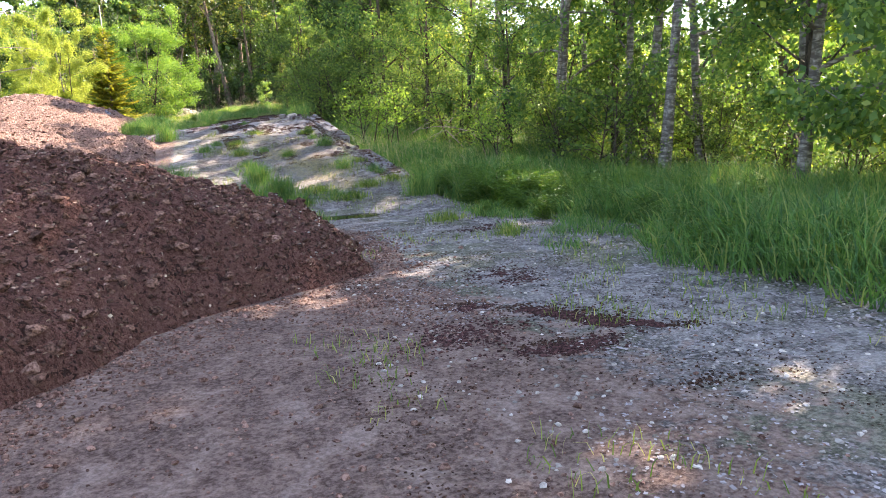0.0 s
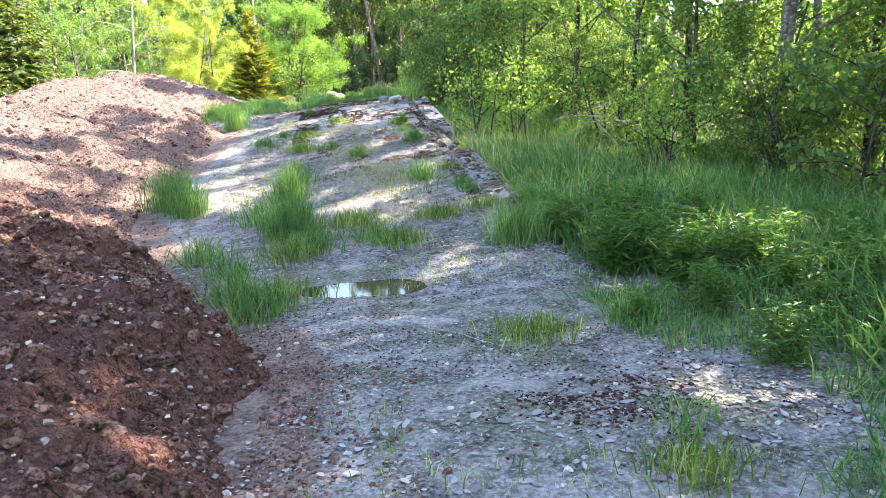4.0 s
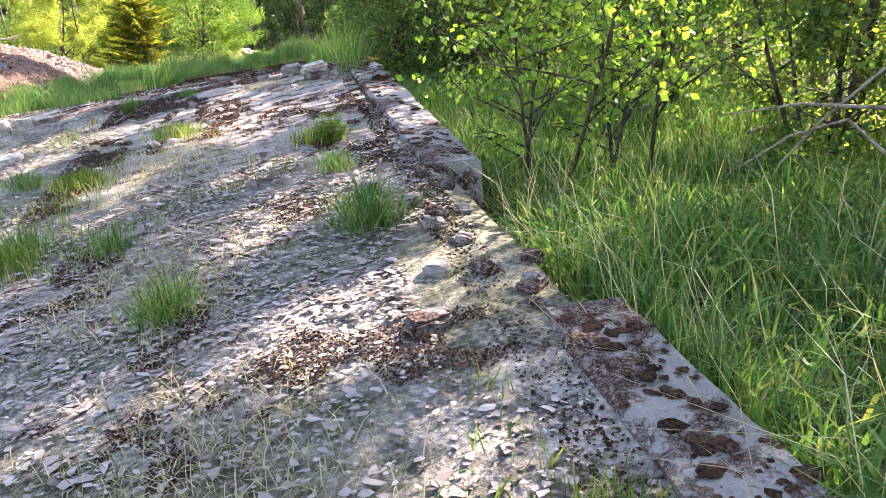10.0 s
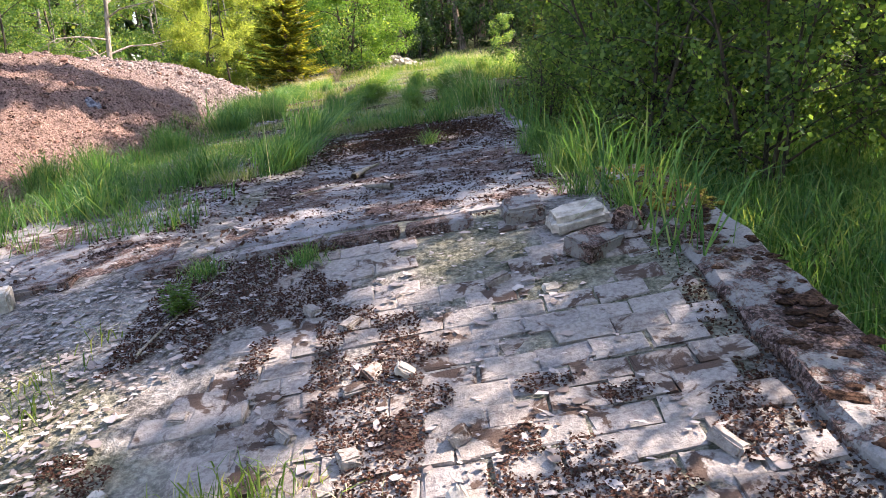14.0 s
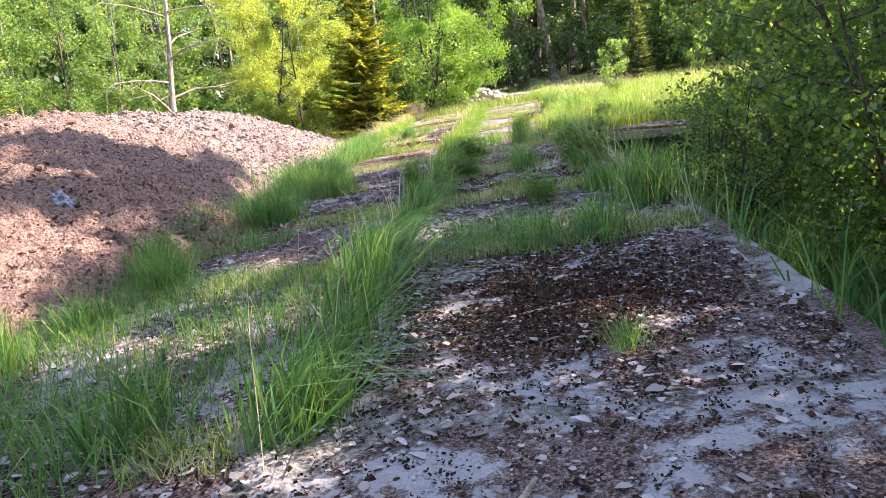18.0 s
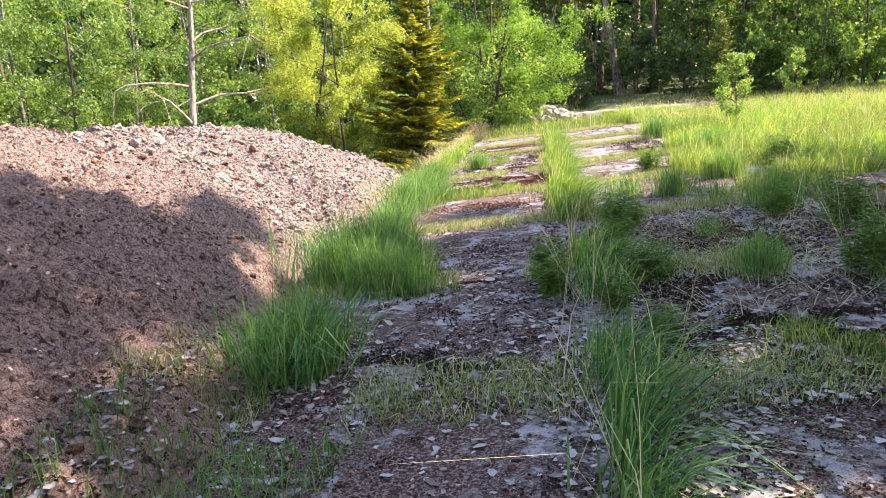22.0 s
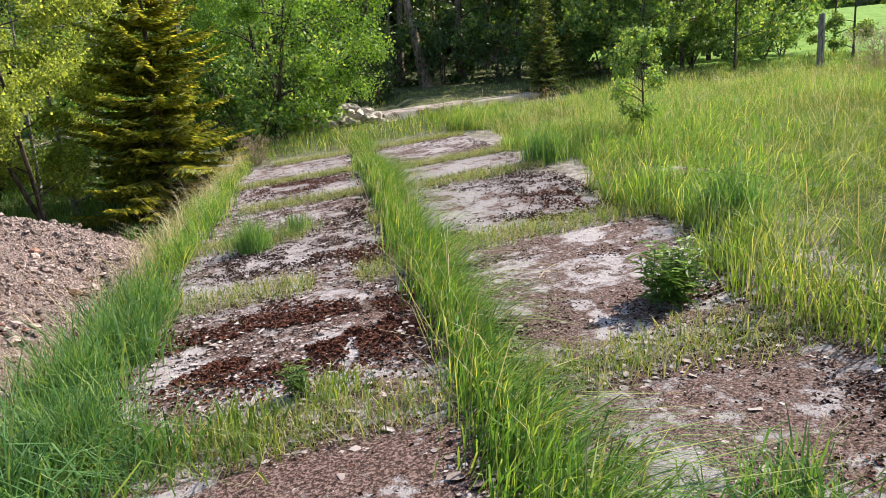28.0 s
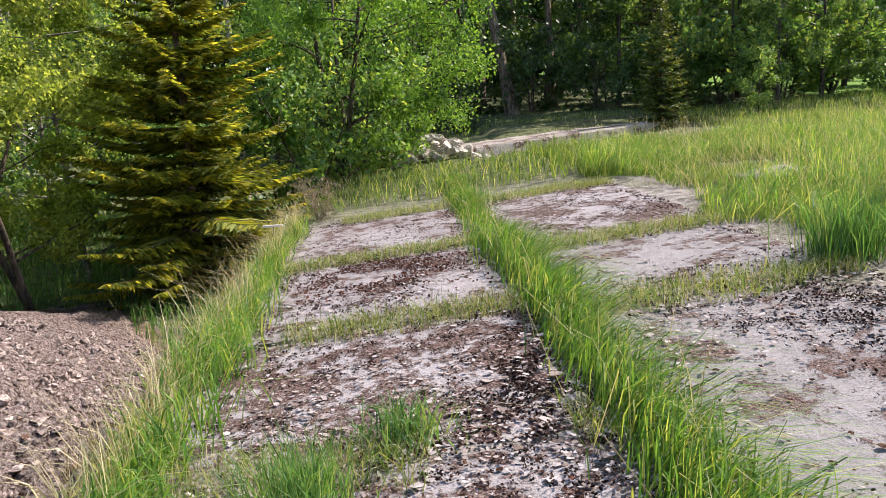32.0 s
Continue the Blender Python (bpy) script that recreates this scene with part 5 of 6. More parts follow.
farx, fary = r.uniform(-5.5, -1.2, 11000), r.uniform(39, 54, 11000)
bok = heap_z(farx, fary) > ground_z(farx, fary) + 0.02
lump_stuff("dry_lumps", "dry greyish lumps of peat at the far end of the heap", farx[bok], fary[bok], np.clip(r.lognormal(-3.75, 0.5, bok.sum()), 0.012, 0.09), DRYCLOD, 117, 0.75, 0.4)
py = np.concatenate([r.uniform(3, 40, 2600), r.uniform(3.5, 10, 2600)])
px = np.interp(py, FOOT_Y, FOOT_X) + np.abs(r.normal(0, 0.35, 5200)) - 0.1
lump_stuff("spilled_clods", "peat crumbs spilled along the foot of the heap", px, py, np.clip(r.lognormal(-4.8, 0.5, len(px)), 0.005, 0.04), CLOD, 79)
px, py = np.concatenate([r.normal(0.8, 1.1, 2600), r.normal(1.75, 0.33, 1500)]), np.concatenate([r.uniform(1.2, 6.5, 2600), r.normal(5.7, 0.55, 1500)])
lump_stuff("trodden_crumbs", "peat crumbs on the trodden soil", px, py, np.clip(r.lognormal(-4.9, 0.5, len(px)), 0.004, 0.03), CLOD, 80)
cx = np.concatenate([r.normal(a_, 0.12, 130) for a_ in (2.67, 2.85, 3.0, 3.15, 2.3, 3.49, 2.9, 2.46)])
cy = np.concatenate([r.normal(a_, 0.045, 130) for a_ in (5.0, 4.8, 4.6, 4.35, 5.33, 3.93, 3.0, 4.06)])
lump_stuff("dark_soil_crumbs", "dark soil crumbs dropped on the path", cx, cy, np.clip(r.lognormal(-4.9, 0.5, len(cx)), 0.003, 0.022), MOSS, 81, 0.6, 0.3)
DARKPEAT = mat_plain("dark_wet_peat", (0.03, 0.013, 0.012), (0.13, 0.06, 0.055), 40, 0.95, 0.15, True)
q_ = r.random(5200)
wx, wy = 2.62 + 0.7 * q_ + r.normal(0, 0.03, 5200), 4.88 - 0.95 * q_ + 0.05 * np.sin(9 * q_) + r.normal(0, 0.085, 5200) * np.sin(3.14 * (0.08 + 0.9 * q_))
sx0, sy0 = np.concatenate([r.normal(a_, w_, n_) for a_, w_, n_ in ((2.33, 0.09, 500), (2.55, 0.22, 1300), (3.1, 0.2, 1000), (2.0, 0.3, 1500), (4.1, 0.25, 900))]), np.concatenate([r.normal(a_, w_, n_) for a_, w_, n_ in ((5.17, 0.05, 500), (3.9, 0.07, 1300), (6.1, 0.22, 1000), (4.5, 0.2, 1500), (9.1, 0.2, 900))])
wx, wy = np.concatenate([wx, sx0]), np.concatenate([wy, sy0])
sel = vnoise(wx * 5, wy * 5) + 0.5 * vnoise(wx * 14, wy * 14) > -0.22
lump_stuff("dark_peat_smear", "dark wet peat trodden into the path", wx[sel], wy[sel], np.clip(r.lognormal(-4.75, 0.4, sel.sum()), 0.004, 0.024), DARKPEAT, 118, 0.5, 0.35)
px, py = scatter(1500, 1.2, 5.4, 2, 14, 82)
lump_stuff("pebbles", "small pale stones on the trodden soil", px, py, r.uniform(0.006, 0.022, len(px)), RUBBLE, 83, 0.6, 0.3, "pebbles")

# moss cushions
ky = r.uniform(15.0, 25.8, 1100)
kx = r.uniform(4.61, 4.94, 1100)
sel = (vnoise(kx * 3, ky * 1.4) > -0.02) | (r.random(1100) < 0.15) | ((ky < 20.5) & (r.random(1100) < 0.5))
sel &= (ky < 17.9) | (ky > 20.25)
kx, ky = kx[sel] + kerb_shift(ky[sel]), ky[sel]
lump_stuff("kerb_moss", "dark brown dried moss cushions on the kerb wall", kx, ky, np.clip(r.lognormal(-4.0, 0.55, len(kx)), 0.008, 0.06), MOSS, 84, 0.3, 0.3, "moss", deck(kx * 0 + 4.5, ky) + 0.05)
def flakes(name, label, px, py, size, mat, seed, category="moss", z=None, thick=0.02, flat=0.45):
    """A fuzzy mat of tiny crumbs and fronds."""
    c = np.stack([px, py, (surface_z(px, py) if z is None else z) + np.random.default_rng(seed).uniform(0.0, thick, len(px))], -1)
    v, f = leaves(c, size, seed, flat, 1.3)
    return tagged(obj(name, v, f, mat), label, category, kind="stuff")


flakes("peat_fibres", "shredded pale and dark fibres all over the peat heap", *FIBRE_SPOTS, 0.026, FIBRE, 97, "peat", None, 0.02, 0.3)
bx_, by_ = 3.1 + 0.55 * r.normal(0, 1, 15000), 29.9 + 0.6 * r.normal(0, 1, 15000)
sel = (vnoise(bx_ * 2.2, by_ * 2.2) + 0.4 * vnoise(bx_ * 7, by_ * 7) > -0.12) & (bx_ < 4.3) & (bx_ > 2.0)
flakes("brown_moss_patch", "dark reddish-brown moss patch in the middle of a slab", bx_[sel], by_[sel], 0.026, MOSS, 115, "moss", None, 0.02, 0.5)
RUST = mat_plain("rust_moss", (0.07, 0.028, 0.02), (0.2, 0.09, 0.066), 60, 0.97, 0.1, True, 0.9)
for k, (x, y, wx, wy, n_) in enumerate(((0.5, 44.0, 0.55, 0.4, 30000), (3.95, 43.3, 0.35, 0.35, 4000), (0.2, 41.2, 0.5, 0.3, 4000), (1.2, 46.2, 0.3, 0.4, 3000), (0.3, 52.4, 0.6, 0.5, 5000), (4.0, 47.2, 0.3, 0.6, 3000), (3.4, 37.6, 0.5, 0.5, 5000), (0.6, 37.6, 0.6, 0.5, 6000), (0.9, 40.9, 0.5, 0.25, 3000), (3.4, 41.0, 0.4, 0.4, 3000))):
    ux, uy = x + wx * r.normal(0, 1, n_), y + wy * r.normal(0, 1, n_)
    sel = (vnoise(ux * 2.2, uy * 2.2) + 0.4 * vnoise(ux * 7, uy * 7) > -0.12) & (ux > -1.0) & (ux < 4.35)
    flakes("rusty_moss_patch", "rust-brown dry moss patch on a slab", ux[sel], uy[sel], 0.027, RUST, 500 + k, "moss", None, 0.016, 0.5)
gx1, gy1 = scatter(9000, 4.42, 4.64, 15, 25.4, 99)
flakes("gutter_moss", "dark moss and crumbs in the gutter beside the kerb wall", gx1, gy1, 0.016, MOSS, 100, "moss", deck(gx1, gy1) - 0.012, 0.016, 0.5)
BROWNMOSS = mat_plain("brown_moss", (0.035, 0.016, 0.012), (0.14, 0.07, 0.052), 45, 0.97, 0.1, False, 0.9)
mx, my = scatter(270000, 1.7, 4.5, 17, 25.2, 85)
sel = vnoise(mx * 1.6 + 8, my * 1.6) + 0.45 * vnoise(mx * 6, my * 6) + 0.08 * vnoise(mx * 14, my * 14) > np.where(my < 20.5, 0.3, np.where(mx > 2.2, 0.2, 0.17))
flakes("ramp_moss", "brown fuzzy moss mats over the bricks", mx[sel], my[sel], 0.0125, BROWNMOSS, 86, "moss", None, 0.014, 0.6)
mx, my = scatter(150000, -1.1, 4.4, 25.4, 56, 91)
sel = vnoise(mx * 0.8 + 30, my * 0.8 + 3) + 0.35 * vnoise(mx * 4, my * 4) + 0.2 * vnoise(mx * 14, my * 14) > np.where(my > 40, 0.4, 0.22)
flakes("slab_moss_mats", "reddish-brown moss mats on the slabs", mx[sel], my[sel], 0.013, MOSS, 92, "moss", None, 0.014, 0.6)
ox, oy = scatter(18000, -1.1, 4.4, 25.6, 57, 120)
bare_ = np.exp(-(((ox - 3.0) / 0.85) ** 2 + ((oy - 47.6) / 1.2) ** 2) ** 2) + np.exp(-(((ox - 3.1) / 0.9) ** 2 + ((oy - 51.4) / 0.8) ** 2) ** 2) + np.exp(-(((ox - 0.75) / 0.4) ** 2 + ((oy - 44.7) / 0.4) ** 2) ** 2)
sel = (vnoise(ox * 0.9 + 17, oy * 0.9) + 0.5 * vnoise(ox * 3, oy * 3) + np.where(oy < 39.5, 0.28, 0.12) - 0.75 * bare_ + 0.3 * ((ox > 2.2) & (oy > 34) & (oy < 37)) > 0.02) & (np.abs(ox - 1.74) > 0.12)
ox, oy = ox[sel], oy[sel]
wide_ = np.clip(r.lognormal(-3.7, 0.5, len(ox)), 0.009, 0.07)
many = np.clip((wide_ / 0.007) ** 1.55, 5, 34).astype(int)
ux, uy = np.repeat(ox, many) + np.repeat(wide_, many) * r.normal(0, 0.6, many.sum()), np.repeat(oy, many) + np.repeat(wide_, many) * r.normal(0, 0.6, many.sum())
BLACKMOSS = mat_plain("black_moss", (0.018, 0.011, 0.01), (0.085, 0.05, 0.043), 60, 0.97, 0.1, True, 0.9)
flakes("moss_spots", "small dark moss rosettes dotted over the slabs", ux, uy, 0.0155, BLACKMOSS, 121, "moss", None, 0.014, 0.5)
for k, (x, y, wx_, wy_, n_) in enumerate(((3.0, 34.9, 0.6, 0.45, 15000), (2.7, 35.6, 0.3, 0.3, 5000), (3.5, 34.2, 0.5, 0.3, 8000), (0.7, 38.0, 0.5, 0.5, 11000), (3.25, 37.4, 0.35, 0.4, 6000), (0.6, 34.7, 0.5, 0.25, 5000), (2.9, 46.4, 0.6, 0.2, 5000), (3.9, 48.3, 0.35, 0.8, 7000), (0.3, 46.6, 0.6, 0.35, 6000), (1.3, 48.6, 0.25, 0.5, 4000), (3.6, 41.4, 0.4, 0.4, 5000), (2.6, 43.2, 0.4, 0.3, 5000), (3.5, 44.6, 0.5, 0.4, 6000), (2.4, 44.9, 0.3, 0.3, 3000))):
    ux, uy = x + wx_ * r.normal(0, 1, n_), y + wy_ * r.normal(0, 1, n_)
    sel = (vnoise(ux * 4, uy * 4) + 0.5 * vnoise(ux * 11, uy * 11) > 0.0) & (ux > -1.0) & (ux < 4.35)
    flakes("black_moss_patch", "ragged blackish moss patch on a slab", ux[sel], uy[sel], 0.021, BLACKMOSS, 520 + k, "moss", None, 0.014, 0.5)
mx, my = scatter(26000, 0.9, 5.2, 1.5, 14, 93)
sel = vnoise(mx * 1.1 + 3, my * 1.1) + 0.3 * vnoise(mx * 4, my * 4) > 0.0
flakes("soil_crumbs", "dark crumbs and bits of bark on the trodden soil", mx[sel], my[sel], 0.017, MOSS, 94, "crumbs", None, 0.008, 0.75)
mx, my = scatter(30000, 0.9, 5.4, 1.5, 14.5, 95)
sel = vnoise(mx * 0.9 + 13, my * 0.9) + 0.1 * (mx - 3) > -0.12
flakes("pale_litter", "small pale leaf scraps on the trodden soil", mx[sel], my[sel], 0.022, LITTER, 96, "leaves", None, 0.008, 0.8)
mx, my = scatter(7000, -1.1, 4.4, 25.4, 56, 87)
sel = ((my < 41) & (vnoise(mx * 0.8, my * 0.8 + 3) + 0.3 * vnoise(mx * 4, my * 4) > 0.1)) | ((my > 41) & (vnoise(mx * 0.9, my * 0.9) > 0.12) & (r.random(len(mx)) < 0.5)) | ((my < 28.3) & (r.random(len(mx)) < 0.35))
mx, my = mx[sel], my[sel]
lump_stuff("slab_moss", "dark moss cushions on the concrete slabs", mx, my, np.clip(r.lognormal(-4.5, 0.5, len(mx)), 0.005, 0.032), MOSS, 88, 0.3, 0.35, "moss")
mx, my = scatter(900, 4.55, 5.0, 24.6, 25.9, 89)
lump_stuff("green_moss", "yellow-green moss on the kerb's end", mx[:160], my[:160], r.uniform(0.015, 0.04, 160), GREENMOSS, 90, 0.4, 0.3, "moss", deck(mx[:160] * 0 + 4.5, my[:160]) + 0.05)


# ---- leaf litter ----
def litter(name, label, px, py, size, seed, z=None):
    c = np.stack([px, py, (surface_z(px, py) if z is None else z) + np.random.default_rng(seed).uniform(0.003, 0.011, len(px))], -1)
    r_ = np.random.default_rng(seed + 1000)
    n = len(c)
    s = (size * np.clip(r_.lognormal(-0.85, 0.5, n), 0.2, 1.2))[:, None]
    ang = r_.uniform(0, 6.28, n)[:, None] + np.arange(6)[None] * 1.047 + r_.normal(0, 0.12, (n, 6))
    rad = s * r_.uniform(0.45, 1.2, (n, 6))
    u = rad * np.cos(ang) * r_.uniform(0.95, 1.35, (n, 1))
    w = rad * np.sin(ang) * r_.uniform(0.6, 0.95, (n, 1))
    t_ = r_.uniform(0, 6.28, n)[:, None]
    curl = r_.uniform(-0.1, 0.45, (n, 1)) * np.abs(w) + r_.normal(0, 0.06, (n, 6)) * s + r_.normal(0, 0.14, (n, 1)) * u
    v = np.stack([c[:, :1] + u * np.cos(t_) - w * np.sin(t_), c[:, 1:2] + u * np.sin(t_) + w * np.cos(t_), c[:, 2:] + curl], -1)
    f = (np.arange(n)[:, None] * 6 + np.arange(6)[None]).tolist()
    return tagged(obj(name, v.reshape(-1, 3), f, LITTER), label, "leaves", kind="stuff")


lx, ly = scatter(120000, -1.1, 4.4, 25.4, 57, 101)
bare_ = np.exp(-(((lx - 3.0) / 0.85) ** 2 + ((ly - 47.6) / 1.3) ** 2) ** 2) + np.exp(-(((lx - 3.1) / 0.9) ** 2 + ((ly - 51.4) / 0.8) ** 2) ** 2) + np.exp(-(((lx - 0.8) / 0.45) ** 2 + ((ly - 41.6) / 0.5) ** 2) ** 2) + 0.85 * np.exp(-(((lx - 0.8) / 0.8) ** 2 + ((ly - 33.0) / 1.4) ** 2) ** 2)
dens = (1 - 0.92 * bare_) * np.where(ly < 28.3, 0.25, np.where(ly < 41, 0.8, 0.62)) * np.where(vnoise(lx * 0.7 + 5, ly * 0.7) > -0.15, 1, 0.35)
sel = np.random.default_rng(1).random(len(lx)) < dens
litter("slab_litter", "pale dead leaves strewn over the slabs", lx[sel], ly[sel], np.where((ly[sel] < 40) & (ly[sel] > 31), 0.037, 0.029), 102)
ex_, ey_ = scatter(62000, -1.1, 4.4, 25.4, 56.5, 111)
near_ = np.minimum(np.minimum(np.abs(ex_ - 1.74) - 0.16, ex_ + 1.15), 4.42 - ex_)
for row, side in ((deck_left, ex_ < 1.74), (deck_right, ex_ >= 1.74)):
    for y in row:
        near_ = np.where(side, np.minimum(near_, np.abs(ey_ - y)), near_)
rag_ = np.random.default_rng(112).random(len(ex_)) < np.exp(-(np.maximum(near_, 0) / 0.3) ** 2) * (0.6 + 0.9 * vnoise(ex_ * 1.4, ey_ * 1.4))
half_ = np.arange(len(ex_)) % 2 == 0
litter("edge_litter", "curled pale dead leaves gathered along the grassy joints", ex_[rag_ & half_], ey_[rag_ & half_], 0.042, 113)
flakes("edge_moss", "dark reddish-brown moss and mould along the grassy joints", ex_[rag_ & ~half_], ey_[rag_ & ~half_], 0.03, MOSS, 114)
lx, ly = scatter(5200, 1.95, 4.4, 42.5, 45.7, 122)
litter("slab_litter", "pale dead leaves strewn over a brown mossy slab", lx, ly, 0.03, 123)
lx, ly = scatter(64000, 0.8, 4.66, 13, 25.2, 103)
sel = (vnoise(lx * 0.9 + 2, ly * 0.9) > -0.3) & ((ly > 18.2) | (np.arange(len(lx)) % 9 < 5)) & ((ly < 21.2) | ((lx < 2.2) & (np.arange(len(lx)) % 2 == 0)) | (np.arange(len(lx)) % 7 == 0))
litter("ramp_litter", "grey dead leaves lying on the ramp", lx[sel], ly[sel], 0.031, 104)
lx, ly = scatter(16000, 2.6, 6.2, 3, 15, 105)
sel = (vnoise(lx * 0.8, ly * 0.8) + 0.25 * (lx - 3.8) > 0) & ((lx > 4.4) | (np.arange(len(lx)) % 5 < 2))
litter("verge_litter", "dead leaves along the verge of the path", lx[sel], ly[sel], 0.032, 106)
lx, ly = scatter(4200, 4.75, 15, 39.1, 41.15, 107)
litter("cover_litter", "brown leaves lying on the cover slab", lx, ly, 0.05, 108, 2.425 + 0.012 * (lx - 4.7))
lx, ly = scatter(9000, 7, 20, 8, 36, 109)
litter("wood_litter", "brown leaves on the floor of the wood", lx, ly, 0.07, 110)


# ---- stones and blocks ----
def block(name, label, x, y, l_, w_, h_, turn, mat, seed, tilt=(0, 0), lift=0.0, worn=0.018, category="stone", group=""):
    r_ = np.random.default_rng(seed)
    bm = bmesh.new()
    bmesh.ops.create_cube(bm, size=1)
    bmesh.ops.scale(bm, verts=bm.verts, vec=(l_, w_, h_))
    bmesh.ops.subdivide_edges(bm, edges=bm.edges[:], cuts=2, use_grid_fill=True)
    bmesh.ops.bevel(bm, geom=[e for e in bm.edges if e.calc_face_angle(0) > 1], offset=worn, segments=2, affect="EDGES")
    for v in bm.verts:
        v.co += Vector(r_.normal(0, worn * 0.2, 3))
    me = bpy.data.meshes.new(name)
    bm.to_mesh(me)
    bm.free()
    me.materials.append(mat)
    ob = new(name, me)
    base = surface_z(x, y)
    ob.matrix_basis = Matrix.LocRotScale((x, y, float(base) + h_ / 2 + lift), Euler((radians(tilt[0]) + slope * (y < 25), radians(tilt[1]) + cross, radians(turn))), None)
    return tagged(ob, label, category, group)


edge = "edge stones at the top of the ramp"
for k, (x, y, l_) in enumerate(((0.1, 25.5, 0.46), (0.75, 25.32, 0.5), (1.66, 25.22, 0.52), (2.4, 25.2, 0.55), (2.92, 25.16, 0.46), (3.4, 25.12, 0.42))):
    block("edge_stone", "mossy concrete edge stone at the ramp's top", x, y, l_, 0.2, 0.18, r.normal(0, 2), MOSSYSLAB, 120 + k, (r.normal(0, 2), 0), -0.155, 0.015, "stone", edge)
block("stone_block", "weathered concrete block lying at the ramp's top", 3.9, 24.98, 0.24, 0.2, 0.12, 6, KERB, 131, (3, 2), -0.02)
block("stone_block", "rounded pale concrete block among dead leaves", 4.17, 24.72, 0.33, 0.2, 0.11, 4, RUBBLE, 132, (2, -3), -0.01, 0.03)
block("stone_block", "clean grey concrete block lying loose on the bricks", 4.18, 24.36, 0.27, 0.19, 0.1, 38, KERB, 133, (0, 4), -0.015, 0.008)
block("stone_block", "dark broken block beside the kerb wall", 4.43, 24.62, 0.2, 0.14, 0.09, 60, KERB, 134, (8, 4), -0.02)
block("stone_slab", "pale loose stone slab at the edge of the ramp", 0.9, 23.36, 0.36, 0.22, 0.07, 8, RUBBLE, 135, (2, 0), -0.02)
block("stone_block", "pale concrete block at the ramp's grassy corner", 0.28, 25.05, 0.36, 0.2, 0.16, 4, RUBBLE, 137, (2, 0), -0.03, 0.014)
block("stone_block", "small pale concrete block at the ramp's grassy corner", 0.62, 25.06, 0.2, 0.18, 0.15, 20, RUBBLE, 138, (3, 4), -0.03, 0.014)
block("stone_block", "pale concrete block fallen on the ramp", 4.2, 18.15, 0.2, 0.12, 0.08, 15, KERB, 136, (0, 6), -0.02)
for k in range(26):
    x, y = (r.uniform(2.0, 4.3), r.uniform(20.5, 24.3)) if k > 3 else ((4.07, 22.12), (3.0, 23.05), (2.9, 22.9), (2.5, 22.6))[k]
    block("brick_fragment", "broken piece of pale brick lying on the ramp", x, y, r.uniform(0.06, 0.14), r.uniform(0.05, 0.1), r.uniform(0.02, 0.06), r.uniform(0, 180), BRICK if k % 3 else RUBBLE, 140 + k, (r.normal(0, 12), r.normal(0, 12)), -0.012, 0.008, "brick", "broken bricks on the ramp")

for k in range(22):
    block("rubble_stone", "broken grey piece of the ruined kerb", r.normal(4.6, 0.17), r.uniform(18.0, 20.2), r.uniform(0.07, 0.17), r.uniform(0.06, 0.12), r.uniform(0.04, 0.09), r.uniform(0, 180), (KERB, MOSSYSLAB)[k % 2], 170 + k, (r.normal(0, 12), r.normal(0, 12)), -0.02, 0.015, "stone", "pieces of the ruined kerb")

# rubble heap and concrete track before the far wood
for k in range(64):
    a_, q = r.uniform(0, 6.28), r.random() ** 0.5
    x, y = 1.75 + 1.75 * q * math.cos(a_), 66.2 + 1.0 * q * math.sin(a_)
    block("rubble_stone", "pale broken concrete stone of a rubble heap", x, y, r.uniform(0.2, 0.5), r.uniform(0.18, 0.35), r.uniform(0.12, 0.25), r.uniform(0, 180), RUBBLE, 200 + k, (r.normal(0, 15), r.normal(0, 15)), 0.62 * (1 - q), 0.03, "stone", "rubble heap")
tv = []
for k in range(24):
    x = 2.9 + 8.2 * k / 23
    yc, zc = 67.4 + 0.66 * (x - 2.9), 2.92 + 0.045 * (x - 2.9)
    for dy, dz in ((-1.3, -0.5), (-1.3, 0.12), (-1.25, 0.16), (1.4, 0.2), (1.45, -0.4)):
        tv.append((x, yc + dy + r.normal(0, 0.02), zc + dz + r.normal(0, 0.01)))
tf = [[k * 5 + j, (k + 1) * 5 + j, (k + 1) * 5 + j + 1, k * 5 + j + 1] for k in range(23) for j in range(4)] + [[0, 1, 2, 3, 4], [119, 118, 117, 116, 115]]
tagged(obj("track", tv, tf, TRACK), "raised concrete track leading into the wood", "track", kind="structure")
for k, (x, y) in enumerate(((6.6, 55.3), (5.3, 47.3))):
    block("broken_slab", "cracked grey slab lying in the grass", x, y, 1.15 - 0.3 * k, 0.75, 0.1, 12, SLAB, 260 + k, (0, 3), 0.02, 0.02, "slab")


# ---- wooden and metal things ----
def stick(name, label, pts, rad, mat, category="branch", group="", sides=6):
    q = [(np.array(p), rad * (1 - 0.7 * k / (len(pts) - 1))) for k, p in enumerate(pts)]
    v, f = tubes([q], sides)
    return tagged(obj(name, v, f, mat, smooth=True), label, category, group)


def lying(x, y, turn, length, rise=0.02, bend=0.08, n=6, seed=1):
    r_ = np.random.default_rng(seed)
    out = []
    for k in range(n):
        q = k / (n - 1)
        px_ = x + math.cos(turn) * length * q - math.sin(turn) * bend * math.sin(3.1 * q) + r_.normal(0, 0.006)
        py_ = y + math.sin(turn) * length * q + math.cos(turn) * bend * math.sin(3.1 * q)
        out.append((px_, py_, float(surface_z(px_, py_)) + rise))
    return out


stick("fallen_branch", "thick pale broken branch lying on the slabs", lying(2.68, 27.15, 1.25, 0.62, 0.03, 0.02, 6, 1), 0.034, DRYWOOD)
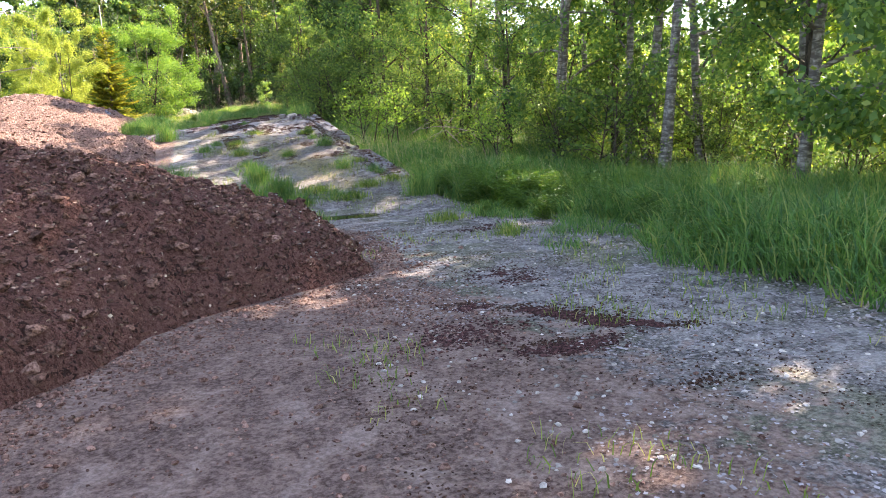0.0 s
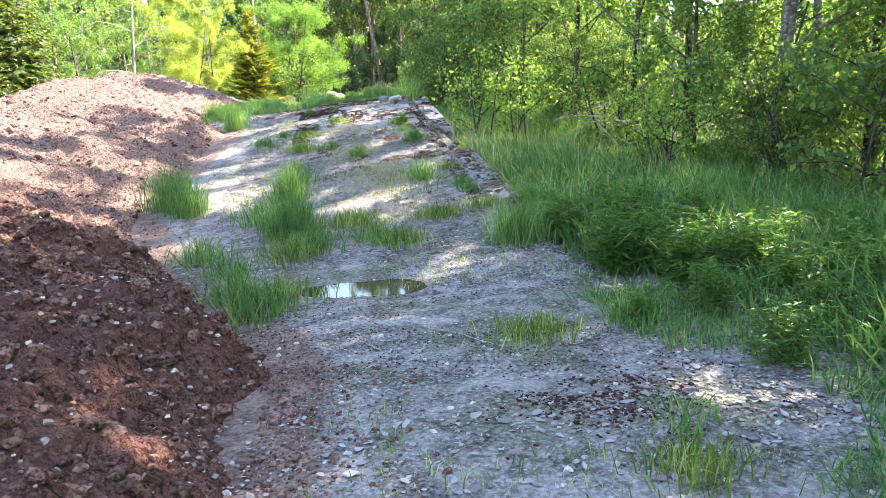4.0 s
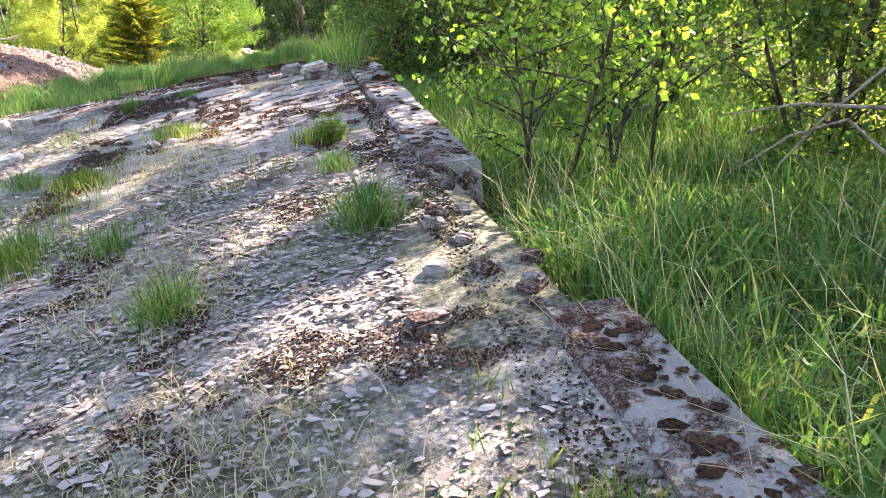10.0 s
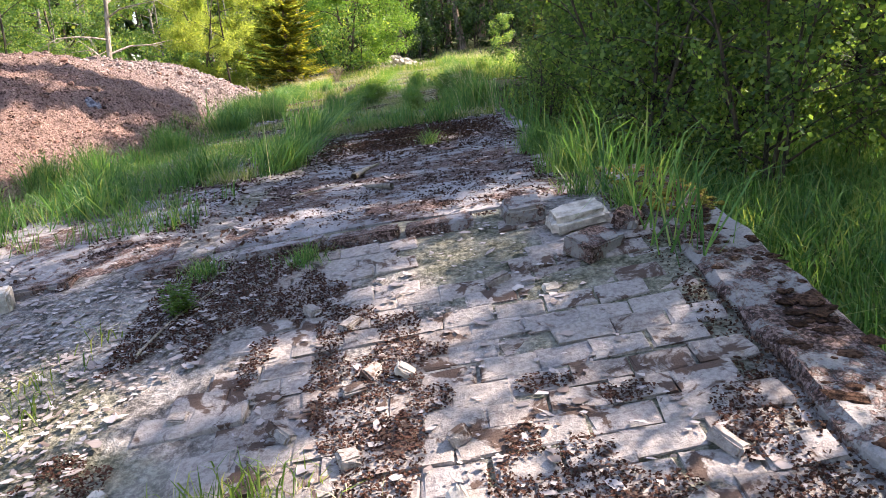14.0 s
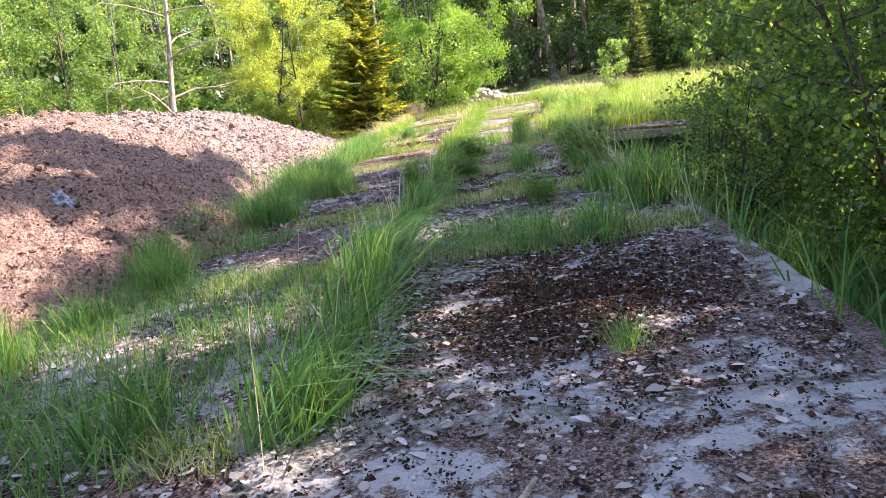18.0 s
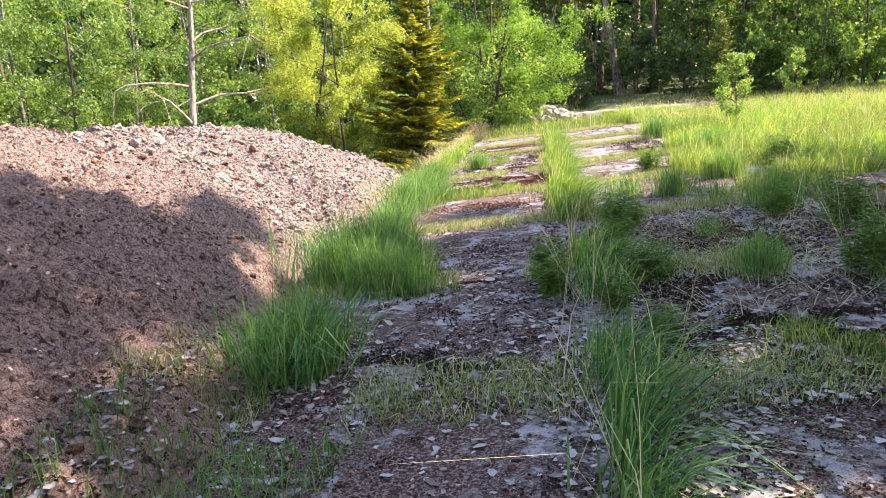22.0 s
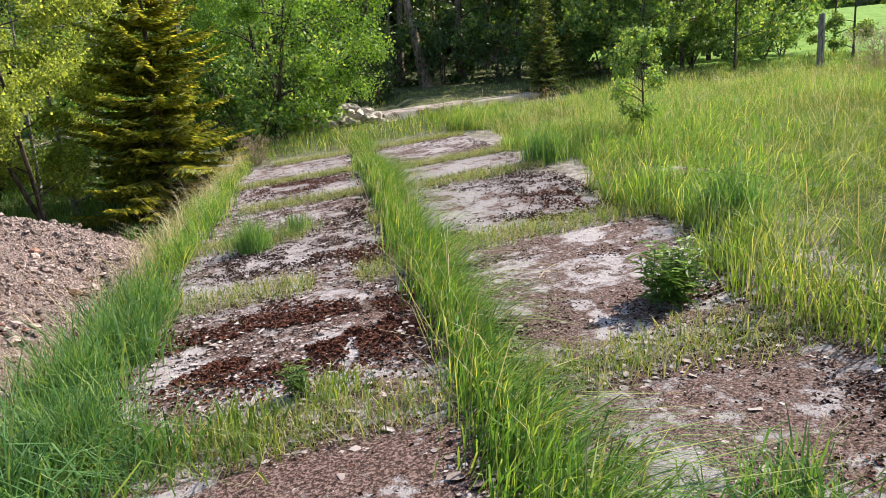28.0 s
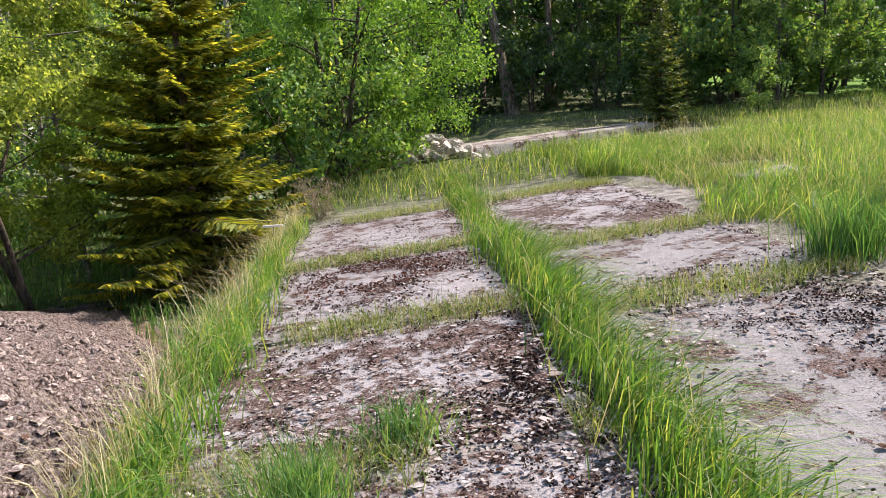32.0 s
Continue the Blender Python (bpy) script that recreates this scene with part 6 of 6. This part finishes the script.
stick("fallen_branch", "short rotten branch lying on the slabs", lying(3.05, 26.45, 2.4, 0.35, 0.025, 0.01, 5, 2), 0.03, WOOD)
for k, (x, y, t_, l_) in enumerate(((1.86, 24.1, 1.2, 0.75), (1.8, 26.9, -0.6, 0.4), (0.2, 35.3, 0.9, 0.35), (0.5, 34.5, 0.7, 0.4), (2.4, 33.9, 1.9, 0.5), (2.2, 26.7, 0.4, 0.5), (4.2, 21.9, 1.9, 0.5), (0.6, 31.7, 0.4, 0.5), (2.9, 29.6, 0.1, 0.7), (3.4, 36.4, 0.5, 0.8), (2.6, 44.2, 0.8, 0.5))):
    stick("twig", "thin dry twig lying on the paving", lying(x, y, t_, l_, 0.012, 0.05, 6, 10 + k), 0.009, DRYWOOD, "twig", "twigs on the paving", 5)
for k, (x, y, t_, l_) in enumerate(((3.3, 10.7, -0.9, 0.75), (3.0, 10.2, 1.9, 0.3))):
    stick("twig", "long thin dry stalk lying on the wet soil", lying(x, y, t_, l_, 0.012, 0.03, 6, 60 + k), 0.007, DRYWOOD, "twig", "twigs on the path", 5)
for k, (x, y, t_, l_) in enumerate(((8.2, 21.0, 0.5, 2.6), (8.6, 22.2, -0.4, 2.2), (9.4, 20.6, 1.2, 1.8), (8.0, 23.5, 0.2, 2.0), (9.8, 23.6, 2.2, 1.6), (10.4, 18.2, 0.3, 2.4))):
    p = lying(x, y, t_, l_, 0.35, 0.25, 7, 30 + k)
    stick("dead_branch", "bare grey branch lying in the undergrowth", [(a_, b_, c_ + 0.3 * q) for q, (a_, b_, c_) in zip((0, 0.3, 0.7, 1, 1.1, 1.0, 0.8), p)], 0.028, DEADBARK, "branch", "dead branches in the undergrowth")

stick("dead_branch", "bare grey branch sticking out of the undergrowth", [(8.5, 19.7, 1.25), (8.2, 20.0, 1.38), (7.78, 20.39, 1.43), (7.26, 20.75, 1.36)], 0.024, DEADBARK, "branch", "dead branches in the undergrowth")
stick("dead_branch", "bare grey branch sticking out of the undergrowth", [(8.6, 19.6, 0.5), (8.02, 20.17, 1.3), (7.7, 20.41, 1.18), (7.15, 20.72, 0.77)], 0.018, DEADBARK, "branch", "dead branches in the undergrowth")
stick("dead_branch", "bare grey branch leaning on the undergrowth", [(8.2, 20.03, 1.68), (7.9, 20.3, 1.3), (7.63, 20.43, 0.96), (7.42, 20.48, 0.5)], 0.015, DEADBARK, "branch", "dead branches in the undergrowth")

post = empty("fence_post")
tagged(post, "grey weathered wooden fence post before the field", "post", "fence posts")
pv_, pf_ = tubes([[(np.array([0, 0, -0.3]), 0.16), (np.array([0.01, 0, 1.2]), 0.15), (np.array([0, 0.01, 2.55]), 0.14)]], 8)
obj("shaft", pv_, pf_, WOOD, post)
for k, (x, y) in enumerate(((24.3, 70.0), (30.6, 70.0), (34.4, 70.0), (40.1, 70.0), (46.5, 69.5))):
    put(post, x, y, 0.4 * k, 1.0, k == 0, 0.0)

lamp = empty("street_lamp", Matrix.LocRotScale((-14.4, 37.7, float(ground_z(-14.4, 37.7))), None, (0.7, 0.7, 0.7)))
tagged(lamp, "pale street lamp with a curved arm among the trees", "lamp")
lv, lf = tubes([[(np.array([0, 0, 0]), 0.09), (np.array([0, 0, 4.5]), 0.07), (np.array([0.1, -0.1, 5.9]), 0.05), (np.array([0.35, -0.45, 6.4]), 0.045)]], 8)
METAL = mat_plain("pale_metal", (0.5, 0.48, 0.45), (0.66, 0.63, 0.6), 12, 0.5, 0.4)
obj("pole", lv, lf, METAL, lamp, True)
lv, lf = tubes([[(np.array([0.3, -0.4, 6.38]), 0.06), (np.array([0.5, -0.7, 6.55]), 0.15), (np.array([0.75, -1.05, 6.68]), 0.13), (np.array([0.85, -1.2, 6.7]), 0.04)]], 8)
tagged(obj("lamp_head", lv, lf, METAL, lamp, True), "white lamp head")
pole = stick("utility_pole", "pale wooden utility pole behind the spruce", [(-3.8, 66, 0.5), (-3.82, 66, 6), (-3.85, 66, 12)], 0.14, DRYWOOD, "pole")
sign = empty("survey_board", pose(-1.35, 55.2, float(surface_z(-1.35, 55.2))))
tagged(sign, "small pale board on a thin stake at the slab edge", "sign")
lv, lf = tubes([[(np.array([0, 0, -0.1]), 0.015), (np.array([0, 0, 0.42]), 0.015)]], 6)
obj("stake", lv, lf, WOOD, sign)
bm = bmesh.new()
bmesh.ops.create_cube(bm, size=1)
bmesh.ops.scale(bm, verts=bm.verts, vec=(0.3, 0.08, 0.03))
bmesh.ops.translate(bm, verts=bm.verts, vec=(0, 0, 0.42))
part("board", bm, METAL, sign)

# crumpled rag on the heap
n_ = 16
u_, w_ = np.meshgrid(np.linspace(-1, 1, n_), np.linspace(-1, 1, n_))
qx, qy = -2.02 + u_.ravel() * 0.13 + 0.03 * vnoise(w_.ravel() * 4, u_.ravel()), 32.83 + w_.ravel() * 0.085
qz = heap_z(qx, qy) + 0.03 + 0.07 * np.abs(fbm(u_.ravel() * 2.2 + 5, w_.ravel() * 2.2, 3)) * 1.6 - 0.03 * (u_.ravel() ** 2 + w_.ravel() ** 2)
i = np.arange(n_ * n_).reshape(n_, n_)
rf = np.stack([i[:-1, :-1], i[:-1, 1:], i[1:, 1:], i[1:, :-1]], -1).reshape(-1, 4).tolist()
rag = obj("rag", np.stack([qx, qy, qz], -1), rf, mat_plain("grey_cloth", (0.08, 0.08, 0.1), (0.36, 0.34, 0.38), 18, 0.9, 0.2), smooth=True)
so = rag.modifiers.new("thickness", "SOLIDIFY")
so.thickness = 0.012
tagged(rag, "crumpled grey and white rag on the peat heap", "rag")


# ---- tufts and weeds ----
def tuft(name, label, height, spread, count, mat, seed, lean=0.75, width=0.009):
    r_ = np.random.default_rng(seed)
    x, y = r_.normal(0, spread, count), r_.normal(0, spread, count)
    far_ = np.hypot(x, y) / spread
    root = empty(name)
    for part_name, pick, k_ in (("tuft_heart", far_ < 1.1, 0.8), ("tuft_skirt", far_ >= 1.1, 1.25)):
        v, f = blades(x[pick], y[pick], np.zeros(pick.sum()), height * (1 - 0.125 * far_[pick]), width, lean * k_, seed + int(10 * k_))
        tagged(obj(part_name, v, f, mat, root), kind="stuff")
    return tagged(root, label, "grass tuft")


tuft_kinds = [tuft("grass_tuft", "bright green tuft of long grass", 0.42, 0.1, 150, GRASS, 301, 1.0), tuft("grass_tuft", "loose green tuft of grass on stony ground", 0.3, 0.15, 200, GRASS, 302, 1.0), tuft("grass_tuft", "olive tuft of short grass on stony ground", 0.2, 0.16, 260, YGRASS, 303), tuft("grass_tuft", "tall dense tuft of green grass", 0.6, 0.16, 480, GRASS, 304, 0.5)]
tuft_spots = [(3.96, 16.5, 0, 1.0), (1.92, 20.4, 1, 0.7), (1.94, 18.6, 1, 0.8), (4.45, 15.7, 0, 0.6), (4.45, 16.9, 2, 0.7), (4.11, 19.4, 0, 0.75), (4.05, 20.6, 1, 0.6), (1.95, 20.1, 2, 0.9), (3.0, 18.9, 1, 0.6), (2.68, 22.8, 2, 0.9), (1.48, 22.1, 1, 0.7), (2.0, 21.8, 2, 0.8), (1.1, 21.5, 1, 0.9), (2.1, 14.3, 3, 0.9), (1.7, 15.2, 1, 1.3), (2.4, 13.6, 1, 1.2), (4.83, 10.4, 1, 1.0), (0.15, 17.1, 3, 1.2), (0.5, 16.4, 3, 0.9), (1.95, 16.4, 3, 0.9), (2.0, 17.6, 1, 1.3), (1.6, 12.8, 1, 1.0), (4.06, 10.2, 2, 1.0), (4.2, 8.2, 2, 0.8), (-0.26, 34.7, 3, 0.8), (-0.29, 35.1, 0, 1.0), (-0.72, 32.15, 3, 0.9), (-0.4, 31.6, 3, 0.8), (-0.85, 29.8, 3, 0.9), (-1.22, 29.4, 3, 0.9), (-0.6, 30.6, 1, 1.3), (3.13, 36.1, 3, 0.7), (3.07, 37.6, 0, 0.7), (2.2, 36.3, 3, 0.6), (0.87, 42.8, 2, 0.8), (-0.07, 47.4, 3, 0.8), (0.46, 48.1, 1, 1.0), (4.7, 44.7, 3, 1.1), (4.55, 50.2, 3, 1.2), (1.2, 13.6, 1, 1.2), (3.4, 13.5, 2, 1.1), (3.9, 14.4, 2, 0.8), (2.9, 14.6, 2, 1.2), (4.6, 13.0, 3, 0.9), (0.1, 24.4, 3, 1.0), (-0.3, 26.3, 3, 0.9), (-0.9, 27.4, 3, 1.0), (0.3, 27.2, 1, 1.5), (0.9, 28.5, 1, 1.4), (-0.2, 28.6, 1, 1.5), (4.4, 26.2, 3, 0.55), (4.35, 25.4, 0, 0.6), (4.5, 24.9, 0, 0.6), (4.35, 27.3, 3, 0.5), (3.4, 28.9, 0, 0.5), (1.85, 28.5, 3, 0.55), (3.9, 33.6, 3, 0.6), (4.2, 32.5, 3, 1.1), (3.9, 35.3, 3, 0.55), (2.6, 24.9, 1, 0.45), (1.95, 25.0, 1, 0.45), (4.1, 38.9, 3, 0.9), (3.6, 39.6, 1, 1.1), (3.2, 40.4, 3, 0.8), (4.2, 41.6, 3, 0.9), (4.0, 43.6, 0, 0.8), (2.6, 40.8, 1, 1.2), (2.9, 31.9, 1, 1.1), (3.6, 31.7, 1, 1.0), (2.45, 31.6, 1, 1.2), (3.1, 31.3, 1, 1.2), (3.6, 31.35, 1, 1.3), (2.95, 34.6, 2, 0.8), (3.2, 34.3, 2, 0.6), (1.9, 35.9, 0, 1.1), (2.56, 20.0, 1, 0.6), (3.05, 18.9, 0, 0.7), (4.13, 19.4, 0, 0.9), (4.0, 21.5, 2, 0.8), (4.5, 15.4, 0, 0.55), (4.03, 14.4, 2, 0.8), (4.55, 14.6, 2, 0.9), (2.15, 14.4, 3, 1.0), (3.1, 13.8, 1, 1.0), (2.2, 13.4, 2, 1.3), (-0.62, 37.0, 3, 1.1), (-0.2, 36.7, 3, 1.0), (0.12, 36.5, 3, 0.85), (-0.45, 37.5, 3, 1.1), (0.05, 37.1, 0, 1.2), (-0.3, 38.0, 3, 1.0), (-0.75, 38.0, 3, 1.1), (-0.55, 35.1, 3, 0.8), (-0.15, 37.6, 3, 0.9), (2.02, 11.4, 1, 1.2), (2.15, 11.75, 2, 1.2), (1.8, 11.9, 1, 1.1), (-0.75, 44.2, 3, 0.9), (-0.9, 43.5, 3, 0.95), (-0.6, 42.5, 3, 0.9), (-0.2, 42.4, 1, 1.3), (0.3, 42.45, 2, 1.2), (-0.88, 45.3, 3, 0.9)]
used = set()
for k, (x, y, q, s) in enumerate(tuft_spots):
    put(tuft_kinds[q], x, y, 1.7 * k, s, q not in used, 0.0, "grass tufts")
    used.add(q)


def weed(name, label, height, stems, mat, seed, leaf=0.1):
    r_ = np.random.default_rng(seed)
    wood, c, u = [], [], []
    for s in range(stems):
        foot = r_.normal(0, 0.09, 2)
        lean_ = r_.normal(0, 0.25, 2)
        h_ = height * r_.uniform(0.6, 1.1)
        pts = [np.array([foot[0] + lean_[0] * q * h_, foot[1] + lean_[1] * q * h_, q * h_ - 0.02]) for q in np.linspace(0, 1, 5)]
        wood.append([(p, 0.005 * (1 - 0.6 * k / 4)) for k, p in enumerate(pts)])
        for q in np.linspace(0.2, 1, 15):
            for side in range(2):
                a_ = q * 40 + side * 3.14 + r_.normal(0, 0.3)
                p = np.array([np.interp(q, np.linspace(0, 1, 5), [w[k] for w in pts]) for k in range(3)])
                c.append(p)
                u.append((math.cos(a_), math.sin(a_), r_.uniform(-0.1, 0.6)))
    c, u = np.array(c), np.array(u)
    u /= np.linalg.norm(u, axis=1)[:, None]
    w = np.cross(u, [0, 0, 1.0])
    w /= np.linalg.norm(w, axis=1)[:, None]
    ln = (leaf * r_.uniform(0.7, 1.3, len(c)))[:, None]
    dn = np.array([0, 0, -1.0]) * ln * 0.25
    v = np.stack([c, c + u * ln * 0.4 + w * ln * 0.16, c + u * ln + dn, c + u * ln * 0.4 - w * ln * 0.16], 1).reshape(-1, 3)
    i_ = np.arange(len(c))[:, None] * 4
    f = np.concatenate([i_, i_ + 1, i_ + 2, i_ + 3], 1).tolist()
    root = empty(name)
    tv_, tf_ = tubes(wood, 4)
    tagged(obj("stalk", tv_, tf_, mat, root), kind="stuff")
    tagged(obj("foliage", v, f, mat, root), kind="stuff")
    return tagged(root, label, "weed")


weed_kinds = [weed("leafy_weed", "leafy green weed with narrow leaves", 0.55, 14, WEED, 321, 0.11), weed("leafy_weed", "bushy green weed among grass", 0.42, 20, WEED, 322, 0.08)]
weed_spots = [(5.3, 12.0, 0, 1.1), (5.6, 12.6, 0, 1.2), (6.0, 12.1, 0, 1.2), (5.7, 11.4, 0, 1.1), (6.3, 11.2, 0, 1.1), (5.2, 13.2, 0, 1.0), (6.5, 12.9, 0, 1.2), (6.0, 13.6, 1, 1.3), (6.9, 12.0, 1, 1.3), (6.6, 10.4, 0, 1.0), (5.5, 10.5, 1, 1.0), (7.2, 11.2, 0, 1.1), (2.05, 37.2, 1, 0.85), (2.0, 36.4, 1, 0.75), (2.4, 38.5, 1, 0.7), (3.23, 43.1, 0, 0.85), (3.4, 43.25, 1, 0.9), (4.07, 21.35, 1, 0.55), (5.0, 41.9, 1, 1.3), (4.8, 44.9, 1, 1.2), (0.62, 42.9, 0, 0.4), (1.9, 35.4, 0, 0.6), (2.1, 34.6, 0, 0.55), (4.3, 37.6, 1, 1.2), (4.6, 36.6, 0, 1.1), (4.9, 38.4, 1, 1.3), (5.6, 38.3, 0, 1.3), (3.9, 38.3, 1, 0.9), (4.8, 35.4, 1, 1.2), (3.2, 33.2, 1, 0.8), (5.4, 9.4, 1, 0.9), (1.95, 24.55, 1, 0.4), (3.8, 35.9, 1, 1.1), (4.05, 35.6, 1, 1.0), (2.26, 38.2, 1, 1.1), (2.2, 38.0, 0, 0.8), (2.3, 36.2, 1, 0.8), (1.4, 36.4, 0, 0.8), (1.45, 35.9, 0, 0.7), (4.86, 10.3, 1, 0.6)] + [(float(verge_x(y)) + dx, y, q, k) for dx, y, q, k in ((0.4, 5.6, 1, 1.0), (0.9, 6.2, 0, 0.9), (0.4, 6.7, 1, 1.0), (1.2, 7.1, 0, 1.0), (0.3, 7.6, 0, 0.9), (0.8, 8.1, 1, 1.1), (1.5, 8.4, 0, 1.0), (0.3, 8.9, 1, 1.1), (0.9, 9.3, 0, 1.0), (0.25, 9.9, 1, 1.0), (1.1, 10.1, 0, 1.1), (0.4, 10.6, 0, 1.0), (0.3, 11.3, 0, 1.0), (0.8, 11.7, 0, 1.1), (0.2, 12.1, 0, 1.0), (1.3, 12.3, 1, 1.1), (0.6, 12.7, 0, 1.1), (0.25, 13.2, 1, 1.0), (1.0, 13.3, 0, 1.1), (1.7, 13.0, 0, 1.1), (0.6, 14.0, 1, 0.9), (1.4, 14.3, 0, 1.0), (2.2, 10.8, 0, 1.1), (2.3, 12.2, 0, 1.0), (2.0, 9.4, 1, 1.2), (1.9, 7.6, 1, 1.2))]
used = set()
for k, (x, y, q, s) in enumerate(weed_spots):
    put(weed_kinds[q], x, y, 1.3 * k, s, q not in used, 0.0, "weeds")
    used.add(q)

# straw: long dry stalks leaning over the edges, and a thatch of them on the slabs
sx, sy = np.concatenate([r.normal(5.2, 0.15, 120), r.uniform(5.3, 8.5, 700), r.normal(4.6, 0.3, 260), r.normal(1.74, 0.15, 240), r.normal(-1.35, 0.2, 380), r.uniform(4.6, 14, 1500), r.uniform(5, 26, 3200)]), np.concatenate([r.uniform(15, 20, 120), r.uniform(12, 25, 700), r.uniform(31, 39, 260), r.uniform(28, 58, 240), r.uniform(40, 57, 380), r.uniform(40, 60, 1500), r.uniform(52, 67, 3200)])
grass("straw_stalks", "long dry straw stalks among the green grass", sx, sy, 0.8, 0.0055, STRAW, 0.9, 330, None, (-0.5, 0.15))
sx, sy = scatter(1400, 2.2, 4.6, 35, 39.2, 331)
v, f = blades(sx, sy, surface_z(sx, sy) + 0.015, 0.1, 0.006, 5.0, 332, 0.0)
tagged(obj("flattened_straw", v, f, STRAW), "flattened pale straw lying on the slabs", "straw", kind="stuff")

px, py = np.concatenate([r.normal(a_, 0.33, 1100) for a_ in (3.35, 3.25, 2.7, 3.8, 2.9)]), np.concatenate([r.normal(a_, 0.42, 1100) for a_ in (16.6, 17.6, 21.9, 14.9, 19.3)])
v, f = blades(px, py, surface_z(px, py) + 0.012, 0.05, 0.005, 2.6, 333, 0.0)
tagged(obj("dry_ramp_grass", v, f, STRAW), "matted dry grass on the ramp", "grass", kind="stuff")
CUSHION = mat_plain("ochre_moss", (0.12, 0.085, 0.018), (0.34, 0.25, 0.06), 50, 0.97, 0.1, True, 0.9)
px, py = scatter(26000, 4.75, 11.5, 39.07, 40.6, 334)
px, py = keep(vnoise(px * 1.7, py * 1.7) - 0.5 * (py - 39.6) + 0.2 * vnoise(px * 6, py * 6) > 0.0, px, py)
flakes("cover_moss", "ochre moss along the edge of the cover slab", px, py, 0.03, CUSHION, 335, "moss", 2.42 + 0.012 * (px - 4.7), 0.025, 0.5)

# dead bramble thickets
heath_kinds = [tree("bramble_thicket", "purplish-grey leafless bramble thicket", 2.2, 0.02, 1.3, HEATH, HEATH, 1100, 0.055, 341, 0.05, 0.2, 6, "shrub")]
plant_all(heath_kinds, [(-0.9, 57.6, 0.4), (24.0, 66, 0.9), (26.5, 66.5, 0.8), (30.2, 66, 1.0), (32.5, 66, 0.8), (36.7, 66, 0.9), (12.5, 21.5, 0.55), (13.8, 20.6, 0.6), (11.4, 24.6, 0.5)], "bramble thickets", 16)
